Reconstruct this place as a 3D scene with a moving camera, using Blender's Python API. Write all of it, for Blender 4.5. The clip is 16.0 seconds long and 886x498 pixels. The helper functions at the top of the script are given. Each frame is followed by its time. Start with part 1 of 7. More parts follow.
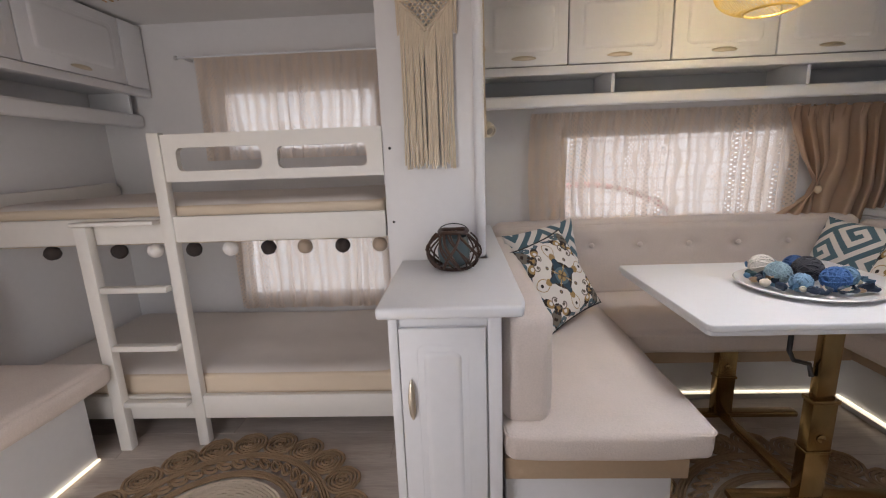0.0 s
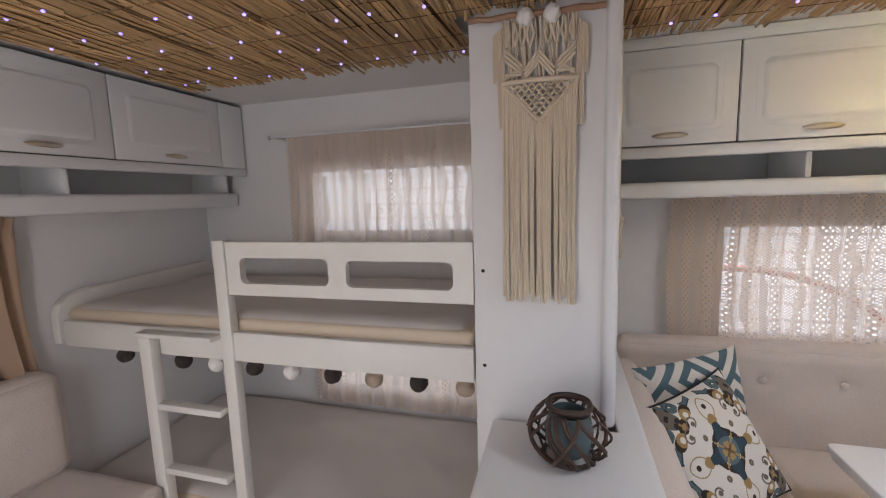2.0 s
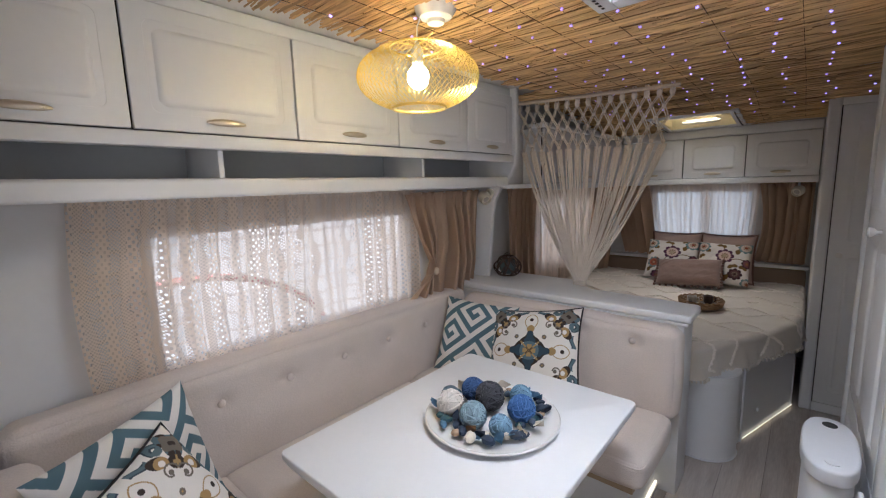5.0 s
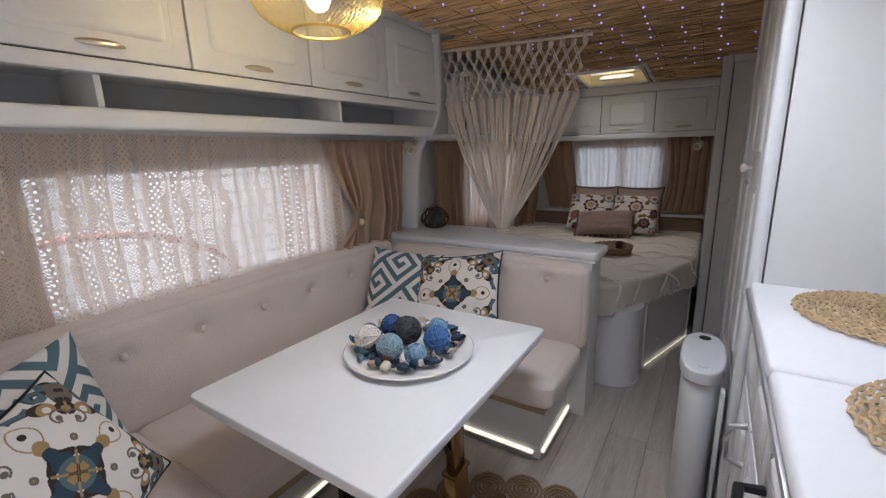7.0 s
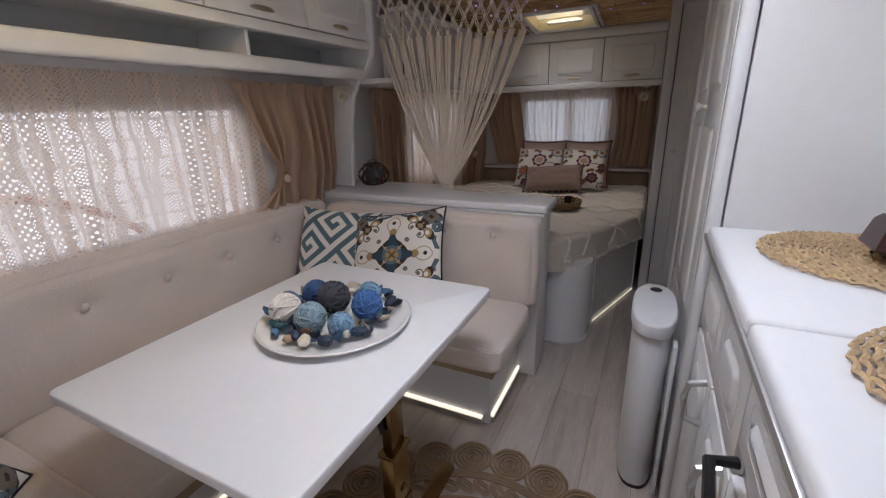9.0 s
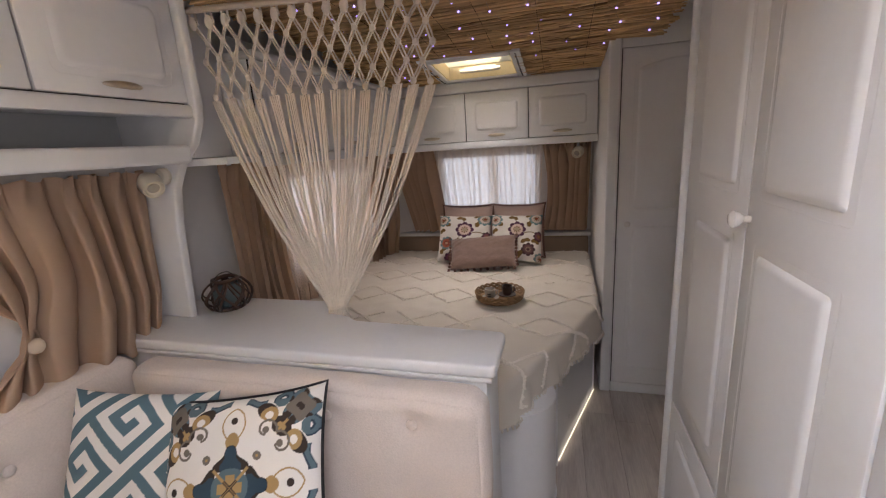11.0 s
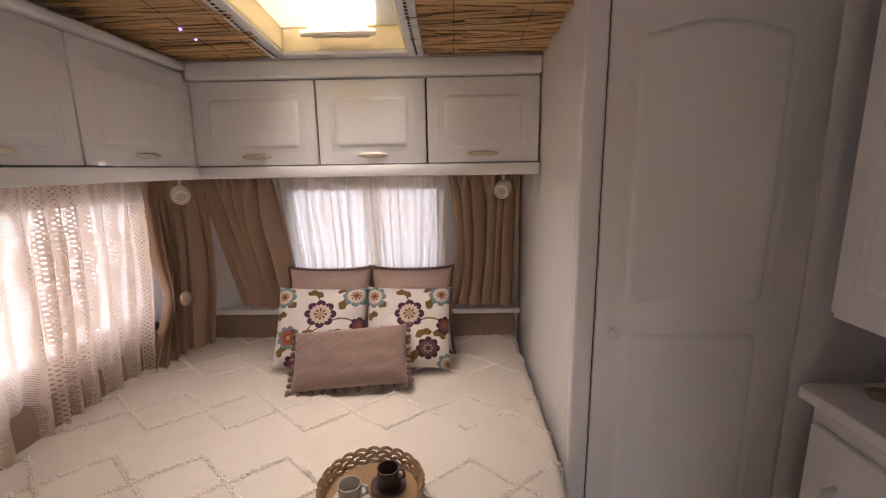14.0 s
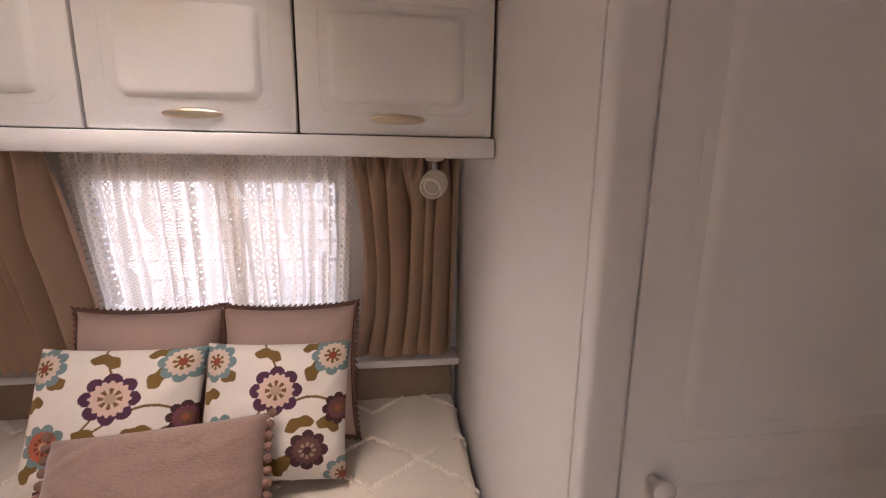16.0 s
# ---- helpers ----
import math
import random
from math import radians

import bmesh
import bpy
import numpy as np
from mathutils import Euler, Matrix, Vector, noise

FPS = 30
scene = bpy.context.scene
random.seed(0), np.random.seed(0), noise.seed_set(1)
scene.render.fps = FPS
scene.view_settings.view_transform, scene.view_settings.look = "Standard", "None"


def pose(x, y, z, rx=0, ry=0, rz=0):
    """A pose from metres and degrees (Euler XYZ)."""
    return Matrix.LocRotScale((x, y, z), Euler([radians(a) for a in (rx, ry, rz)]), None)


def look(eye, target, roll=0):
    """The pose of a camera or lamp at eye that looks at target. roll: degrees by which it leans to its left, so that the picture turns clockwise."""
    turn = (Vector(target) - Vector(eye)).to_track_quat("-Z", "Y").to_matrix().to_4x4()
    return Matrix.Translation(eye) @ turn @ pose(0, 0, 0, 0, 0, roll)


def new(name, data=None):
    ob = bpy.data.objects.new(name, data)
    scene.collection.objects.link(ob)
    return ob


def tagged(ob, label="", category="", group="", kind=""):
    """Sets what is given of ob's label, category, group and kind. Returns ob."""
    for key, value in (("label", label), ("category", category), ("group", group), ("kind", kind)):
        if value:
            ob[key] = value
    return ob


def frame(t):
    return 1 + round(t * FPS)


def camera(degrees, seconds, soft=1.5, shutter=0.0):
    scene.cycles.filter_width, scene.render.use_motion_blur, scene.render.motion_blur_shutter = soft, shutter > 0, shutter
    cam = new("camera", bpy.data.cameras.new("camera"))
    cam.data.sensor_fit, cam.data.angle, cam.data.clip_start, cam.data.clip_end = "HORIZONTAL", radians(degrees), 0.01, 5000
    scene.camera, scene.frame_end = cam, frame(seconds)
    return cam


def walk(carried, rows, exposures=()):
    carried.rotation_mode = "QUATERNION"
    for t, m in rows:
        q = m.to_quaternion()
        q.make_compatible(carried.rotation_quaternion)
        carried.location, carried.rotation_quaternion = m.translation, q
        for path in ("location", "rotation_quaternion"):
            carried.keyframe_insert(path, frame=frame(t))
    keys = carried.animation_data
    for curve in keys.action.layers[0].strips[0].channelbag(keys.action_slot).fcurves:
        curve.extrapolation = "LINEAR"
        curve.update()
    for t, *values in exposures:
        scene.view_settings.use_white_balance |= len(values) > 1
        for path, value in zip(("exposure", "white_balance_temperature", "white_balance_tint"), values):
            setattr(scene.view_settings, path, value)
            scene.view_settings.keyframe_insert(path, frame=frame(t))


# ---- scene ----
cam = camera(93.1, 16.0, 1.15)
PATH = [
    (0, (0.324, 0.263, 1.229), (0.237, 2.218, 0.817), -2.1),
    (0.5, (0.287, 0.396, 1.247), (-0.158, 2.309, 0.871), -2.8),
    (1, (0.287, 0.587, 1.281), (-0.331, 2.459, 0.945), -3.1),
    (1.5, (0.267, 0.717, 1.402), (-0.352, 2.593, 1.09), -3.1),
    (2, (0.276, 0.733, 1.504), (-0.265, 2.641, 1.251), -1.8),
    (2.5, (0.338, 0.794, 1.565), (0.084, 2.766, 1.346), -1.0),
    (3, (0.401, 0.842, 1.58), (0.517, 2.829, 1.377), -1.4),
    (3.5, (0.429, 0.942, 1.561), (1.031, 2.836, 1.344), -1.2),
    (4, (0.419, 1.043, 1.543), (1.428, 2.754, 1.315), -1.8),
    (4.5, (0.46, 1.083, 1.512), (1.746, 2.593, 1.252), -1.9),
    (5, (0.524, 1.066, 1.482), (2.015, 2.365, 1.186), -1.7),
    (5.2, (0.525, 1.064, 1.471), (2.061, 2.307, 1.161), -2.0),
    (7.3, (0.554, 0.975, 1.359), (2.194, 2.019, 0.888), -1.8),
    (7.5, (0.548, 0.974, 1.344), (2.192, 2.005, 0.86), -2.1),
    (8, (0.548, 0.969, 1.295), (2.193, 1.959, 0.733), -2.5),
    (8.2, (0.553, 0.963, 1.279), (2.186, 1.938, 0.661), -2.5),
    (10.3, (1.264, 1.205, 1.412), (3.101, 1.799, 0.891), -2.6),
    (10.5, (1.335, 1.225, 1.44), (3.179, 1.801, 0.924), -3.6),
    (11, (1.553, 1.25, 1.473), (3.42, 1.783, 0.993), -3.7),
    (11.5, (1.809, 1.237, 1.485), (3.69, 1.765, 1.057), -2.5),
    (12, (2.012, 1.289, 1.467), (3.902, 1.814, 1.078), -2.8),
    (12.5, (2.246, 1.359, 1.474), (4.156, 1.83, 1.118), -2.4),
    (13, (2.432, 1.385, 1.465), (4.373, 1.714, 1.111), -2.5),
    (13.5, (2.632, 1.351, 1.473), (4.588, 1.545, 1.103), -1.8),
    (14, (2.794, 1.349, 1.463), (4.758, 1.397, 1.085), -0.9),
    (14.5, (2.987, 1.37, 1.472), (4.949, 1.312, 1.091), -0.2),
    (15, (3.126, 1.35, 1.453), (5.081, 1.175, 1.067), -0.1),
    (15.5, (3.299, 1.3, 1.429), (5.246, 1.082, 1.022), 0.5),
    (16, (3.468, 1.254, 1.415), (5.415, 0.999, 1.035), 0.8),
]
EXPOSURES = [(0, 0.44, 6400, 16), (1, 0.34, 6350, 16), (2.5, 0.44, 6150, 15), (4, 0.40, 6000, 14), (5, 0.56, 5850, 13), (7.3, 0.26, 6000, 15), (8, 0.20, 6050, 16), (10.5, 0.40, 6250, 17), (11, 1.00, 6400, 19), (11.5, 1.32, 6450, 19), (12, 1.34, 6600, 20), (12.5, 1.32, 6700, 22), (13, 1.32, 6750, 23), (14, 1.50, 6850, 25), (15.5, 1.60, 6900, 27), (16, 1.58, 6950, 29)]
walk(cam, [(t, look(eye, target, roll)) for t, eye, target, roll in PATH], EXPOSURES)

# ---- world and light ----
world = bpy.data.worlds.new("world")
scene.world = world
world.use_nodes = True
wn = world.node_tree.nodes
sky = wn.new("ShaderNodeTexSky")
sky.sky_type = "NISHITA"
sky.sun_disc = False
sky.sun_elevation = radians(52)
sky.sun_rotation = radians(180)
world.node_tree.links.new(sky.outputs[0], wn["Background"].inputs[0])
wn["Background"].inputs[1].default_value = 0.12

sun = new("sun", bpy.data.lights.new("sun", "SUN"))
sun.data.energy, sun.data.angle, sun.data.color = 3.0, radians(0.5), (1.0, 0.95, 0.88)
sun.matrix_world = look((0, -6, 7.7), (0, 0, 0))


def area_lamp(name, eye, target, w, h, watts, colour, spread_deg=180):
    lamp = new(name, bpy.data.lights.new(name, "AREA"))
    lamp.data.shape, lamp.data.size, lamp.data.size_y = "RECTANGLE", w, h
    lamp.data.energy, lamp.data.color = watts, colour
    lamp.data.spread = radians(spread_deg)
    lamp.matrix_world = look(eye, target)
    return lamp


area_lamp("skylight_daylight", (1.50, 1.25, 2.085), (1.50, 1.251, 0), 0.46, 0.46, 10.6, (0.90, 0.95, 1.0), 165)
area_lamp("hatch_daylight", (4.14, 1.72, 1.965), (4.022, 1.721, 0.965), 0.42, 0.42, 1.85, (1.0, 0.95, 0.86), 100)
# two added fill lamps in unseen openings, placed to brighten bunks and worktop
area_lamp("doorway_fill", (-0.62, 0.02, 0.98), (-0.62, 1.0, 0.98), 0.66, 1.80, 8.6, (1.0, 0.95, 0.88))
area_lamp("kitchen_side_fill", (1.35, 0.075, 1.39), (1.35, 1.0, 1.25), 0.76, 0.44, 1.1, (0.92, 0.96, 1.0))


# ---- materials ----
def material(name, colour, rough=0.5, metal=0.0, var=0.06, scale=6.0, fine=60.0, bump=0.15, stretch=(1, 1, 1),
             random_var=0.0, island_var=0.0, sheen=0.0, translucent=0.0, attribute="", tone=None, spec=0.5):
    """A painted, woven or grained surface: colour varied by a broad and a fine noise, with fine relief."""
    m = bpy.data.materials.new(name)
    m.use_nodes = True
    nt = m.node_tree
    bs = nt.nodes["Principled BSDF"]
    co = nt.nodes.new("ShaderNodeTexCoord")
    mp = nt.nodes.new("ShaderNodeMapping")
    mp.inputs["Scale"].default_value = stretch
    nt.links.new(co.outputs["Object"], mp.inputs[0])
    n1, n2 = nt.nodes.new("ShaderNodeTexNoise"), nt.nodes.new("ShaderNodeTexNoise")
    n1.inputs["Scale"].default_value, n2.inputs["Scale"].default_value = scale, fine
    n1.inputs["Detail"].default_value = n2.inputs["Detail"].default_value = 3.0
    nt.links.new(mp.outputs[0], n1.inputs[0])
    nt.links.new(mp.outputs[0], n2.inputs[0])
    add = nt.nodes.new("ShaderNodeMath")
    add.operation = "ADD"
    nt.links.new(n1.outputs[0], add.inputs[0])
    nt.links.new(n2.outputs[0], add.inputs[1])
    value = add.outputs[0]
    centre = 1.0
    for amount, node, out in ((random_var, "ShaderNodeObjectInfo", "Random"), (island_var, "ShaderNodeNewGeometry", "Random Per Island")):
        if amount:
            info = nt.nodes.new(node)
            mul = nt.nodes.new("ShaderNodeMath")
            mul.operation = "MULTIPLY_ADD"
            mul.inputs[1].default_value = amount / max(var, 0.001)
            nt.links.new(info.outputs[out], mul.inputs[0])
            nt.links.new(value, mul.inputs[2])
            value = mul.outputs[0]
            centre += 0.5 * amount / max(var, 0.001)
    ma = nt.nodes.new("ShaderNodeMath")
    ma.operation = "MULTIPLY_ADD"
    ma.inputs[1].default_value, ma.inputs[2].default_value = var, 1.0 - var * centre
    nt.links.new(value, ma.inputs[0])
    mix = nt.nodes.new("ShaderNodeVectorMath")
    mix.operation = "SCALE"
    nt.links.new(ma.outputs[0], mix.inputs["Scale"])
    if attribute:
        at = nt.nodes.new("ShaderNodeAttribute")
        at.attribute_name = attribute
        nt.links.new(at.outputs["Color"], mix.inputs[0])
    elif tone:
        mc = nt.nodes.new("ShaderNodeMix")
        mc.data_type = "RGBA"
        mc.inputs[6].default_value, mc.inputs[7].default_value = (*colour, 1), (*tone, 1)
        ramp = nt.nodes.new("ShaderNodeMapRange")
        ramp.inputs[1].default_value, ramp.inputs[2].default_value = 0.42, 0.68
        nt.links.new(n1.outputs[0], ramp.inputs[0])
        nt.links.new(ramp.outputs[0], mc.inputs[0])
        nt.links.new(mc.outputs[2], mix.inputs[0])
    else:
        mix.inputs[0].default_value = colour
    nt.links.new(mix.outputs[0], bs.inputs["Base Color"])
    bs.inputs["Roughness"].default_value, bs.inputs["Metallic"].default_value = rough, metal
    bs.inputs["Specular IOR Level"].default_value = spec
    bs.inputs["Sheen Weight"].default_value = sheen
    if bump:
        bp = nt.nodes.new("ShaderNodeBump")
        bp.inputs["Strength"].default_value, bp.inputs["Distance"].default_value = bump, 0.002
        nt.links.new(add.outputs[0], bp.inputs["Height"])
        nt.links.new(bp.outputs[0], bs.inputs["Normal"])
    if translucent:
        tr = nt.nodes.new("ShaderNodeBsdfTranslucent")
        ms = nt.nodes.new("ShaderNodeMixShader")
        ms.inputs[0].default_value = translucent
        nt.links.new(mix.outputs[0], tr.inputs[0])
        nt.links.new(bs.outputs[0], ms.inputs[1])
        nt.links.new(tr.outputs[0], ms.inputs[2])
        nt.links.new(ms.outputs[0], nt.nodes["Material Output"].inputs[0])
    return m


def glow(name, colour, strength):
    m = bpy.data.materials.new(name)
    m.use_nodes = True
    bs = m.node_tree.nodes["Principled BSDF"]
    bs.inputs["Base Color"].default_value = (*colour, 1)
    bs.inputs["Emission Color"].default_value = (*colour, 1)
    bs.inputs["Emission Strength"].default_value = strength
    return m


def math_node(nt, op, a, b=None, c=None):
    n = nt.nodes.new("ShaderNodeMath")
    n.operation = op
    for k, v in enumerate((a, b, c)):
        if v is None:
            continue
        if isinstance(v, (int, float)):
            n.inputs[k].default_value = v
        else:
            nt.links.new(v, n.inputs[k])
    return n.outputs[0]


def lace(name, colour, open_net=0.75, band=0.115, mesh=0.0125, through_cloth=0.85):
    """Crocheted lace: fine net with denser bands of eyelets, really open between the threads."""
    m = bpy.data.materials.new(name)
    m.use_nodes = True
    nt = m.node_tree
    bs = nt.nodes["Principled BSDF"]
    uv = nt.nodes.new("ShaderNodeUVMap")
    sp = nt.nodes.new("ShaderNodeSeparateXYZ")
    nt.links.new(uv.outputs[0], sp.inputs[0])
    u, v = sp.outputs[0], sp.outputs[1]
    tau = 2 * math.pi

    def wave(x, period, shift=0.0):
        return math_node(nt, "SINE", math_node(nt, "MULTIPLY_ADD", x, tau / period, shift))

    def soft_step(x, lo, hi):
        r = nt.nodes.new("ShaderNodeMapRange")
        r.interpolation_type = "SMOOTHSTEP"
        r.inputs[1].default_value, r.inputs[2].default_value = lo, hi
        nt.links.new(x, r.inputs[0])
        return r.outputs[0]

    net = soft_step(math_node(nt, "MULTIPLY", wave(u, mesh), wave(math_node(nt, "MULTIPLY_ADD", wave(u, mesh * 4), mesh * 0.2, v), mesh * 0.9)), 0.0, 0.26)
    eye = soft_step(math_node(nt, "MULTIPLY", wave(u, mesh * 1.7), wave(v, mesh * 1.9)), 0.30, 0.50)
    drift = nt.nodes.new("ShaderNodeTexNoise")
    drift.inputs["Scale"].default_value = 9.0
    nt.links.new(uv.outputs[0], drift.inputs[0])
    bands = soft_step(math_node(nt, "ADD", wave(math_node(nt, "MULTIPLY_ADD", drift.outputs[0], 0.05, u), band), math_node(nt, "MULTIPLY", wave(u, band * 0.37), 0.4)), 0.0, 0.35)
    hole_net = math_node(nt, "MULTIPLY", net, open_net)
    hole_eye = math_node(nt, "MULTIPLY", eye, open_net)
    a = math_node(nt, "MULTIPLY", hole_net, math_node(nt, "SUBTRACT", 1.0, bands))
    woven = soft_step(math_node(nt, "ADD", wave(math_node(nt, "MULTIPLY_ADD", drift.outputs[0], 0.09, u), band * 0.71, 1.3), math_node(nt, "MULTIPLY", wave(v, 0.19), 0.22)), 0.25, 0.60)
    rung = soft_step(wave(v, mesh * 5.3), 0.86, 0.97)
    dense = math_node(nt, "MAXIMUM", math_node(nt, "MULTIPLY", woven, 0.78), math_node(nt, "MULTIPLY", rung, 0.7))
    hole = math_node(nt, "MULTIPLY", math_node(nt, "MULTIPLY_ADD", hole_eye, bands, a), math_node(nt, "SUBTRACT", 1.0, dense))
    bs.inputs["Base Color"].default_value = (*colour, 1)
    bs.inputs["Roughness"].default_value = 0.9
    tr = nt.nodes.new("ShaderNodeBsdfTranslucent")
    tr.inputs[0].default_value = (*colour, 1)
    cloth = nt.nodes.new("ShaderNodeMixShader")
    cloth.inputs[0].default_value = through_cloth
    nt.links.new(bs.outputs[0], cloth.inputs[1])
    nt.links.new(tr.outputs[0], cloth.inputs[2])
    clear = nt.nodes.new("ShaderNodeBsdfTransparent")
    ms = nt.nodes.new("ShaderNodeMixShader")
    nt.links.new(hole, ms.inputs[0])
    nt.links.new(cloth.outputs[0], ms.inputs[1])
    nt.links.new(clear.outputs[0], ms.inputs[2])
    nt.links.new(ms.outputs[0], nt.nodes["Material Output"].inputs[0])
    return m


WHITE = material("white_paint", (0.74, 0.74, 0.75), 0.38, var=0.05, scale=3.0, fine=45, bump=0.06)
WALLW = material("white_wall_board", (0.72, 0.71, 0.71), 0.55, var=0.06, scale=1.6, fine=30, bump=0.10)
CREAMW = material("cream_white_paint", (0.74, 0.71, 0.66), 0.45, var=0.06, scale=4, fine=40, bump=0.06)
CEILW = material("ceiling_white", (0.70, 0.69, 0.68), 0.7, var=0.05, scale=2, fine=40, bump=0.1)
# near-black: paints shade in gaps and recesses, also colours screws, slots and plinth
DARK = material("shade_and_dark_parts", (0.03, 0.03, 0.03), 0.8, bump=0)
UPHOL = material("beige_linen_upholstery", (0.66, 0.575, 0.52), 0.85, var=0.24, scale=4, fine=190, bump=0.7, sheen=0.2)
MATTR = material("mattress_ticking", (0.62, 0.57, 0.53), 0.85, var=0.10, scale=4, fine=200, bump=0.3)
MATTE = material("mattress_cream_side", (0.66, 0.55, 0.42), 0.85, var=0.10, scale=4, fine=200, bump=0.3)
TANBOARD = material("tan_board", (0.45, 0.33, 0.22), 0.5, var=0.12, scale=5, fine=80, bump=0.1)
HEADB = material("taupe_headboard", (0.30, 0.22, 0.16), 0.8, var=0.12, scale=5, fine=250, bump=0.3)
TANCLOTH = material("tan_curtain_cotton", (0.53, 0.375, 0.265), 0.85, var=0.12, scale=6, fine=350, bump=0.3, translucent=0.26)
TIECLOTH = material("pale_tie", (0.62, 0.50, 0.37), 0.8, var=0.1, bump=0.3)
LACE = lace("beige_lace", (0.86, 0.75, 0.65), 0.95, 0.105, 0.0135, 0.70)
LACEB = lace("thick_beige_lace", (0.82, 0.70, 0.60), 0.58, 0.085, 0.0095, 0.58)
LACEW = lace("white_lace", (0.86, 0.78, 0.70), 0.95, 0.075, 0.012, 0.7)
CORD = material("cotton_cord", (0.66, 0.56, 0.43), 0.9, var=0.18, scale=30, fine=400, bump=0.6, island_var=0.08)
CORDW = material("pale_cotton_cord", (0.74, 0.66, 0.57), 0.9, var=0.18, scale=30, fine=400, bump=0.6, island_var=0.06)
ROD = material("turned_wood_rod", (0.30, 0.17, 0.10), 0.5, var=0.3, scale=20, fine=90, stretch=(0.2, 1, 1))
POMW = material("white_wool", (0.80, 0.77, 0.74), 0.95, var=0.2, fine=300, bump=1.0)
POMD = material("brown_wool", (0.045, 0.035, 0.032), 0.95, var=0.3, fine=300, bump=1.0)
POMB = material("beige_wool", (0.42, 0.33, 0.25), 0.95, var=0.25, fine=300, bump=1.0)
REED = material("dry_reed", (0.54, 0.36, 0.175), 0.7, var=0.30, scale=3, fine=70, stretch=(1, 0.25, 1), bump=0.4, island_var=0.55)
THREAD = material("dark_thread", (0.10, 0.06, 0.03), 0.8)
CHAMP = material("champagne_metal", (0.60, 0.53, 0.42), 0.32, 0.85, var=0.08, scale=20, fine=200, bump=0.05)
BRASS = material("brass_lacquer", (0.34, 0.225, 0.10), 0.24, 1.0, var=0.18, scale=6, fine=60, bump=0.08, stretch=(1, 1, 0.3))
GOLD = material("gold_wire", (0.85, 0.67, 0.22), 0.3, 0.75, var=0.05, bump=0)
BLACK = material("black_metal", (0.02, 0.02, 0.022), 0.35, 0.3, bump=0)
PLAST = material("white_plastic", (0.74, 0.75, 0.78), 0.28, var=0.03, bump=0.02)
PLASTC = material("cream_plastic", (0.70, 0.64, 0.52), 0.35, var=0.05, bump=0.03)
WICKER = material("dark_willow", (0.055, 0.028, 0.018), 0.5, var=0.4, scale=25, fine=120, bump=0.6, island_var=0.3)
SEAGR = material("woven_seagrass", (0.50, 0.36, 0.20), 0.85, var=0.3, scale=20, fine=150, bump=0.6, island_var=0.35)
JUTE = material("braided_jute", (0.27, 0.18, 0.105), 0.95, var=0.35, scale=25, fine=220, bump=0.9, island_var=0.25)
JUTEP = material("pale_braided_jute", (0.55, 0.47, 0.37), 0.95, var=0.25, scale=25, fine=220, bump=0.9, island_var=0.15)
PLANK = material("whitewashed_oak_plank", (0.52, 0.46, 0.41), 0.45, var=0.46, scale=4.5, fine=34, stretch=(0.45, 4.0, 1), bump=0.2, random_var=0.14, tone=(0.36, 0.30, 0.26))
GROUT = material("dark_joint", (0.16, 0.13, 0.11), 0.8)
SPREAD = material("cream_cotton_bedspread", (0.64, 0.58, 0.50), 0.9, var=0.10, scale=5, fine=300, bump=0.4, sheen=0.15)
TUFT = material("pale_cotton_tuft", (0.79, 0.73, 0.65), 0.95, var=0.12, scale=30, fine=300, bump=0.4, island_var=0.12)
PRINT = material("printed_cotton", (1, 1, 1), 0.85, var=0.10, scale=8, fine=420, bump=0.4, attribute="print")
PINKC = material("dusty_pink_cotton", (0.57, 0.42, 0.36), 0.8, var=0.10, scale=5, fine=350, bump=0.3)
PINKT = material("brown_pink_braid", (0.20, 0.11, 0.085), 0.9, var=0.2, fine=250, bump=0.6)
MAUVE = material("mauve_chenille", (0.235, 0.155, 0.125), 0.9, var=0.45, scale=16, fine=120, stretch=(1, 1, 3), bump=0.7, sheen=0.3)
GLASSY = material("smoky_glass", (0.10, 0.14, 0.15), 0.08, var=0.1, bump=0)
CERAM = material("white_ceramic", (0.76, 0.74, 0.72), 0.2, var=0.03, bump=0.02)
CERAMD = material("dark_brown_ceramic", (0.05, 0.03, 0.025), 0.3, var=0.1, bump=0.03)
CERAMG = material("grey_beige_ceramic", (0.40, 0.36, 0.31), 0.4, var=0.15, bump=0.05)
SHELLGREY = material("grey_shelf_back", (0.42, 0.43, 0.44), 0.6, var=0.06, bump=0.05)
ALU = material("brushed_aluminium", (0.62, 0.62, 0.62), 0.35, 0.9, var=0.06, fine=150, bump=0.03)
LED = glow("led_strip_light", (1.0, 0.90, 0.68), 1.0)
FAIRY = glow("fairy_light", (0.34, 0.27, 1.0), 1.7)
BULB = glow("lamp_bulb", (1.0, 0.78, 0.38), 105.0)
TRAY = material("brown_seagrass", (0.27, 0.165, 0.085), 0.85, var=0.3, scale=20, fine=150, bump=0.6, island_var=0.4)
DOME = material("milky_dome", (0.85, 0.84, 0.80), 0.4, var=0.03, bump=0, translucent=0.7)
DOMEY = material("yellowed_dome", (0.84, 0.74, 0.48), 0.4, var=0.10, bump=0, translucent=0.7)
REDP = material("red_paint", (0.80, 0.36, 0.31), 0.4, var=0.05, bump=0.02)
GROUND = material("pale_gravel", (0.30, 0.29, 0.27), 0.9, var=0.3, scale=2, fine=30, bump=0.5)

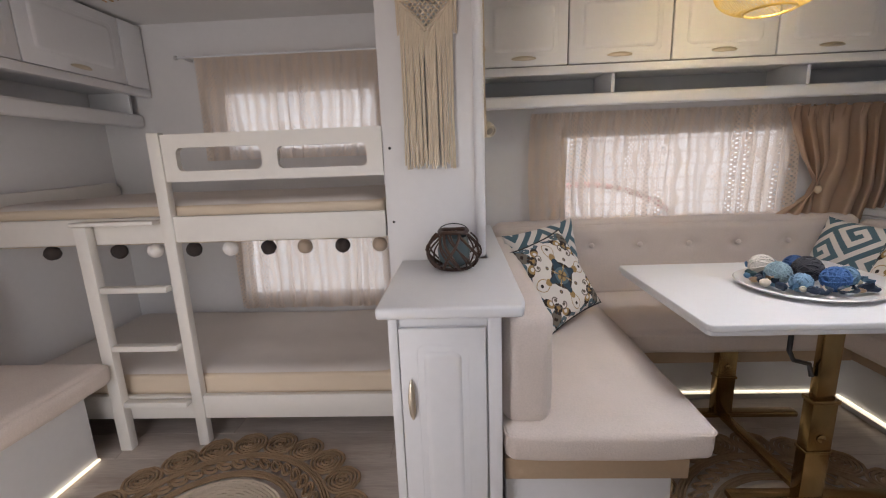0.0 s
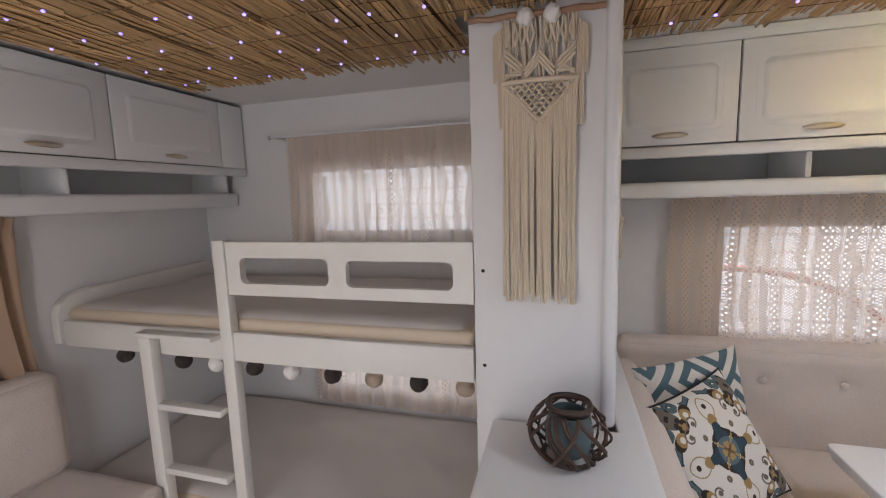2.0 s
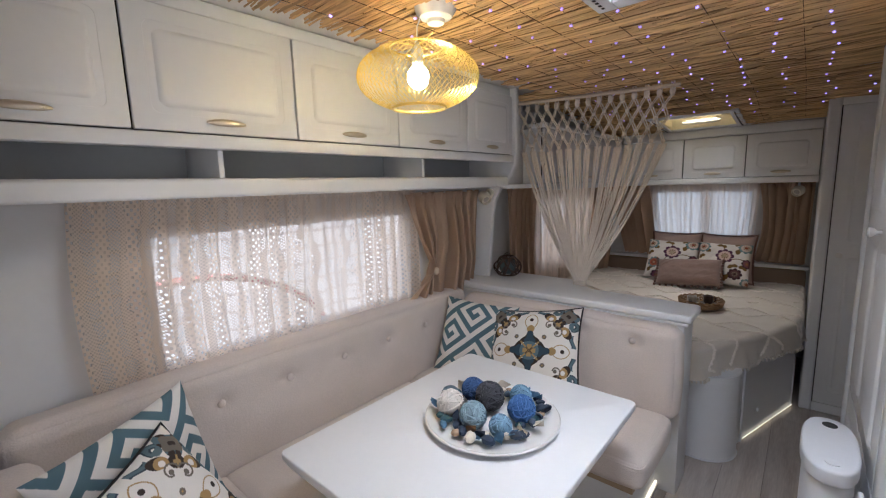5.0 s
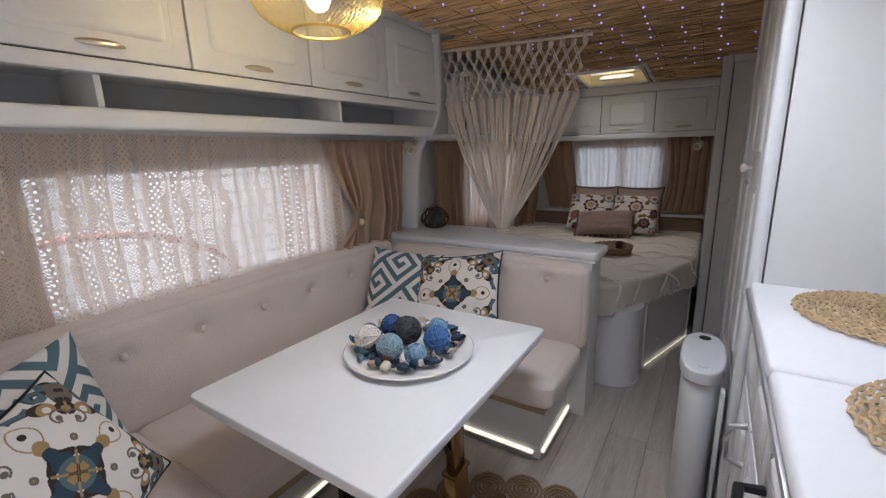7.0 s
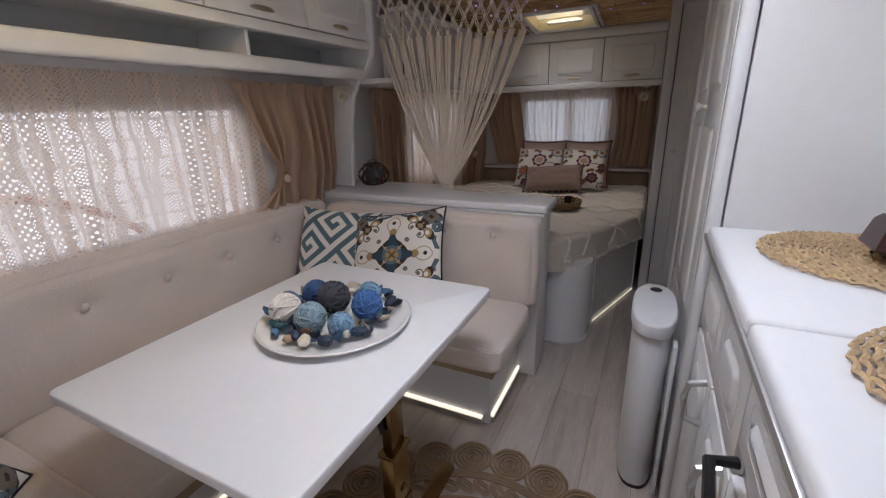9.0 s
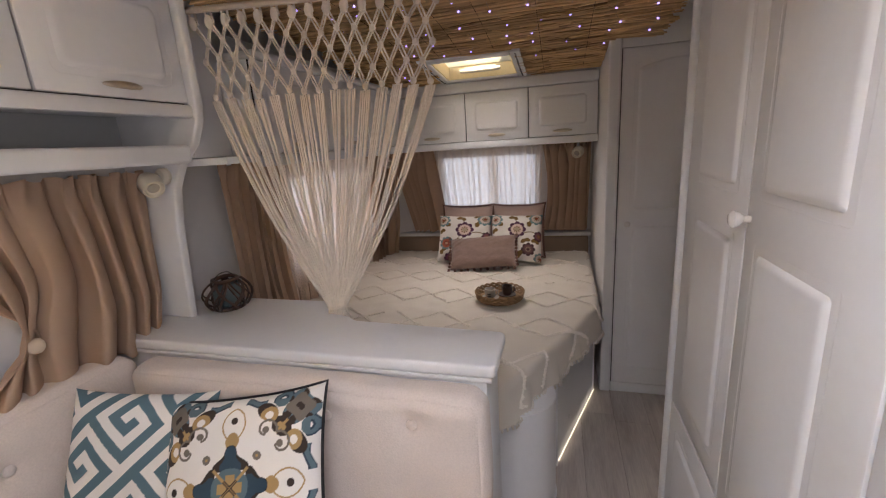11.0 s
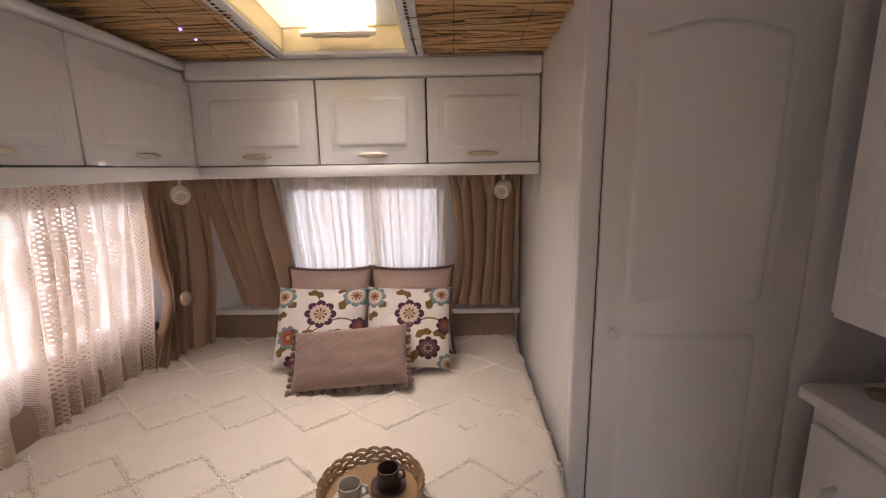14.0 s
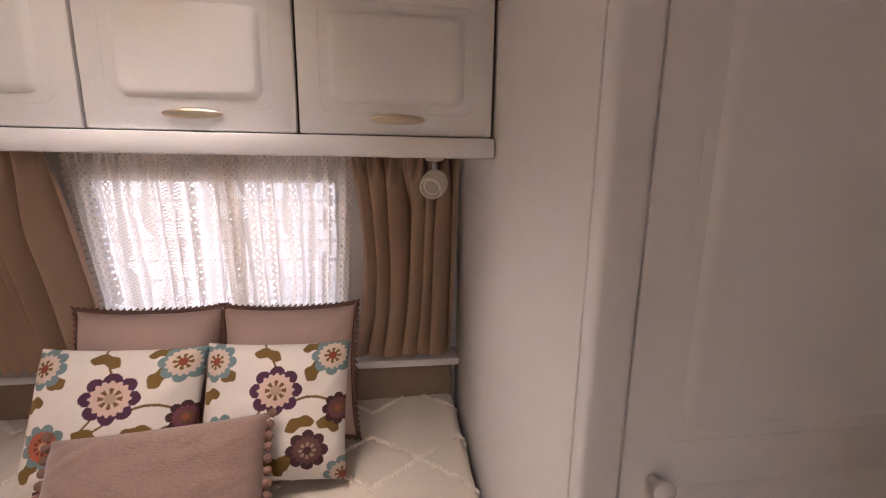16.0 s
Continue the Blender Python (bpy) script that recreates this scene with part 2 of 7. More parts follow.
GLASS = bpy.data.materials.new("window_pane")
GLASS.use_nodes = True
_g = GLASS.node_tree
_gl, _tr, _mx = _g.nodes.new("ShaderNodeBsdfGlossy"), _g.nodes.new("ShaderNodeBsdfTransparent"), _g.nodes.new("ShaderNodeMixShader")
_gl.inputs["Roughness"].default_value = 0.05
_mx.inputs[0].default_value = 0.06
_g.links.new(_tr.outputs[0], _mx.inputs[1])
_g.links.new(_gl.outputs[0], _mx.inputs[2])
_g.links.new(_mx.outputs[0], _g.nodes["Material Output"].inputs[0])


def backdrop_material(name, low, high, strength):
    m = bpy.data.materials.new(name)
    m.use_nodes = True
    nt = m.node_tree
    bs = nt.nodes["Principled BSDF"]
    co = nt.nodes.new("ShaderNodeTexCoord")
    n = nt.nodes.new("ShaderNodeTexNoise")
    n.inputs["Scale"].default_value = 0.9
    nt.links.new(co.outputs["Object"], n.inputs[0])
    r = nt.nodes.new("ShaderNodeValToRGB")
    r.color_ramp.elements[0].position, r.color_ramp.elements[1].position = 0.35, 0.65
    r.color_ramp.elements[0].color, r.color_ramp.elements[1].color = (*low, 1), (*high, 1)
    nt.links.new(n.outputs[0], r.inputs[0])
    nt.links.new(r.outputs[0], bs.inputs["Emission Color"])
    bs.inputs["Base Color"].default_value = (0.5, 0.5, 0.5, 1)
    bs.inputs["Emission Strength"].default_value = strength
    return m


# emission stands in for daylight from outside, with uneven tone
BACKSIDE = backdrop_material("pale_distance_glow", (0.26, 0.31, 0.33), (1.0, 0.98, 0.96), 0.56)
BACKFRONT = backdrop_material("bright_distance_glow", (0.55, 0.68, 0.80), (0.84, 0.93, 1.0), 0.44)


# ---- builders ----
def part(name, bm, mat, parent=None, label="", smooth=True):
    me = bpy.data.meshes.new(name)
    bm.normal_update()
    bm.to_mesh(me)
    bm.free()
    me.materials.append(mat)
    if smooth:
        for p in me.polygons:
            p.use_smooth = True
        me.set_sharp_from_angle(angle=radians(38))
    ob = new(name, me)
    if parent is not None:
        ob.parent = parent
        ob.matrix_parent_inverse = world_of(parent).inverted()
    if label:
        ob["label"] = label
    return ob


def world_of(ob):
    if ob.parent is None:
        return ob.matrix_basis.copy()
    return world_of(ob.parent) @ ob.matrix_parent_inverse @ ob.matrix_basis


def thing(name, base, label, category, group="", kind=""):
    ob = new(name)
    ob.empty_display_size = 0.05
    ob.matrix_basis = Matrix.Translation(base)
    return tagged(ob, label, category, group, kind)


def whole(name, bm, mat, label, category, group="", kind="", smooth=True):
    """A thing that is one mesh."""
    return tagged(part(name, bm, mat, None, "", smooth), label, category, group, kind)


def box(x0, y0, z0, x1, y1, z1, bevel=0.0, seg=2):
    bm = bmesh.new()
    bmesh.ops.create_cube(bm, size=1.0)
    for v in bm.verts:
        v.co = Vector(((x0 + x1) / 2 + v.co.x * (x1 - x0), (y0 + y1) / 2 + v.co.y * (y1 - y0), (z0 + z1) / 2 + v.co.z * (z1 - z0)))
    if bevel:
        bmesh.ops.bevel(bm, geom=bm.edges[:], offset=bevel, segments=seg, profile=0.5, affect="EDGES", clamp_overlap=True)
    return bm


def join(*bms):
    out = bmesh.new()
    me = bpy.data.meshes.new("tmp")
    for b in bms:
        b.to_mesh(me)
        b.free()
        out.from_mesh(me)
    bpy.data.meshes.remove(me)
    return out


def moved(bm, m):
    bmesh.ops.transform(bm, matrix=m, verts=bm.verts[:])
    return bm


def prism(poly, z0, z1, bevel=0.0, seg=2):
    """An upright solid over a plan outline."""
    bm = bmesh.new()
    lo = [bm.verts.new((x, y, z0)) for x, y in poly]
    hi = [bm.verts.new((x, y, z1)) for x, y in poly]
    bm.faces.new(lo[::-1])
    bm.faces.new(hi)
    n = len(poly)
    for k in range(n):
        bm.faces.new((lo[k], lo[(k + 1) % n], hi[(k + 1) % n], hi[k]))
    bmesh.ops.recalc_face_normals(bm, faces=bm.faces[:])
    if bevel:
        bmesh.ops.bevel(bm, geom=bm.edges[:], offset=bevel, segments=seg, profile=0.5, affect="EDGES", clamp_overlap=True)
    return bm


def tube(points, r, sides=6, closed=False, bm=None, taper=None):
    bm = bm or bmesh.new()
    pts = [Vector(p) for p in points]
    n = len(pts)
    rings = []
    for k, p in enumerate(pts):
        a = pts[(k - 1) % n] if (closed or k) else p
        b = pts[(k + 1) % n] if (closed or k < n - 1) else p
        d = (b - a).normalized()
        up = Vector((0, 0, 1)) if abs(d.z) < 0.9 else Vector((1, 0, 0))
        s = d.cross(up).normalized()
        t = s.cross(d)
        rr = r * (taper(k / max(n - 1, 1)) if taper else 1)
        rings.append([bm.verts.new(p + rr * (math.cos(2 * math.pi * j / sides) * s + math.sin(2 * math.pi * j / sides) * t)) for j in range(sides)])
    for k in range(n if closed else n - 1):
        a, b = rings[k], rings[(k + 1) % n]
        for j in range(sides):
            bm.faces.new((a[j], a[(j + 1) % sides], b[(j + 1) % sides], b[j]))
    if not closed:
        bm.faces.new(rings[0][::-1])
        bm.faces.new(rings[-1])
    return bm


def lathe(profile, centre=(0, 0, 0), n=32, close=False):
    """A turned solid from (radius, height) pairs."""
    bm = bmesh.new()
    cx, cy, cz = centre
    rings = [[bm.verts.new((cx + r * math.cos(2 * math.pi * j / n), cy + r * math.sin(2 * math.pi * j / n), cz + z)) for j in range(n)] for r, z in profile]
    for a, b in zip(rings, rings[1:]):
        for j in range(n):
            bm.faces.new((a[j], a[(j + 1) % n], b[(j + 1) % n], b[j]))
    bm.faces.new(rings[0][::-1])
    bm.faces.new(rings[-1])
    bmesh.ops.recalc_face_normals(bm, faces=bm.faces[:])
    return bm


def ball(centre, r, scale=(1, 1, 1), n=12, bumpy=0.0):
    bm = bmesh.new()
    bmesh.ops.create_uvsphere(bm, u_segments=n, v_segments=max(6, n * 2 // 3), radius=r)
    for v in bm.verts:
        k = 1 + bumpy * noise.noise(v.co * (2.2 / r) + Vector(centre) * 7)
        v.co = Vector((v.co.x * scale[0] * k, v.co.y * scale[1] * k, v.co.z * scale[2] * k)) + Vector(centre)
    return bm


def sheet(fn, nu, nv, uvfn=None):
    """A surface from fn(u, v) with u, v from 0 to 1."""
    bm = bmesh.new()
    grid = [[bm.verts.new(fn(i / nu, j / nv)) for i in range(nu + 1)] for j in range(nv + 1)]
    lay = bm.loops.layers.uv.new("UVMap") if uvfn else None
    for j in range(nv):
        for i in range(nu):
            f = bm.faces.new((grid[j][i], grid[j][i + 1], grid[j + 1][i + 1], grid[j + 1][i]))
            if lay:
                for lp, (a, b) in zip(f.loops, ((i, j), (i + 1, j), (i + 1, j + 1), (i, j + 1))):
                    lp[lay].uv = uvfn(a / nu, b / nv)
    return bm


def smooth01(t):
    t = min(1, max(0, t))
    return t * t * (3 - 2 * t)


def wall_with_holes(axis, at, thick, a0, a1, z0, z1, holes, mat, name, label):
    """A wall along the other axis with openings (a0, z0, a1, z1) cut through, as one mesh of butted blocks."""
    cuts_a = sorted({a0, a1, *(h[0] for h in holes), *(h[2] for h in holes)})
    cuts_z = sorted({z0, z1, *(h[1] for h in holes), *(h[3] for h in holes)})
    bm = bmesh.new()
    vert = {}

    def vtx(a, z, side):
        key = (a, z, side)
        if key not in vert:
            w = at + side * thick
            vert[key] = bm.verts.new((a, w, z) if axis == "y" else (w, a, z))
        return vert[key]

    def solid(i, k):
        if not (0 <= i < len(cuts_a) - 1 and 0 <= k < len(cuts_z) - 1):
            return False
        am, zm = (cuts_a[i] + cuts_a[i + 1]) / 2, (cuts_z[k] + cuts_z[k + 1]) / 2
        return not any(h[0] < am < h[2] and h[1] < zm < h[3] for h in holes)

    for i in range(len(cuts_a) - 1):
        for k in range(len(cuts_z) - 1):
            if not solid(i, k):
                continue
            a, b, c, d = cuts_a[i], cuts_a[i + 1], cuts_z[k], cuts_z[k + 1]
            for s in (0, 1):
                bm.faces.new([vtx(*q, s) for q in ((a, c), (b, c), (b, d), (a, d))])
            for di, dk, e in ((-1, 0, ((a, c), (a, d))), (1, 0, ((b, c), (b, d))), (0, -1, ((a, c), (b, c))), (0, 1, ((a, d), (b, d)))):
                if not solid(i + di, k + dk):
                    bm.faces.new((vtx(*e[0], 0), vtx(*e[1], 0), vtx(*e[1], 1), vtx(*e[0], 1)))
    bmesh.ops.recalc_face_normals(bm, faces=bm.faces[:])
    return tagged(part(name, bm, mat, None, "", False), label, "wall", kind="structure")


def window(name, axis, at, a0, z0, a1, z1, label):
    """A caravan window: a rounded plastic frame, a pane, an inner sill lip."""
    w = thing(name, ((a0 + a1) / 2, at, z0) if axis == "y" else (at, (a0 + a1) / 2, z0), label, "window", kind="structure")

    def put(a, b, c, d, e, f):
        return box(a, at + c, e, b, at + d, f, 0.006) if axis == "y" else box(at + c, a, e, at + d, b, f, 0.006)

    fr = join(put(a0 - 0.015, a0 + 0.03, -0.003, 0.05, z0 - 0.015, z1 + 0.015), put(a1 - 0.03, a1 + 0.015, -0.003, 0.05, z0 - 0.015, z1 + 0.015),
              put(a0 + 0.03, a1 - 0.03, -0.003, 0.05, z0 - 0.015, z0 + 0.03), put(a0 + 0.03, a1 - 0.03, -0.003, 0.05, z1 - 0.03, z1 + 0.015))
    part("window_frame", fr, PLAST, w)
    pane = part("pane", put(a0 + 0.028, a1 - 0.028, 0.02, 0.026, z0 + 0.028, z1 - 0.028), GLASS, w, "clear acrylic pane", False)
    pane.visible_shadow = False
    return w


def curtain(name, axis, at, left, right, top, bottom, folds, amp, mat, label, group, fullness=1.4, nu=140, nv=40, seed=1, ruffle=0.0, hem=0.0, pull_in=0.0, plane=None, knot=None):
    """A hanging curtain: left(v) and right(v) are its edges along the wall, v from the top (0) to the hem (1)."""
    rnd = random.Random(seed)
    pleat = 0.0
    if mat == TANCLOTH:
        nu, nv, pleat = 240, 56, 1.0
    ph = [rnd.uniform(0, 6.28) for _ in range(6)]
    width = abs(right(0) - left(0))

    def soft(u, v):
        # heavy cotton: rounded folds of uneven depth that wander a little and gather finely at the rail
        a = left(v) + (right(v) - left(v)) * u
        if pull_in:
            pull = (left(v) - left(0)) * math.exp(-u / pull_in) + (right(v) - right(0)) * math.exp(-(1 - u) / pull_in)
            a = left(0) + (right(0) - left(0)) * u + pull
        side = 1 if right(0) > left(0) else -1
        if knot:
            e = (u - knot[0]) / 0.30
            a -= side * width * 0.30 * 0.92 * e * math.exp(-e * e) * math.exp(-((v - knot[1]) / 0.17) ** 2)
        q = folds * (u + 0.10 * noise.noise(Vector((u * 3.1, v * 0.7, seed + 0.3)))) + ph[0]
        depth = 1.5 + 1.2 * noise.noise(Vector((q * 0.9, v * 0.8, seed + 7.7)))
        grow = 0.45 + 0.55 * smooth01(v * 2.5)
        edge = smooth01(min(u, 1 - u) * 9)
        t = 2 * math.pi * q
        d = amp * grow * depth * (2.1 * abs(math.sin(t / 2)) ** 0.7 - 1.3 + 0.2 * math.sin(t + ph[2])) * (0.35 + 0.65 * edge)
        d += amp * 0.45 * noise.noise(Vector((q * 2.3, v * 2.2, seed + 3.1))) * edge
        gather = max(0.0, 1 - v / 0.16) ** 1.5
        d += amp * 0.7 * gather * math.sin(2.6 * t + ph[3] + 3 * math.sin(5 * v))
        a += side * 0.55 * amp * grow * depth * math.cos(t) * edge * (1 - 0.7 * gather)
        z = top + (bottom - top) * v + (0.006 * math.sin(1.7 * t + ph[4]) * max(0.0, 1 - v / 0.03) if v < 0.03 else 0.0) + 0.010 * v ** 6 * math.sin(t + ph[4])
        base = plane(a) if plane else at
        return (a, base - d, z) if axis == "y" else (base - d, a, z)

    def fn(u, v):
        if pleat:
            return soft(u, v)
        warp = u + 0.03 * math.sin(2 * math.pi * u * 1.7 + ph[0]) + 0.018 * math.sin(2 * math.pi * u * 3.1 + ph[1] + v) + pleat * 0.03 * noise.noise(Vector((u * 6, v * 1.2, seed)))
        a = left(v) + (right(v) - left(v)) * u
        if pull_in:
            pull = (left(v) - left(0)) * math.exp(-u / pull_in) + (right(v) - right(0)) * math.exp(-(1 - u) / pull_in)
            a = left(0) + (right(0) - left(0)) * u + pull
        squeeze = abs(right(v) - left(v)) / max(width, 0.01)
        grow = 0.35 + 0.65 * smooth01(v * 3)
        s1 = math.sin(2 * math.pi * folds * warp + ph[2] + pleat * 0.5 * math.sin(2 * v + ph[1]))
        d = amp * grow * (s1 + 0.35 * math.sin(2 * math.pi * folds * 2.13 * warp + ph[3] + 2 * v)) * (0.6 + 0.4 * min(1, squeeze))
        z = top + (bottom - top) * v + hem * v * math.sin(2 * math.pi * folds * warp + ph[4])
        if v < 0.06:
            d += (1 + pleat) * ruffle * math.sin(2 * math.pi * folds * 4 * u + ph[5]) * (1 - v / 0.06)
        a += 0.12 * amp * math.sin(2 * math.pi * folds * warp + ph[4]) * v
        return (a, at - d, z) if axis == "y" else (at - d, a, z)

    c = thing(name, (0.5 * (left(0) + right(0)), at, bottom) if axis == "y" else (at, 0.5 * (left(0) + right(0)), bottom), label, "curtain", group)
    part("curtain_panel", sheet(fn, nu, nv, lambda u, v: (u * width * fullness, v * abs(top - bottom))), mat, c)
    return c


# ---- the shell of the caravan ----
XL, XR, YN, YW, ZC = -1.77, 4.90, 0.10, 2.78, 2.04


def reed_z(x):
    """Underside height of the ceiling covering: flat, then dipping towards the front."""
    return 1.985 - 0.11 * smooth01((x - 3.2) / 1.25) if x > 3.2 else 1.985


tagged(part("ground", box(-60, -60, -0.62, 60, 60, -0.50), GROUND), "pale gravel ground outside the caravan", "ground", kind="structure")
floor = tagged(part("floor", box(XL - 0.04, YN - 0.04, -0.05, XR + 0.04, YW + 0.04, -0.004), GROUT), "whitewashed oak plank floor", "floor", kind="structure")

SIDE_HOLES = [(-1.04, 1.30, -0.12, 1.68), (-1.04, 0.42, -0.12, 0.90), (0.92, 0.84, 2.20, 1.36), (3.60, 0.78, 4.72, 1.37)]
wall_with_holes("y", YW, 0.04, XL, XR, 0, 2.1, SIDE_HOLES, WALLW, "wall_window_side", "white board wall with four windows")
wall_with_holes("x", XR, 0.04, YN, YW + 0.04, 0, 2.1, [(1.40, 0.90, 2.19, 1.39)], WALLW, "wall_front", "white board front wall with one window")
wall_with_holes("x", XL - 0.04, 0.04, YN, YW + 0.04, 0, 2.1, [], WALLW, "wall_rear", "plain white rear wall board")
# both openings are unseen additions that let the fill lamps in
wall_with_holes("y", YN - 0.04, 0.04, XL, XR, 0, 2.1, [(-0.97, 0.01, -0.27, 1.90), (0.96, 1.16, 1.74, 1.62)], WALLW, "wall_kitchen_side", "plain white wall board with two unseen openings for fill light")
for n, (a, b, c, d) in enumerate(SIDE_HOLES):
    window("window_%d" % (n + 1), "y", YW, a, b, c, d, "caravan window with white plastic frame")
window("window_5", "x", XR, 1.40, 0.90, 2.19, 1.39, "front caravan window with white plastic frame")

# ceiling with two roof openings
SKY = (1.24, 0.99, 1.76, 1.51)
HAT = (3.925, 1.50, 4.355, 1.94)


def ceiling_slab():
    xs, ys = sorted({XL, XR, SKY[0], SKY[2], HAT[0], HAT[2]}), sorted({YN, YW, SKY[1], SKY[3], HAT[1], HAT[3]})
    bm = bmesh.new()
    for a, b in zip(xs, xs[1:]):
        for c, d in zip(ys, ys[1:]):
            xm, ym = (a + b) / 2, (c + d) / 2
            if any(h[0] < xm < h[2] and h[1] < ym < h[3] for h in (SKY, HAT)):
                continue
            p = [bm.verts.new(q) for q in ((a, c, ZC), (b, c, ZC), (b, d, ZC), (a, d, ZC))]
            q = [bm.verts.new(v.co + Vector((0, 0, 0.05))) for v in p]
            bm.faces.new(p[::-1])
            bm.faces.new(q)
            for k in range(4):
                bm.faces.new((p[k], p[(k + 1) % 4], q[(k + 1) % 4], q[k]))
    return bm


tagged(part("ceiling", ceiling_slab(), CEILW, None, "", False), "white painted caravan ceiling", "ceiling", kind="structure")

tagged(part("baseboard", box(XL, YW - 0.012, 0.0, -0.0, YW - 0.001, 0.06, 0.003), WHITE), "white baseboard", "baseboard", kind="structure")

# added glowing panels stand for the distance and light the room; a red arch stands outside
tagged(part("backdrop_side", box(-5, 5.2, -0.5, 9, 5.25, 4.2), BACKSIDE, None, "", False), "glowing panel standing for pale daylight outside the windows", "backdrop", kind="structure")
tagged(part("backdrop_front", box(7.2, -2, -0.5, 7.25, 6, 4.2), BACKFRONT, None, "", False), "glowing panel standing for daylight outside the front window", "backdrop", kind="structure")
arch = thing("garden_arch", (1.6, 3.7, -0.5), "curved red metal arch standing outside on the gravel", "arch")
part("hoop", tube([(1.28 + 0.98 * math.cos(a), 3.7, 0.30 + 0.70 * math.sin(a)) for a in [math.pi * k / 24 for k in range(25)]]
                  , 0.022, 8), REDP, arch)
for sx in (0.30, 2.26):
    part("upright", tube([(sx, 3.7, -0.5), (sx, 3.7, 0.30)], 0.035, 8), REDP, arch)


# ---- roof hatches ----
def roof_hatch(name, hole, label, dome_mat, slope, group):
    x0, y0, x1, y1 = hole
    base = thing(name, ((x0 + x1) / 2, (y0 + y1) / 2, reed_z((x0 + x1) / 2)), label, "roof hatch", group)

    def zz(x):
        return reed_z(x) - 0.004 if slope else 1.972
    fw = 0.055
    pieces = []
    for a, b, c, d in ((x0 - fw, y0 - fw, x1 + fw, y0), (x0 - fw, y1, x1 + fw, y1 + fw), (x0 - fw, y0, x0, y1), (x1, y0, x1 + fw, y1)):
        bm = box(a, b, -0.012, c, d, 0.012, 0.004)
        for v in bm.verts:
            v.co.z += zz(v.co.x)
        pieces.append(bm)
    part("hatch_frame", join(*pieces), PLAST, base)
    for a, b, c, d in ((x0, y0, x0 + 0.008, y1), (x1 - 0.008, y0, x1, y1), (x0, y0, x1, y0 + 0.008), (x0, y1 - 0.008, x1, y1)):
        bm = box(a, b, 0, c, d, 0.2)
        for v in bm.verts:
            v.co.z = zz(v.co.x) if v.co.z < 0.1 else (zz(v.co.x) + 0.075 if slope else 2.10)
        part("shaft_side", bm, dome_mat, base, "", False)
    part("dome", sheet(lambda u, v: (x0 + (x1 - x0) * u, y0 + (y1 - y0) * v, (zz(x0 + (x1 - x0) * u) + 0.078 if slope else 2.10) + 0.05 * math.sin(math.pi * u) * math.sin(math.pi * v)), 10, 10), dome_mat, base)
    slots = []
    for k in range(26):
        f = (k + 0.5) / 26
        for yy in (y0 - 0.03, y1 + 0.03):
            xx = x0 - 0.03 + (x1 - x0 + 0.06) * f
            slots.append(box(xx - 0.005, yy - 0.004, zz(xx) - 0.0135, xx + 0.005, yy + 0.004, zz(xx) - 0.0115))
    part("vent_grille", join(*slots), DARK, base, "small dark vent slots", False)["kind"] = "stuff"
    xb = x1 - 0.075
    part("handle_bar", tube([(xb, y0 + 0.10, zz(xb) + 0.03), (xb - 0.03, y0 + 0.14, zz(xb) + 0.022), (xb - 0.03, y1 - 0.14, zz(xb) + 0.022), (xb, y1 - 0.10, zz(xb) + 0.03)], 0.011, 8), PLASTC, base)
    part("crank_plate", box(xb - 0.02, y0 + 0.12, zz(xb) + 0.026, xb + 0.05, y1 - 0.12, zz(xb) + 0.048, 0.008), PLASTC, base)
    return base


roof_hatch("roof_hatch", SKY, "white framed roof skylight set in the reed ceiling", DOME, False, "")
roof_hatch("roof_hatch", HAT, "white framed roof hatch with yellowed dome and handle bar", DOMEY, True, "")


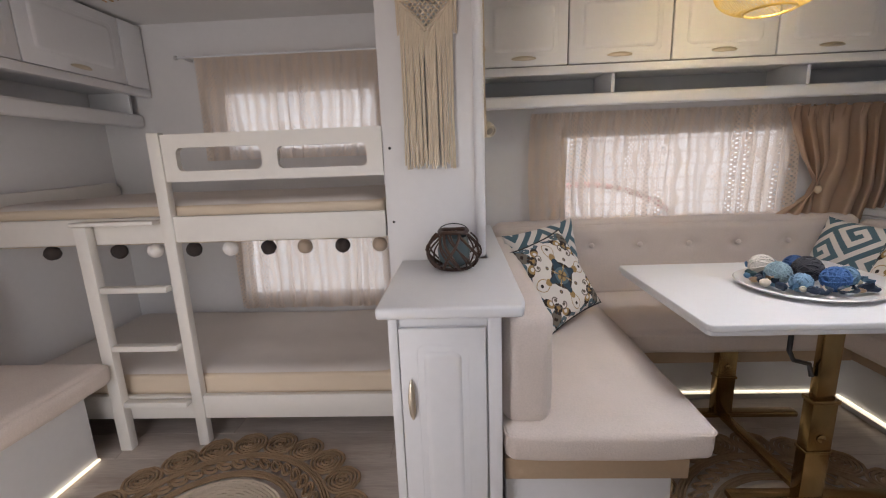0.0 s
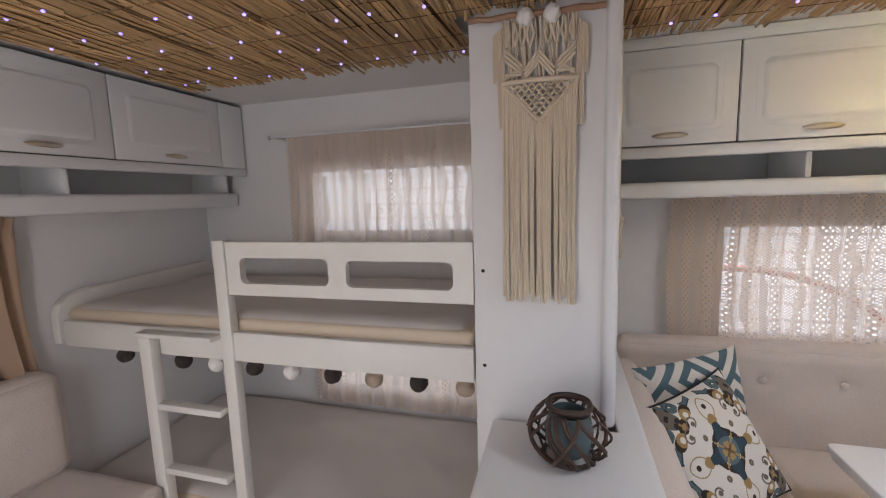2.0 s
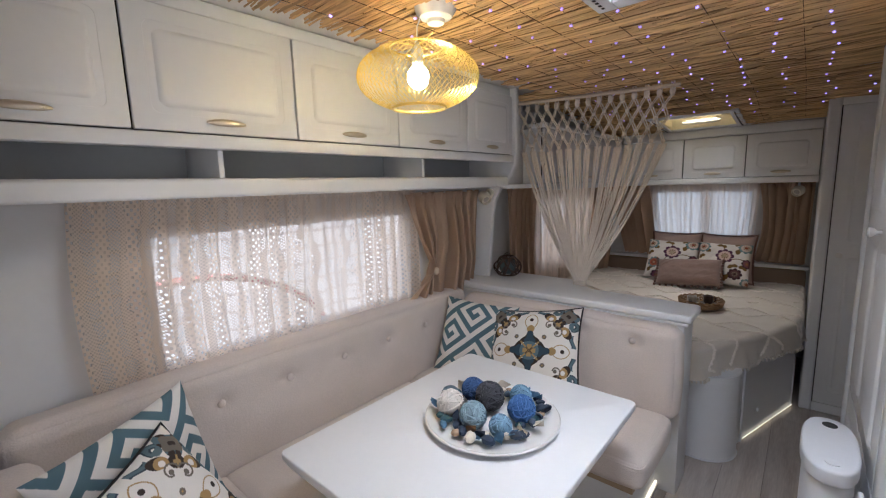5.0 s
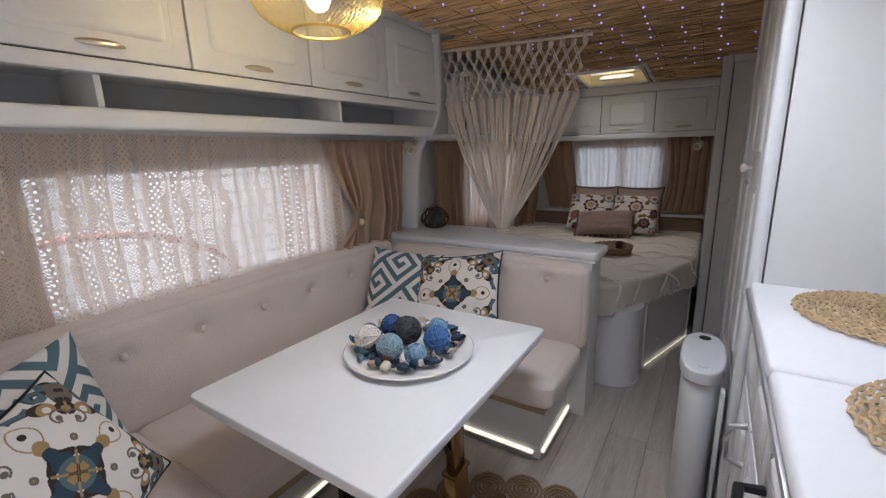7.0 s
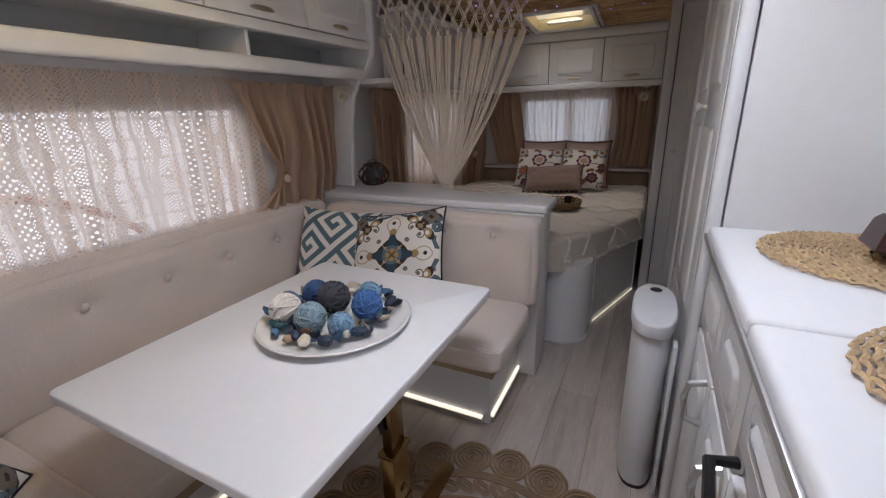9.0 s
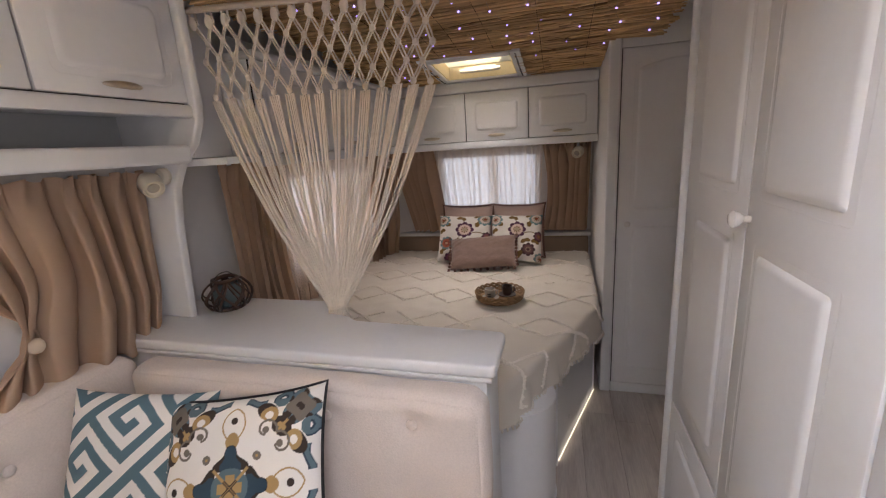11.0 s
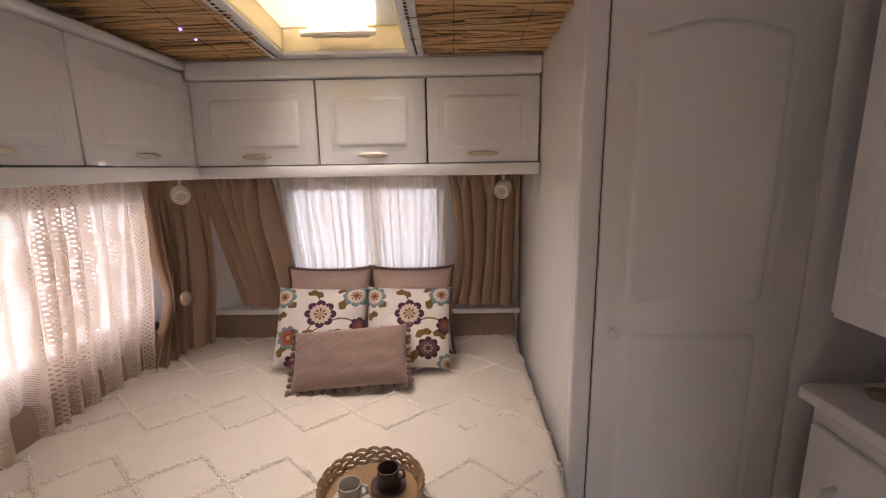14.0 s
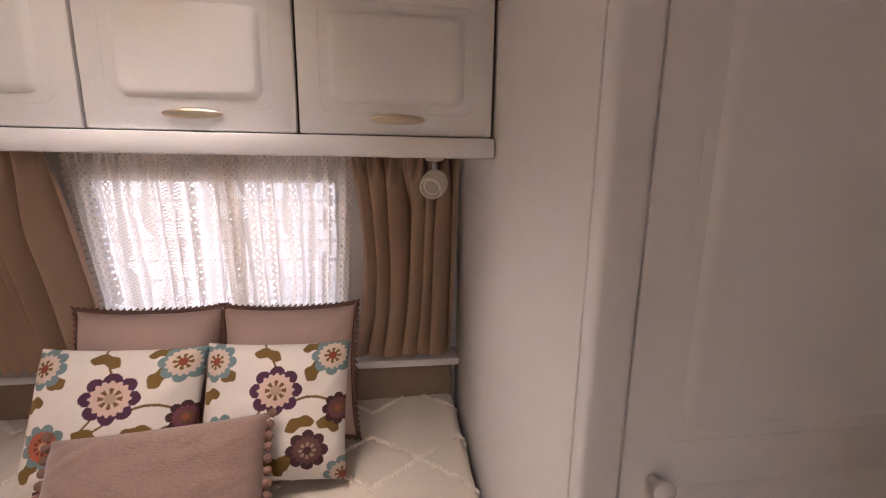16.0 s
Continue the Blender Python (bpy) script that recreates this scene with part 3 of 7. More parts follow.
# ---- reed matting and fairy lights ----
def reed_mat():
    rnd = random.Random(4)
    verts, faces = [], []

    def reed(x, ya, yb, z, r, lean):
        base = len(verts)
        n = 4
        for k in range(n):
            f = k / (n - 1)
            y = ya + (yb - ya) * f
            cx, cz = x + lean * (f - 0.5), z + 0.006 * math.sin(3 * f + x * 40)
            for dx, dz in ((-r, 0), (0, -r), (r, 0), (0, r)):
                verts.append((cx + dx, y, cz + dz))
        for k in range(n - 1):
            for j in range(4):
                a, b = base + 4 * k + j, base + 4 * k + (j + 1) % 4
                faces.append((a, b, b + 4, a + 4))
        faces.append((base, base + 3, base + 2, base + 1))
        e = base + 4 * (n - 1)
        faces.append((e, e + 1, e + 2, e + 3))

    x = -1.26
    while x < 4.43:
        spans = [(0.80 + rnd.uniform(-0.035, 0.03), 2.235 + rnd.uniform(-0.05, 0.03))]
        if -0.02 < x < 0.44:
            spans = [(spans[0][0], 1.90 + rnd.uniform(-0.03, 0.01))]
        if x > 2.78:
            spans = [(spans[0][0], 2.40 + rnd.uniform(-0.05, 0.03))]
        if 1.97 < x < 3.08 :
            spans = [(0.885, spans[0][1])]
        if x > 3.91:
            spans = [(1.0, spans[0][1])]
        for h in (SKY, HAT):
            if h[0] - 0.03 < x < h[2] + 0.03:
                spans = [q for a, b in spans for q in ((a, h[1] - 0.03), (h[3] + 0.03, b)) if q[1] - q[0] > 0.05]
        for a, b in spans:
            cut = [a]
            while b - cut[-1] > 0.45 and rnd.random() < 0.8:
                cut.append(cut[-1] + rnd.uniform(0.16, 0.42))
            cut.append(b)
            for c, d in zip(cut, cut[1:]):
                reed(x, c - 0.01, d + 0.01, reed_z(x) + rnd.uniform(-0.006, 0.010), rnd.uniform(0.0026, 0.0050), rnd.uniform(-0.034, 0.034))
        x += rnd.uniform(0.0034, 0.0058)
    me = bpy.data.meshes.new("reeds")
    me.from_pydata(verts, [], faces)
    me.materials.append(REED)
    ob = new("reed_matting", me)
    return tagged(ob, "golden brown dry reed matting covering the ceiling", "reed matting", kind="stuff")


reed_mat()
# added dark sheet above the reeds: its brown paints the shade between them
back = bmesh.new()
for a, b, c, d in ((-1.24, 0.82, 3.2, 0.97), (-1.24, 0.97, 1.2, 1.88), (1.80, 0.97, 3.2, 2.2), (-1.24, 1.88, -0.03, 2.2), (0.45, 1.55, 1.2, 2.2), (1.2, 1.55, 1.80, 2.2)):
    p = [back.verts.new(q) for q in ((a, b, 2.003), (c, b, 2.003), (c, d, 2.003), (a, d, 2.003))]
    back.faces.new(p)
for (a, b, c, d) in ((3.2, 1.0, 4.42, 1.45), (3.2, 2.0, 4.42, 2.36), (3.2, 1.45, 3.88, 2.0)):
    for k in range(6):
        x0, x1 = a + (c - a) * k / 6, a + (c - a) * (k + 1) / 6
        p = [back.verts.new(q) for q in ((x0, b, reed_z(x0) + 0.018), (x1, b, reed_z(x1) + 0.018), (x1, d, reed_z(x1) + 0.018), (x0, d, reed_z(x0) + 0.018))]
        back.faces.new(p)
whole("reed_shade_sheet", back, material("reed_shadow_backing", (0.22, 0.13, 0.06), 0.9, var=0.2), "dark brown sheet painting the shade between the reeds", "backing", kind="structure", smooth=False)

stitch = bmesh.new()
for y in (0.92, 1.12, 1.34, 1.57, 1.74, 1.86, 2.02, 2.15):
    xs = [-1.25 + 5.66 * k / 90 for k in range(91)]
    for a, b in zip(xs, xs[1:]):
        m = (a + b) / 2
        if (SKY[0] - 0.06 < m < SKY[2] + 0.06 and SKY[1] < y < SKY[3]) or (HAT[0] - 0.06 < m < HAT[2] + 0.06 and HAT[1] < y < HAT[3]) or (-0.02 < m < 0.44 and y > 1.88) or (1.9 < m and y < 1.0) :
            continue
        tube([(a, y, reed_z(a) - 0.008), (b, y, reed_z(b) - 0.008)], 0.0012, 3, bm=stitch)
whole("mat_stitching", stitch, THREAD, "dark binding thread across the reeds", "thread", kind="stuff")

fairy = thing("fairy_lights", (1.5, 1.5, 1.97), "string of violet white fairy lights under the reeds", "string lights")
rnd = random.Random(11)
bulb_me = bpy.data.meshes.new("bulb")
_b = ball((0, 0, 0), 0.0048, (1, 1, 0.8), 8)
_b.to_mesh(bulb_me)
_b.free()
bulb_me.materials.append(FAIRY)
wire = bmesh.new()
for row in range(9):
    y0 = 0.87 + row * 0.158
    last = None
    for k in range(38):
        x = -1.2 + k * 0.147 + rnd.uniform(-0.04, 0.04)
        y = y0 + rnd.uniform(-0.035, 0.035)
        if (SKY[0] - 0.08 < x < SKY[2] + 0.08 and SKY[1] - 0.06 < y < SKY[3] + 0.06) or (HAT[0] - 0.06 < x < HAT[2] + 0.2 and HAT[1] - 0.06 < y < HAT[3] + 0.06):
            last = None
            continue
        if (-0.03 < x < 0.45 and y > 1.87) or (1.95 < x < 3.1 and y < 0.92) or (x > 3.88 and y < 1.03) or x > 4.3:
            last = None
            continue
        p = Vector((x, y, reed_z(x) - 0.010))
        if last is not None:
            tube([last, (last + p) / 2 + Vector((0, rnd.uniform(-0.02, 0.02), 0.006)), p], 0.0007, 3, bm=wire)
        last = p
        if x > 4.05 and y < 2.1:
            continue
        o = new("bulb", bulb_me)
        o.parent = fairy
        o.matrix_parent_inverse = world_of(fairy).inverted()
        o.location = p
part("light_wire", wire, material("silver_wire", (0.4, 0.35, 0.3), 0.4, 0.8, bump=0), fairy)["kind"] = "stuff"


# ---- cabinet parts ----
def lens_handle(m, parent, mat=CHAMP, length=0.118):
    """A slim lens-shaped pull, bowed out from its door; local x along it, -y out of the door."""
    bm = bmesh.new()
    bmesh.ops.create_uvsphere(bm, u_segments=16, v_segments=10, radius=1.0)
    for v in bm.verts:
        x = v.co.z
        v.co = Vector((x * length / 2, -0.014 + v.co.y * 0.0045 + 0.010 * x * x, v.co.x * 0.0105))
    legs = [moved(ball((s * length * 0.34, -0.006, 0), 0.0045, (1, 1.7, 1), 8), Matrix.Identity(4)) for s in (-1, 1)]
    return part("handle", moved(join(bm, *legs), m), mat, parent, "champagne metal handle")


def panel_door(m, w, h, parent, mat=WHITE, inset=0.045, name="door", fields=None, thick=0.018, corner=0.022, arch=0.0):
    """A moulded door: local x across, z up, its face towards -y; raised fields with rounded shoulders."""
    pieces = [box(0, 0, 0, w, thick, h, 0.004)]
    for a, b, c, d in fields or [(inset, inset, w - inset, h - inset)]:
        n = 6
        r = min(corner, (c - a) / 6)
        bm = bmesh.new()
        loops = []
        for off, y in ((0.0, 0.0), (0.006, 0.006), (0.014, 0.006), (0.024, -0.005), (0.034, -0.007)):
            ring = []
            for cx, cz, a0 in ((c - off - r, d - off - r, 0), (a + off + r, d - off - r, 90), (a + off + r, b + off + r, 180), (c - off - r, b + off + r, 270)):
                for k in range(n):
                    t = radians(a0 + 90 * k / (n - 1))
                    ring.append(bm.verts.new((cx + r * math.cos(t), y - 0.0006, cz + r * math.sin(t))))
                if a0 == 0 and arch and (a, b, c, d) == fields[-1]:
                    for k in range(1, 12):
                        f = k / 12
                        ring.append(bm.verts.new((cx + (a + off + r - cx) * f, y - 0.0006, d - off + arch * math.sin(math.pi * f))))
            loops.append(ring)
        for p, q in zip(loops, loops[1:]):
            for k in range(len(p)):
                bm.faces.new((p[k], p[(k + 1) % len(p)], q[(k + 1) % len(p)], q[k]))
        bm.faces.new(loops[-1])
        bmesh.ops.recalc_face_normals(bm, faces=bm.faces[:])
        if sum(f.normal.y for f in bm.faces) > 0:
            bmesh.ops.reverse_faces(bm, faces=bm.faces[:])
        pieces.append(bm)
    return part(name, moved(join(*pieces), m), mat, parent)


FACE_Y = Matrix.Identity(4)                      # door faces -y
FACE_NX = Matrix.Rotation(radians(-90), 4, "Z")  # door faces -x, local x runs towards -y
FACE_PX = Matrix.Rotation(radians(90), 4, "Z")   # door faces +x, local x runs towards +y
FACE_PY = Matrix.Rotation(radians(180), 4, "Z")  # door faces +y, local x runs towards -x


def at_door(face, x, y, z):
    return Matrix.Translation((x, y, z)) @ face


def overhead_unit(name, face, corner, w, h, depth, label, group, mat=WHITE, handle_at=0.5, gap=0.004):
    """One wall cupboard: carcass, moulded flap door, pull."""
    m = at_door(face, *corner)
    u = thing(name, m @ Vector((w / 2, depth / 2, 0)), label, "cupboard", group)
    part("carcass", moved(box(0.001, 0.022, 0, w - 0.001, depth, h, 0.002), m), mat, u)
    # black sheet behind the door, painting the shade in its joint
    part("shadow_gap", moved(box(0.0005, 0.0195, 0.001, w - 0.0005, 0.0215, h - 0.001), m), DARK, u, "dark sheet painting the shade round the door", False)
    door = panel_door(m @ Matrix.Translation((gap / 2 + 0.001, 0, gap / 2)), w - gap - 0.002, h - gap, u, mat)
    lens_handle(m @ Matrix.Translation((w * handle_at, 0.0, 0.034)), door)
    return u


# ---- overhead cupboards over the dinette ----
edges = [0.435, 0.857, 1.337, 1.818, 2.308, 2.745]
for a, b in zip(edges, edges[1:]):
    overhead_unit("wall_cupboard", FACE_Y, (a, 2.425, 1.655), b - a, 0.335, 0.352, "white moulded wall cupboard with champagne pull", "cupboards over the dinette")
osh = thing("open_shelf", (1.6, 2.62, 1.47), "white open shelf under the wall cupboards", "shelf")
part("top_rail", box(0.425, 2.42, 1.613, 2.748, 2.46, 1.652, 0.004), WHITE, osh)
part("shelf_top", box(0.425, 2.462, 1.640, 2.748, 2.778, 1.652), WHITE, osh)
part("shelf_board", box(0.425, 2.47, 1.500, 2.748, 2.778, 1.515, 0.003), WHITE, osh)
part("front_lip", box(0.425, 2.455, 1.468, 2.748, 2.485, 1.527, 0.012, 3), WHITE, osh)
# back board in mid grey, the other shelf boards in white
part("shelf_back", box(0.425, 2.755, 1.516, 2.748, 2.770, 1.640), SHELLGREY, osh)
for x in (1.090, 2.016):
    part("divider", box(x - 0.009, 2.475, 1.515, x + 0.009, 2.754, 1.640, 0.003), WHITE, osh)
part("filler_strip", box(0.413, 2.432, 1.654, 0.4345, 2.77, 1.990, 0.002), WHITE, osh)
part("cover_strip", box(0.425, 2.44, 1.992, 2.748, 2.50, 2.036, 0.008), WHITE, osh)

prof = [(2.405, 2.04), (2.405, 1.66), (2.415, 1.60), (2.45, 1.53), (2.52, 1.46), (2.565, 1.38), (2.59, 1.25), (2.605, 1.05), (2.62, 0.886), (2.778, 0.886), (2.778, 2.04)]
bm = bmesh.new()
lo = [bm.verts.new((2.75, y, z)) for y, z in prof]
hi = [bm.verts.new((2.785, y, z)) for y, z in prof]
bm.faces.new(lo)
bm.faces.new(hi[::-1])
for k in range(len(prof)):
    bm.faces.new((lo[k], hi[k], hi[(k + 1) % len(prof)], lo[(k + 1) % len(prof)]))
bmesh.ops.recalc_face_normals(bm, faces=bm.faces[:])
bmesh.ops.bevel(bm, geom=[e for e in bm.edges if abs(e.verts[0].co.x - e.verts[1].co.x) < 0.001], offset=0.008, segments=3, profile=0.5, affect="EDGES", clamp_overlap=True)
whole("end_panel", bm, WHITE, "white curved end panel between dinette and bed", "panel", kind="structure")

# ---- overhead cupboards over the rear bench and bunks (facing the front) ----
for a, b in ((0.62, 1.06), (1.06, 1.55), (1.55, 2.04), (2.04, 2.60)):
    overhead_unit("wall_cupboard", FACE_PX, (-1.45, a, 1.688), b - a, 0.335, 0.315, "white wall cupboard with grooved flap above the rear bench", "cupboards at the rear")
lsh = thing("open_shelf", (-1.6, 1.7, 1.48), "white open shelf under the rear cupboards", "shelf")
part("top_rail", box(-1.49, 0.66, 1.645, -1.445, 2.766, 1.686, 0.004), WHITE, lsh)
part("filler", box(-1.766, 2.602, 1.688, -1.448, 2.766, 2.023, 0.003), WHITE, lsh)
part("shelf_top", box(-1.766, 0.66, 1.668, -1.491, 2.766, 1.686), WHITE, lsh)
part("shelf_board", box(-1.766, 0.66, 1.510, -1.53, 2.766, 1.526, 0.003), WHITE, lsh)
part("front_lip", box(-1.555, 0.66, 1.478, -1.515, 2.766, 1.553, 0.014, 3), WHITE, lsh)
for y in (1.25, 1.90, 2.70):
    part("divider", box(-1.766, y - 0.009, 1.526, -1.53, y + 0.009, 1.667, 0.003), WHITE, lsh)
part("shelf_end", box(-1.767, 0.62, 1.478, -1.445, 0.655, 2.036, 0.006), WHITE, lsh)

# ---- bunk beds ----
bunk = thing("bunk_bed", (-0.85, 2.35, 0), "cream white painted bunk bed with slotted guard rail", "bunk bed")
part("upper_front_board", box(-1.69, 1.915, 0.937, 0.025, 1.945, 1.045, 0.006), CREAMW, bunk)
part("upper_deck", box(-1.755, 1.945, 0.94, 0.025, 2.74, 0.965), CREAMW, bunk)
prof = [(1.915, 0.94), (1.915, 1.06), (1.93, 1.10), (1.97, 1.135), (2.05, 1.15), (2.70, 1.17), (2.74, 1.14), (2.74, 0.94)]
bm = bmesh.new()
lo = [bm.verts.new((-1.76, y, z)) for y, z in prof]
hi = [bm.verts.new((-1.715, y, z)) for y, z in prof]
bm.faces.new(lo)
bm.faces.new(hi[::-1])
for k in range(len(prof)):
    bm.faces.new((lo[k], hi[k], hi[(k + 1) % len(prof)], lo[(k + 1) % len(prof)]))
bmesh.ops.recalc_face_normals(bm, faces=bm.faces[:])
bmesh.ops.bevel(bm, geom=bm.edges[:], offset=0.008, segments=2, profile=0.5, affect="EDGES", clamp_overlap=True)
part("upper_end_guard", bm, CREAMW, bunk)


def slotted_board(x0, x1, z0, z1, y0, y1, slots, r=0.022):
    """A board with rounded slots through it."""
    nseg = 7

    def rounded(a, b, c, d):
        out = []
        for cx, cz, a0 in ((c - r, d - r, 0), (a + r, d - r, 90), (a + r, b + r, 180), (c - r, b + r, 270)):
            for k in range(nseg):
                t = radians(a0 + 90 * k / (nseg - 1))
                out.append((cx + r * math.cos(t), cz + r * math.sin(t)))
        return out

    bm = bmesh.new()
    cuts = [x0] + [(slots[k][2] + slots[k + 1][0]) / 2 for k in range(len(slots) - 1)] + [x1]
    for (a, b), s in zip(zip(cuts, cuts[1:]), slots):
        inner = rounded(*s)
        corner = [(b, z1), (a, z1), (a, z0), (b, z0)]
        for y, flip in ((y0, False), (y1, True)):
            iv = [bm.verts.new((x, y, z)) for x, z in inner]
            cv = [bm.verts.new((x, y, z)) for x, z in corner]
            for q in range(4):
                for k in range(nseg - 1):
                    bm.faces.new((cv[q], iv[q * nseg + k], iv[q * nseg + k + 1]))
                nx = (q + 1) % 4
                bm.faces.new((cv[q], iv[q * nseg + nseg - 1], iv[nx * nseg], cv[nx]))
            if flip:
                sides = [0, 2] + ([1] if a == x0 else []) + ([3] if b == x1 else [])
                for k in range(len(iv)):
                    bm.faces.new((iv[k], iv[(k + 1) % len(iv)], first[(k + 1) % len(iv)], first[k]))
                for k in sides:
                    bm.faces.new((cv[k], cv[(k + 1) % 4], firstc[(k + 1) % 4], firstc[k]))
            first, firstc = iv, cv
    bmesh.ops.remove_doubles(bm, verts=bm.verts[:], dist=0.0005)
    bmesh.ops.recalc_face_normals(bm, faces=bm.faces[:])
    return bm


part("guard_rail", slotted_board(-0.84, 0.03, 1.183, 1.367, 1.912, 1.938, [(-0.786, 1.224, -0.445, 1.314), (-0.382, 1.222, -0.031, 1.308)]), CREAMW, bunk)
part("corner_post", box(-0.892, 1.905, 0.0, -0.842, 1.945, 1.375, 0.006), CREAMW, bunk)
part("lower_front_board", box(-1.755, 1.915, 0.13, 0.025, 1.945, 0.242, 0.006), CREAMW, bunk)
part("lower_deck", box(-1.755, 1.945, 0.15, 0.025, 2.765, 0.175), CREAMW, bunk)
# set-back board in near-black, painting the shade below the bunk
part("toe_board", box(-1.755, 2.30, 0.0, 0.025, 2.32, 0.13), DARK, bunk, "dark board painting the shade under the bunk", False)
ladder = thing("bunk_ladder", (-1.03, 1.89, 0), "cream white wooden ladder leaning on the bunk", "ladder")
part("side_post", box(-1.235, 1.870, 0.0, -1.18, 1.912, 1.018, 0.006), CREAMW, ladder)
part("top_rung", box(-1.245, 1.862, 1.019, -0.893, 1.912, 1.037, 0.005), CREAMW, ladder)
for z in (0.748, 0.488, 0.222):
    part("rung", box(-1.179, 1.872, z - 0.012, -0.893, 1.912, z + 0.014, 0.005), CREAMW, ladder)


def mattress(name, x0, y0, z0, x1, y1, z1, label, dip=0.008):
    t = thing(name, ((x0 + x1) / 2, (y0 + y1) / 2, z0), label, "mattress")
    bm = box(x0, y0, z0, x1, y1, z1 - 0.02, 0.02, 3)
    part("mattress_core", bm, MATTE, t)

    def top(u, v):
        e = min(u, 1 - u, 0.06) / 0.06
        f = min(v, 1 - v, 0.10) / 0.10
        k = math.sqrt(max(0, 1 - (1 - e) ** 2)) * math.sqrt(max(0, 1 - (1 - f) ** 2))
        p = Vector((x0 + (x1 - x0) * u, y0 + (y1 - y0) * v, z1 - 0.045 + 0.045 * k))
        p.z += dip * noise.noise(Vector((p.x * 4, p.y * 5, z0))) * k + 0.003 * noise.noise(Vector((p.x * 15, p.y * 13, 3))) * k
        return p
    part("mattress_cover", sheet(top, 70, 40), MATTR, t)
    return t


mattress("mattress", -1.71, 1.950, 0.966, 0.02, 2.70, 1.105, "thin beige mattress on the upper bunk")
mattress("mattress", -1.75, 1.950, 0.176, 0.02, 2.76, 0.345, "beige mattress on the lower bunk", 0.012)

# pompom garland below the upper bunk
garland = thing("pompom_garland", (-0.7, 1.965, 0.93), "garland of brown, beige and white wool balls under the bunk", "garland")
xs = [-1.437, -1.137, -0.978, -0.809, -0.650, -0.486, -0.330, -0.170, -0.014]
kinds = [POMD, POMD, POMW, POMD, POMW, POMD, POMB, POMD, POMB]
part("string", tube([(-1.72, 1.955, 0.925)] + [(x, 1.962, 0.928) for x in xs] + [(0.02, 1.955, 0.93)], 0.0015, 4), CORD, garland)
for x, k in zip(xs, kinds):
    part("pompom", ball((x, 1.967, 0.898), 0.031, (1, 1, 1), 20, 0.08), k, garland)

# ---- lace over the bunk windows ----
ROUND = lambda a: (lambda v: a)
rod = thing("curtain_rod", (-0.6, 2.70, 1.835), "thin white curtain rod on small brackets", "curtain rod")
part("rod", tube([(-1.225, 2.70, 1.838), (0.028, 2.70, 1.838)], 0.006, 8), PLAST, rod)
part("finial", ball((-1.228, 2.70, 1.838), 0.012), ALU, rod)
part("bracket", box(-1.19, 2.70, 1.828, -1.178, 2.779, 1.846, 0.002), ALU, rod)
curtain("lace_curtain", "y", 2.705, ROUND(-1.13), ROUND(0.025), 1.845, 1.275, 11, 0.014, LACE, "beige crochet lace curtain over the upper bunk window", "lace curtains", 1.25, 140, 30, 3)
curtain("lace_curtain", "y", 2.735, ROUND(-1.06), ROUND(0.025), 0.935, 0.36, 10, 0.014, LACE, "beige lace curtain over the lower bunk window", "lace curtains", 1.25, 140, 30, 5, hem=0.006)

# ---- partition between bunks and dinette ----
partn = thing("partition_closet", (0.22, 2.35, 0), "white tall closet partition with rounded edge trim", "partition", kind="structure")
part("closet_body", box(0.03, 1.921, 0.0, 0.388, 2.778, 2.038, 0.004), WALLW, partn)
part("edge_trim", prism([(0.383, 1.908), (0.424, 1.908), (0.424, 1.97), (0.383, 1.97)], 0.842, 2.038, 0.016, 4), WHITE, partn, "rounded white edge trim")
part("side_face", box(0.389, 1.972, 0.842, 0.412, 2.778, 2.038), WALLW, partn)
part("head_board", box(0.03, 1.912, 1.995, 0.382, 1.920, 2.037, 0.002), WALLW, partn)
for z in (1.283, 0.996):
    part("screw", ball((0.058, 1.920, z), 0.0055, (1, 0.5, 1), 8), DARK, partn, "small dark screw head")

# ---- macrame wall hanging ----
mac = thing("macrame_hanging", (0.22, 1.905, 1.2), "cream macrame wall hanging on a wooden rod with two pompoms", "wall hanging")
part("hanging_rod", tube([(0.035 + 0.345 * k / 12, 1.900 + 0.002 * math.sin(k), 1.962 - 0.006 * k / 12 + 0.002 * math.sin(2.1 * k)) for k in range(13)], 0.0085, 8), ROD, mac)
for x in (0.185, 0.252):
    part("pompom", ball((x, 1.885, 1.948), 0.021, (1, 1, 1), 18, 0.15), POMW, mac, "white wool pompom")
rnd = random.Random(7)


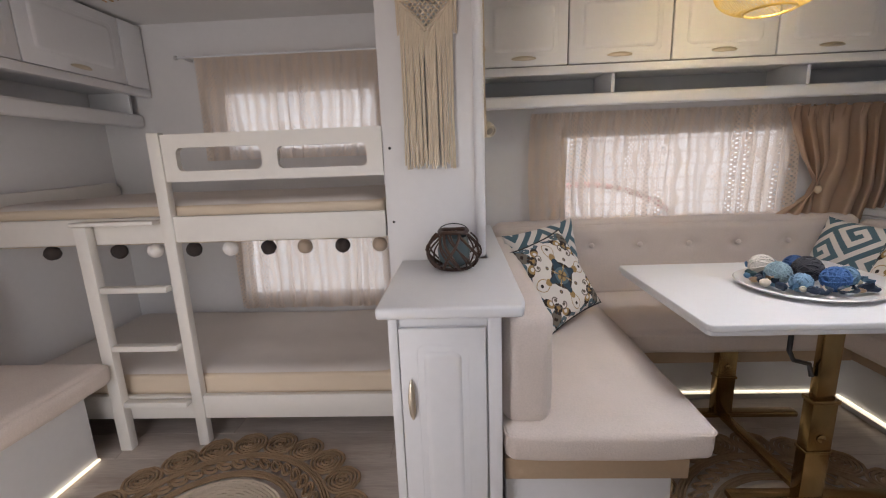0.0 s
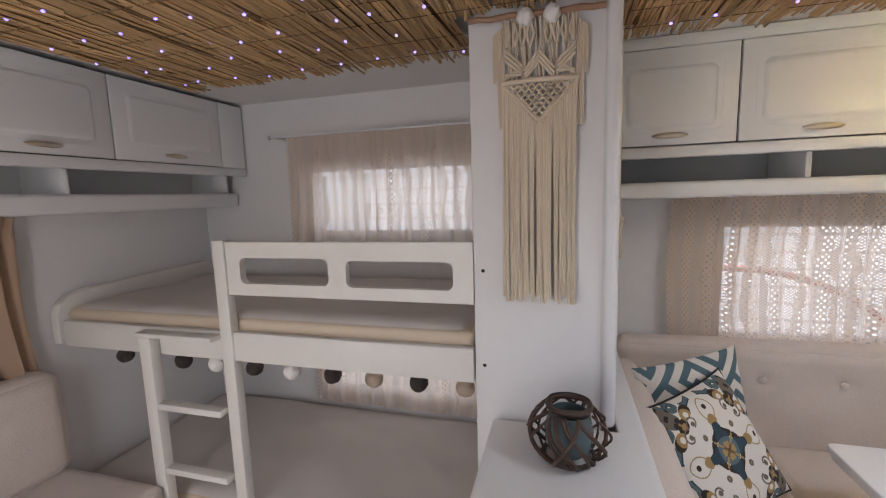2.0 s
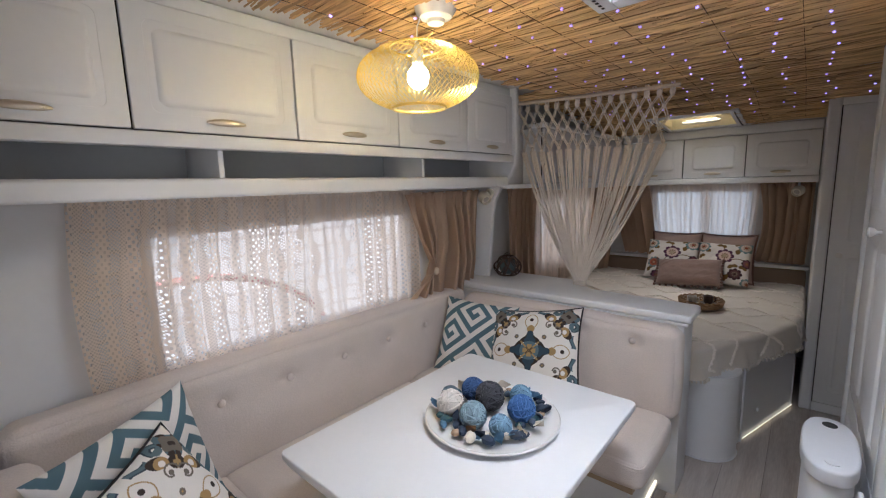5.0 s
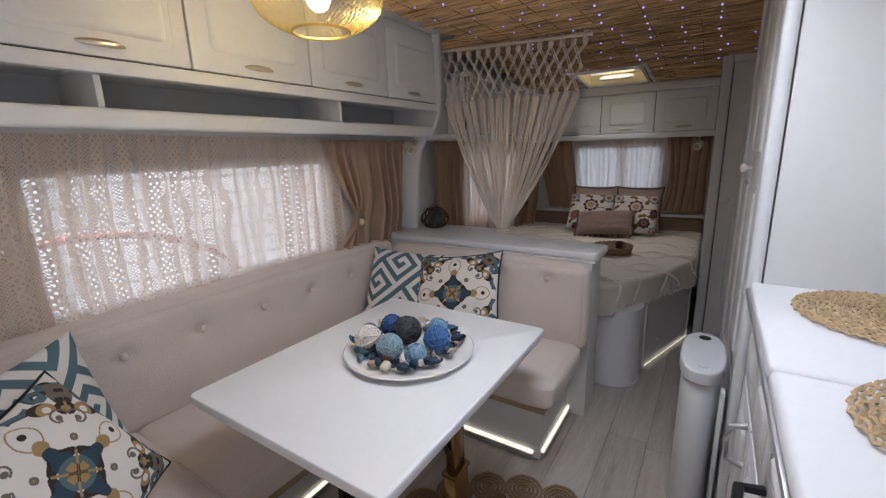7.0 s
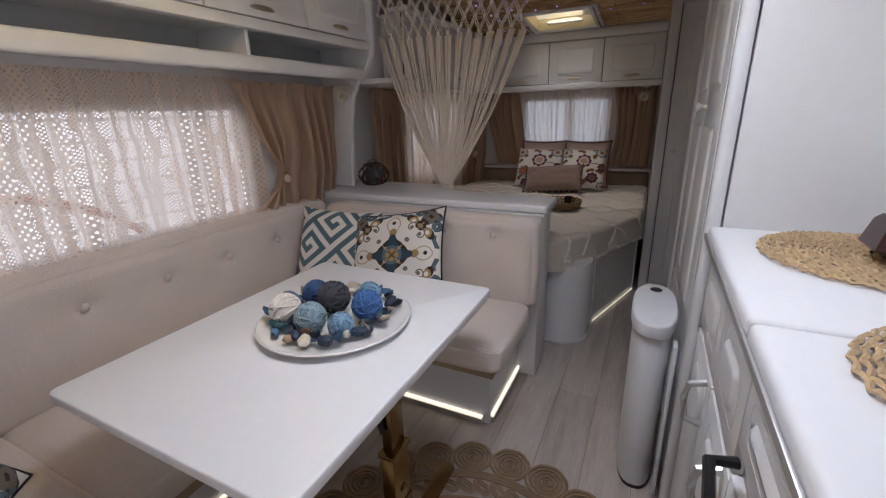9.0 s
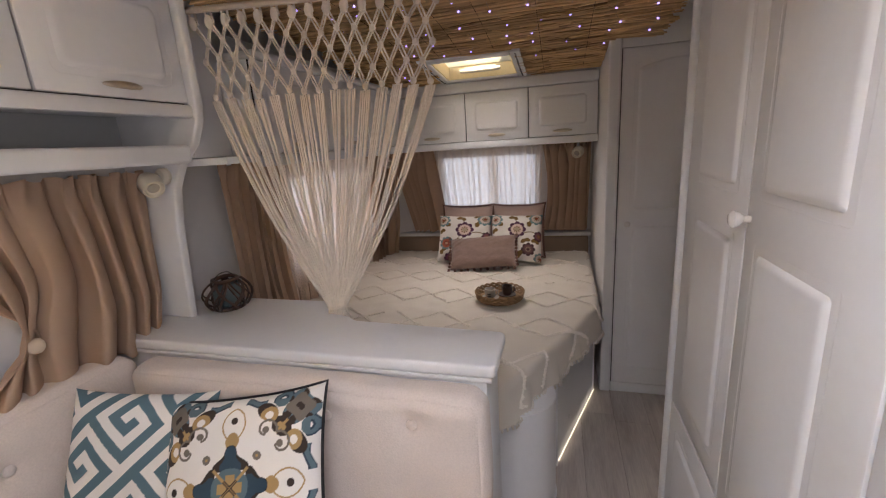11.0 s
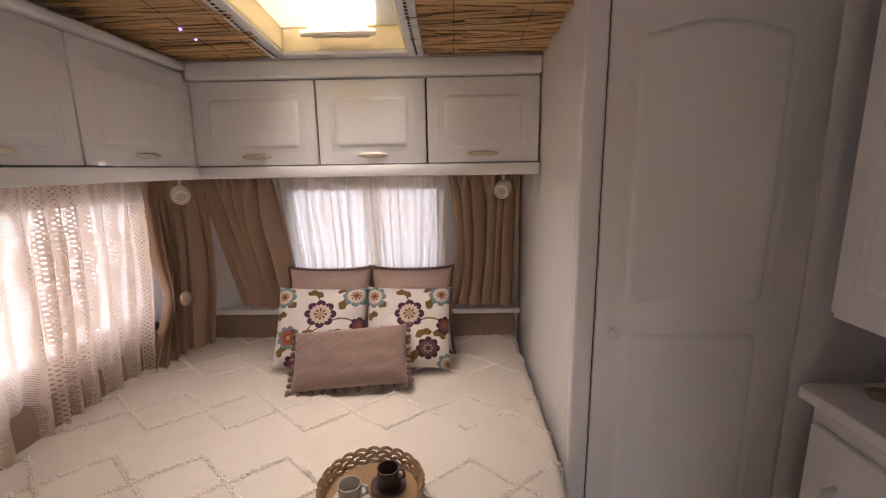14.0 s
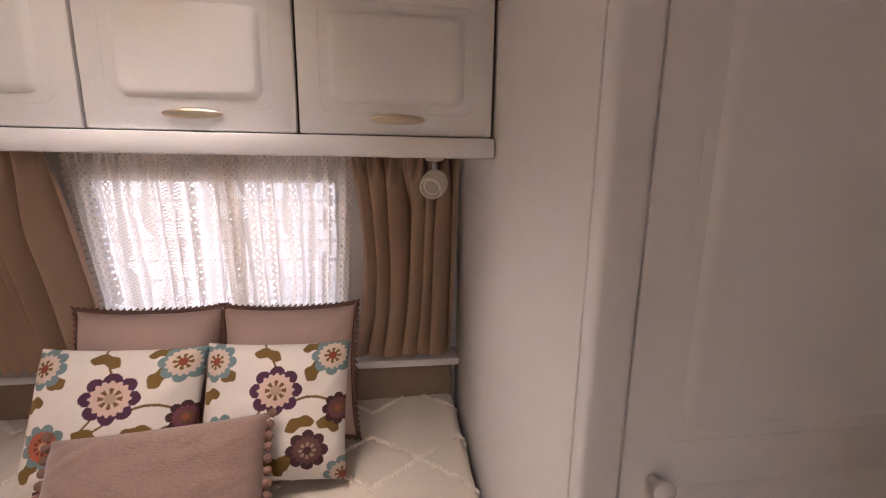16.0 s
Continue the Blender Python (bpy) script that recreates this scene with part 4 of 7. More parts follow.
def macrame_panel(xc, half, ztop, zbar, ztip, zend, y, n, parent, axis="x"):
    """Knotted upper part, cross bar, pointed net and long fringe."""
    def P(a, z, out=0.0):
        return (xc + a, y - out, z) if axis == "x" else (y + out, xc + a, z)
    net = bmesh.new()
    for k in range(n):
        a = -half + 2 * half * k / (n - 1)
        tube([P(a, ztop, 0.012), P(a * 0.98 + 0.004 * math.sin(k), (ztop * 2 + zbar) / 3, 0.006), P(a + 0.005 * math.sin(2 * k), (ztop + 2 * zbar) / 3, 0.008), P(a, zbar, 0.006)], 0.0030, 5, bm=net)
    for s in (-1, 1):
        for q in range(3):
            f = 0.012 * q
            tube([P(s * 0.0, zbar + 0.075 - f, 0.013), P(s * half * 0.42, zbar + 0.028 - f, 0.013)], 0.0045, 6, bm=net)
            tube([P(s * half * 0.95, zbar + 0.085 - f, 0.011), P(s * half * 0.50, zbar + 0.045 - f, 0.012)], 0.004, 6, bm=net)
            tube([P(s * half * 0.50, zbar + 0.045 - f, 0.011), P(s * half * 0.95, zbar + 0.010 + f * 0.4, 0.012)], 0.004, 6, bm=net)
        for q in range(4):
            tube([P(s * half * (0.25 + 0.22 * q), ztop - 0.022, 0.012), P(s * half * (0.14 + 0.22 * q), ztop - 0.055, 0.013), P(s * half * (0.25 + 0.22 * q), ztop - 0.082, 0.012)], 0.0042, 6, bm=net)
            tube([P(s * half * (0.25 + 0.22 * q), ztop - 0.022, 0.012), P(s * half * (0.36 + 0.18 * q), ztop - 0.055, 0.013), P(s * half * (0.25 + 0.22 * q), ztop - 0.082, 0.012)], 0.0042, 6, bm=net)
    part("knotted_top", net, CORD, parent)["kind"] = "stuff"
    part("cross_bar", tube([P(-half * 1.05, zbar, 0.013), P(0, zbar + 0.003, 0.014), P(half * 1.05, zbar, 0.013)], 0.0065, 8), CORD, parent)
    knots = bmesh.new()
    rows = 9
    for r in range(rows):
        z = zbar - 0.012 - (zbar - ztip) * r / rows
        m = rows + 1 - r
        for k in range(m):
            a = (k - (m - 1) / 2) * 2 * half / (rows + 1.0)
            tube([P(a - half / (rows + 1), z + 0.006, 0.010), P(a, z - 0.004, 0.015), P(a + half / (rows + 1), z + 0.006, 0.010)], 0.0040, 5, bm=knots)
    for s in (-1, 1):
        tube([P(s * half, zbar - 0.005, 0.012), P(0, ztip, 0.014)], 0.005, 6, bm=knots)
    part("pointed_net", knots, CORD, parent)["kind"] = "stuff"
    fringe = bmesh.new()
    for k in range(2 * n):
        a = -half + 2 * half * k / (2 * n - 1)
        zs = zbar - (zbar - ztip) * (1 - abs(a) / half) - 0.002
        j = rnd.uniform(-0.004, 0.004)
        tube([P(a, zs, 0.010), P(a + j, zs - (zs - zend) * 0.3, 0.008 + abs(j)), P(a + 1.5 * j, zs - (zs - zend) * 0.7, 0.008), P(a * 1.02 + j + rnd.uniform(-0.004, 0.004), zend + rnd.uniform(-0.012, 0.014), 0.008 + rnd.uniform(0, 0.006))], 0.0039, 6, bm=fringe)
    part("fringe", fringe, CORD, parent)["kind"] = "stuff"
    for s in (-1, 1):
        side = bmesh.new()
        for k in range(7):
            a = s * (half + 0.004 + 0.0035 * k)
            tube([P(a, ztop - 0.03 - 0.003 * k, 0.008), P(a + s * 0.002, ztop - 0.10, 0.006), P(a + rnd.uniform(-0.003, 0.003), ztop - 0.16 - 0.12 * (k < 4) + rnd.uniform(-0.01, 0.01), 0.006)], 0.0022, 4, bm=side)
        part("side_tassel", side, CORD, parent)


macrame_panel(0.220, 0.093, 1.965, 1.793, 1.690, 1.210, 1.912, 17, mac)

# narrow rope hanging on the dinette side of the partition
rope = thing("rope_hanging", (0.43, 2.02, 1.4), "narrow cream rope hanging with frayed end", "wall hanging")
for k in range(12):
    yy, out = 1.985 + 0.0075 * (k % 6), 0.008 * (k // 6)
    low = 1.33 + rnd.uniform(-0.03, 0.03)
    flare = (k % 6 - 2.5) * 0.004
    strand = tube([(0.419 + out, yy, 1.93), (0.421 + out, yy + 0.003 * math.sin(k), 1.72), (0.421 + out, yy + rnd.uniform(-0.003, 0.003), 1.52), (0.423 + out, yy + flare, 1.42), (0.425 + out, yy + 2 * flare + rnd.uniform(-0.006, 0.006), low)], 0.0048, 6)
    part("strand", strand, CORD, rope)
part("knot", ball((0.424, 2.0, 1.64), 0.015, (0.9, 1, 1.3), 12, 0.1), CORD, rope)
part("hook", ball((0.418, 2.0, 1.935), 0.008), BLACK, rope)

# ---- cupboard beside the dinette ----
cup = thing("side_cupboard", (0.28, 1.63, 0), "white side cupboard with moulded door and rounded top", "cupboard")
part("cupboard_body", box(0.112, 1.372, 0.0, 0.430, 1.919, 0.806, 0.004), WHITE, cup)
part("cupboard_top", prism([(0.083, 1.335), (0.487, 1.335), (0.500, 1.40), (0.505, 2.775), (0.428, 2.775), (0.428, 1.905), (0.083, 1.905)], 0.807, 0.842, 0.010, 3), WHITE, cup)
door = panel_door(at_door(FACE_Y, 0.142, 1.352, 0.06), 0.243, 0.715, cup, WHITE, 0.05)
lens_handle(Matrix.Translation((0.172, 1.352, 0.56)) @ Matrix.Rotation(radians(90), 4, "Y"), door, length=0.13)
part("side_post", box(0.391, 1.357, 0.0, 0.430, 1.3715, 0.806, 0.004), WHITE, cup)
part("left_post", box(0.112, 1.357, 0.0, 0.139, 1.3715, 0.806, 0.004), WHITE, cup)


def willow_ball(name, c, r, h, label):
    """A squat open ball of bent willow strips with a smoky glass inside."""
    t = thing(name, c, label, "lantern")
    x, y, z = c
    rr = random.Random(int(x * 100))
    prof = lambda f: (r * (0.50 + 0.50 * math.sin(math.pi * (0.12 + 0.80 * f))), 0.006 + (h - 0.012) * f)
    for k in range(22):
        a0 = 2 * math.pi * k / 22 + rr.uniform(-0.15, 0.15)
        tw = rr.choice((-1, 1)) * rr.uniform(0.5, 1.3)
        pts = []
        for q in range(9):
            f = q / 8
            rad, zz = prof(f)
            a = a0 + tw * f
            pts.append((x + rad * math.cos(a), y + rad * math.sin(a), z + zz))
        part("woven_strip", tube(pts, 0.0035 if k % 3 else 0.0055, 5), WICKER, t)
    part("rim", tube([(x + r * 0.50 * math.cos(a), y + r * 0.50 * math.sin(a), z + h + 0.002 * math.sin(3 * a)) for a in [2 * math.pi * k / 24 for k in range(24)]], 0.008, 6, True), WICKER, t)
    part("base_ring", tube([(x + r * 0.62 * math.cos(a), y + r * 0.62 * math.sin(a), z + 0.006) for a in [2 * math.pi * k / 24 for k in range(24)]], 0.006, 6, True), WICKER, t)
    part("wire_handle", tube([(x + r * 0.5 * math.cos(a), y + r * 0.1, z + h + 0.004 + 0.022 * math.sin(a)) for a in [math.pi * k / 10 for k in range(11)]], 0.002, 5), BLACK, t)
    part("glass_cup", lathe([(r * 0.40, 0.012), (r * 0.56, 0.03), (r * 0.60, h * 0.5), (r * 0.50, h * 0.86), (r * 0.46, h * 0.86), (r * 0.50, h * 0.5), (r * 0.3, 0.03)], c, 20), GLASSY, t, "smoky glass cup")
    part("pebbles", join(*[ball((x + rr.uniform(-1, 1) * r * 0.3, y + rr.uniform(-1, 1) * r * 0.3, z + 0.02 + rr.uniform(0, 0.4) * h), 0.016, (1, 0.8, 0.7), 8, 0.2) for _ in range(7)]), CERAM, t, "pale pebbles inside")
    return t


willow_ball("willow_lantern", (0.297, 1.765, 0.843), 0.100, 0.135, "dark brown willow ball lantern on the side cupboard")


# ---- dinette seating ----
def cushion(x0, y0, z0, x1, y1, z1, r=0.03, puff=0.012, dimples=(), n=20, sag=0.004, pull=0.022):
    """A stuffed pad with rounded edges; dimples are (x, y, z) points where a button pulls it in."""
    bm = bmesh.new()
    bmesh.ops.create_cube(bm, size=2.0)
    bmesh.ops.subdivide_edges(bm, edges=bm.edges[:], cuts=n, use_grid_fill=True)
    c = Vector(((x0 + x1) / 2, (y0 + y1) / 2, (z0 + z1) / 2))
    h = Vector(((x1 - x0) / 2, (y1 - y0) / 2, (z1 - z0) / 2))
    rr = min(r, *h)
    for v in bm.verts:
        s = v.co.copy()
        # crowd the lines towards the edges
        s = Vector([math.copysign(abs(q) ** 0.8, q) for q in s])
        p = Vector((s.x * h.x, s.y * h.y, s.z * h.z))
        k = Vector([max(-h[i] + rr, min(h[i] - rr, p[i])) for i in range(3)])
        d = p - k
        out = d.normalized() if d.length > 1e-6 else Vector()
        p = k + out * rr if d.length > 1e-6 else p
        w = [1 - s[i] ** 2 for i in range(3)]
        for i in range(3):
            if abs(v.co[i]) > 0.999:
                a, b = w[(i + 1) % 3], w[(i + 2) % 3]
                p[i] += math.copysign(puff * max(0, a * b) ** 0.5, v.co[i])
        q = p + c
        q += out * sag * noise.noise(q * 7)
        for b in dimples:
            dist = (q - Vector(b)).length
            if dist < 0.12:
                e = Vector(b) - c
                i = max(range(3), key=lambda j: abs(e[j]) / h[j])
                q[i] -= math.copysign(pull * math.exp(-(dist / 0.030) ** 2) + 0.006 * math.exp(-(dist / 0.07) ** 2), e[i])
        v.co = q
    return bm


def round_rect(x0, y0, x1, y1, r, n=5):
    return [(cx + r * math.cos(radians(a0 + 90 * k / (n - 1))), cy + r * math.sin(radians(a0 + 90 * k / (n - 1))))
            for cx, cy, a0 in ((x1 - r, y1 - r, 0), (x0 + r, y1 - r, 90), (x0 + r, y0 + r, 180), (x1 - r, y0 + r, 270)) for k in range(n)]


def seat_pad(name, dims, label, category, group, dimples=(), r=0.03, puff=0.012, n=48):
    x0, y0, z0, x1, y1, z1 = dims
    t = thing(name, ((x0 + x1) / 2, (y0 + y1) / 2, z0), label, category, group)
    flat = name == "seat_cushion"
    part("padding", cushion(*dims, r, puff, dimples, n, pull=0.008 if flat else 0.022), UPHOL, t)
    if flat:
        loop = [(x, y, z1 - 0.020) for x, y in round_rect(x0 - 0.001, y0 - 0.001, x1 + 0.001, y1 + 0.001, r, 6)]
        part("piping", tube(loop, 0.0032, 5, True), UPHOL, t)
    for b in () if flat else dimples:
        c = Vector(((x0 + x1) / 2, (y0 + y1) / 2, (z0 + z1) / 2))
        h = ((x1 - x0) / 2, (y1 - y0) / 2, (z1 - z0) / 2)
        i = max(range(3), key=lambda j: abs(b[j] - c[j]) / h[j])
        p = Vector(b)
        p[i] += math.copysign(0.004, b[i] - c[i])
        sc = [1, 1, 1]
        sc[i] = 0.55
        part("button", ball(p, 0.0150, sc, 14), UPHOL, t)
    return t


G = "dinette cushions"
seat_pad("back_cushion", (0.440, 1.400, 0.430, 0.585, 2.60, 0.800), "beige linen backrest cushion against the side cupboard", "cushion", G, [(0.585, 1.75, 0.66), (0.585, 2.1, 0.66)], 0.045)
seat_pad("seat_cushion", (0.440, 1.355, 0.340, 1.050, 2.68, 0.450), "pale beige linen seat cushion with rounded front", "cushion", G, [(0.78, 1.62, 0.45), (0.78, 1.9, 0.45)], 0.03, 0.014)
seat_pad("seat_cushion", (1.054, 2.045, 0.340, 2.006, 2.68, 0.450), "beige linen seat cushion under the window", "cushion", G, (), 0.03, 0.010, 40)
seat_pad("back_cushion", (0.51, 2.615, 0.425, 2.52, 2.76, 0.858), "long buttoned beige linen backrest under the window", "cushion", G,
         [(0.79 + 0.268 * k, 2.615, 0.730) for k in range(7)], 0.05, 0.014, 96)
seat_pad("seat_cushion", (2.010, 1.445, 0.345, 2.448, 2.68, 0.465), "beige linen seat cushion beside the bed partition", "cushion", G, (), 0.035, 0.012)
seat_pad("back_cushion", (2.450, 1.435, 0.418, 2.570, 2.60, 0.838), "buttoned beige linen backrest against the low partition", "cushion", G, [(2.45, 1.622, 0.765), (2.45, 1.872, 0.765), (2.45, 2.122, 0.765)], 0.045, 0.012, 60)

base = thing("dinette_bench_base", (1.4, 2.3, 0), "white and tan bench base with low light strips", "bench base")
part("left_plinth", box(0.445, 1.42, 0.0, 0.96, 2.248, 0.262, 0.004), WHITE, base)
part("left_fascia", box(0.440, 1.385, 0.263, 0.99, 2.108, 0.338, 0.004), TANBOARD, base, "tan fascia board")
part("back_plinth", box(0.445, 2.25, 0.0, 2.56, 2.76, 0.262, 0.004), WHITE, base)
part("back_fascia", box(0.440, 2.11, 0.263, 2.10, 2.76, 0.338, 0.004), TANBOARD, base, "tan fascia board")
part("right_plinth", box(2.150, 1.53, 0.0, 2.56, 2.249, 0.262, 0.004), WHITE, base)
part("right_fascia", box(2.105, 1.50, 0.263, 2.56, 2.76, 0.338, 0.004), TANBOARD, base, "tan fascia board")
led = thing("led_strip", (1.4, 2.24, 0.03), "warm white light strip along the bench plinth", "light strip")
for a in (box(1.00, 2.240, 0.030, 2.08, 2.249, 0.036), box(0.962, 1.44, 0.030, 0.970, 2.20, 0.040), box(2.140, 1.56, 0.030, 2.149, 2.20, 0.040), box(2.17, 1.520, 0.030, 2.70, 1.529, 0.040)):
    part("strip", a, LED, led, "", False)
part("channel", join(box(1.00, 2.236, 0.0, 2.08, 2.249, 0.026), box(2.17, 1.516, 0.0, 2.72, 1.529, 0.026), box(2.136, 1.56, 0.0, 2.149, 2.20, 0.026)), ALU, led, "aluminium channel")

# ---- low partition with shelf, between dinette and bed ----
low = thing("low_partition", (2.68, 2.1, 0), "white low partition with a thick shelf top", "partition", kind="structure")
part("partition_body", box(2.572, 1.44, 0.0, 2.765, 2.775, 0.846, 0.004), WHITE, low)
part("shelf_top", prism([(2.560, 1.425), (2.575, 1.412), (2.775, 1.412), (2.790, 1.425), (2.815, 1.95), (2.850, 2.00), (2.86, 2.055), (2.91, 2.09), (2.985, 2.12), (2.985, 2.775), (2.560, 2.775)], 0.848, 0.885, 0.010, 3), WHITE, low)
part("top_moulding", box(2.564, 1.424, 0.832, 2.785, 2.775, 0.847, 0.005), WHITE, low)
willow_ball("willow_lantern", (2.872, 2.545, 0.886), 0.092, 0.120, "brown willow ball lantern on the partition shelf")

# ---- dinette table ----
table = thing("dinette_table", (1.52, 1.83, 0), "white table with moulded edge on brass pedestal legs", "table")
part("tabletop", prism(round_rect(1.052, 1.462, 1.982, 2.192, 0.022), 0.700, 0.722, 0.007, 3), WHITE, table)
part("table_edge", prism(round_rect(1.060, 1.470, 1.974, 2.184, 0.020), 0.682, 0.699, 0.006, 3), WHITE, table)
for y in (1.585, 2.085):
    leg = part("leg", box(1.478, y - 0.022, 0.03, 1.560, y + 0.022, 0.400, 0.004), BRASS, table)
    part("upper_leg", box(1.488, y - 0.016, 0.400, 1.550, y + 0.016, 0.682, 0.003), BRASS, leg)
    part("joint_band", box(1.474, y - 0.026, 0.392, 1.564, y + 0.026, 0.406, 0.002), BRASS, leg)
    part("joint_band", box(1.474, y - 0.026, 0.205, 1.564, y + 0.026, 0.217, 0.002), BRASS, leg)
    part("rosette", moved(lathe([(0.012, 0), (0.014, 0.003), (0.009, 0.006)], (0, 0, 0), 12), Matrix.Translation((1.519, y - 0.0225, 0.265)) @ Matrix.Rotation(radians(90), 4, "X")), BRASS, leg)
    part("foot_bar", box(1.25, y - 0.025, 0.008, 1.86, y + 0.025, 0.034, 0.008), BRASS, table, "dark brass foot bar")
part("stretcher", box(1.498, 1.61, 0.012, 1.540, 2.06, 0.036, 0.006), BRASS, table)
part("crank", tube([(1.42, 1.62, 0.66), (1.42, 1.62, 0.56), (1.43, 1.61, 0.53), (1.475, 1.60, 0.52), (1.48, 1.59, 0.48)], 0.008, 6), BLACK, table, "black folding crank")

# dish with decorative balls
dish = thing("oval_dish", (1.578, 1.795, 0.723), "white dish with a low rim on the table", "dish")
part("dish_bowl", lathe([(0.13, 0.0), (0.20, 0.010), (0.218, 0.020), (0.214, 0.024), (0.195, 0.015), (0.12, 0.009)], (1.578, 1.795, 0.723), 48), CERAM, dish)


def wound_ball(c, r, colour, label, seed, open_core=True):
    c = (c[0] - 0.05, c[1] - 0.045, c[2])
    t = thing("wound_ball", (c[0], c[1], c[2] - r), label, "decor ball", "balls in the dish")
    rr = random.Random(seed)
    base_m = material("ball_fibre", colour, 0.85, var=0.3, scale=40, fine=300, bump=0.6, island_var=0.35)
    part("ball_core", ball(c, r * 0.9, (1, 1, 1), 16, 0.03), base_m, t)
    b = bmesh.new()
    for k in range(20 if open_core else 12):
        n = Vector((rr.gauss(0, 1), rr.gauss(0, 1), rr.gauss(0, 1))).normalized()
        s = n.orthogonal().normalized()
        q = n.cross(s)
        off = rr.uniform(-0.35, 0.35) * r
        R = math.sqrt(r * r - off * off) * 0.97
        tube([Vector(c) + n * off + R * (math.cos(a) * s + math.sin(a) * q) for a in [2 * math.pi * j / 18 for j in range(18)]], r * 0.075, 4, True, b)
    part("winding", b, base_m, t)["kind"] = "stuff"


Z0 = 0.738
wound_ball((1.545, 1.945, Z0 + 0.044), 0.044, (0.72, 0.66, 0.60), "cream crackled decor ball in the dish", 1, False)
wound_ball((1.535, 1.845, Z0 + 0.042), 0.042, (0.25, 0.35, 0.40), "grey blue wound decor ball in the dish", 2)
wound_ball((1.670, 1.945, Z0 + 0.042), 0.040, (0.035, 0.085, 0.22), "dark blue rattan ball in the dish", 3)
wound_ball((1.655, 1.865, Z0 + 0.048), 0.048, (0.055, 0.055, 0.065), "black brown rattan ball in the dish", 4)
wound_ball((1.655, 1.745, Z0 + 0.044), 0.043, (0.06, 0.15, 0.36), "bright blue rattan ball in the dish", 5)
wound_ball((1.735, 1.795, Z0 + 0.038), 0.036, (0.17, 0.30, 0.42), "pale blue decor ball in the dish", 6, False)
wound_ball((1.550, 1.755, Z0 + 0.032), 0.034, (0.20, 0.33, 0.45), "light blue decor ball in the dish", 7, False)
wound_ball((1.600, 1.990, Z0 + 0.034), 0.032, (0.10, 0.14, 0.18), "slate grey rattan ball in the dish", 8)
rr = random.Random(21)
tints = [("tan", (0.36, 0.24, 0.15)), ("navy", (0.015, 0.03, 0.06)), ("teal", (0.02, 0.07, 0.09)), ("cream", (0.62, 0.55, 0.45)), ("slate", (0.05, 0.07, 0.10)), ("blue", (0.07, 0.16, 0.26)), ("navy", (0.015, 0.03, 0.06))]
fill = {n: material("dried_" + n, c, 0.6, var=0.3, scale=30, fine=150, bump=0.5) for n, c in tints}
for k in range(64):
    a = 2 * math.pi * k / 64 + rr.uniform(-0.05, 0.05)
    rad = rr.uniform(0.115, 0.182)
    n = rr.choice(tints)[0]
    sz = rr.uniform(0.011, 0.019)
    c = (1.578 + rad * math.cos(a), 1.795 + rad * math.sin(a), 0.745 + sz * 0.75)
    if k % 3:
        whole("seed_pod", moved(ball((0, 0, 0), sz, (1.25, 0.85, 0.75), 10, 0.25), Matrix.Translation(c) @ Matrix.Rotation(rr.uniform(0, 3), 4, "Z")), fill[n], n + " dried seed pod lying in the dish", "seed pod", "potpourri in the dish")
    else:
        bm = sheet(lambda u, v: (0.014 * (u - 0.5) * 2 * math.sin(math.pi * min(0.98, v + 0.02)), 0.026 * (v - 0.5) * 2, 0.010 * math.sin(3 * u + 4 * v)), 6, 8)
        bmesh.ops.solidify(bm, geom=bm.faces[:], thickness=0.002)
        whole("dried_petal", moved(bm, Matrix.Translation((c[0], c[1], c[2] + 0.008)) @ Euler((rr.uniform(-0.6, 0.6), rr.uniform(-0.6, 0.6), rr.uniform(0, 6))).to_matrix().to_4x4()), fill[n], n + " curled dried petal in the dish", "petal", "potpourri in the dish")

# ---- pendant lamp ----
lamp = thing("pendant_lamp", (1.439, 1.938, 1.69), "gold wire mesh pendant lamp with a lit bulb", "pendant lamp")
LC = Vector((1.439, 1.938, 1.790))
LR, LH = 0.174, 0.092
wires = bmesh.new()
NW = 64
for s in (-1, 1):
    for k in range(NW):
        pts = []
        for q in range(15):
            f = q / 14
            th = radians(26) + (radians(154) - radians(26)) * f
            a = 2 * math.pi * k / NW + s * 0.9 * f
            pts.append((LC.x + LR * math.sin(th) * math.cos(a), LC.y + LR * math.sin(th) * math.sin(a), LC.z + LH * math.cos(th)))
        tube(pts, 0.0009, 3, bm=wires)
shade = part("shade", wires, GOLD, lamp, "gold wire mesh shade")
shade["kind"] = "stuff"
for th, r in ((26, 0.003), (154, 0.0042)):
    t = radians(th)
    part("shade_rim", tube([(LC.x + LR * math.sin(t) * math.cos(a), LC.y + LR * math.sin(t) * math.sin(a), LC.z + LH * math.cos(t)) for a in [2 * math.pi * k / 48 for k in range(48)]], r, 6, True), GOLD, shade)
part("bulb", ball(LC + Vector((0, 0, 0.002)), 0.031, (1, 1, 1.08), 20), BULB, lamp, "glowing round bulb")
part("bulb_holder", lathe([(0.016, 0.03), (0.017, 0.075), (0.010, 0.085), (0.006, 0.10)], LC, 14), PLAST, lamp)
part("holder_arm", join(*[tube([LC + Vector((0.0, 0, 0.088)), LC + Vector((0.081 * math.cos(a), 0.081 * math.sin(a), 0.100))], 0.002, 4) for a in (0.3, 2.4, 4.5)]), GOLD, lamp)
part("cord", tube([LC + Vector((0, 0, 0.10)), (1.441, 1.937, 1.930), (1.447, 1.93, 1.950)], 0.0022, 5), PLAST, lamp)
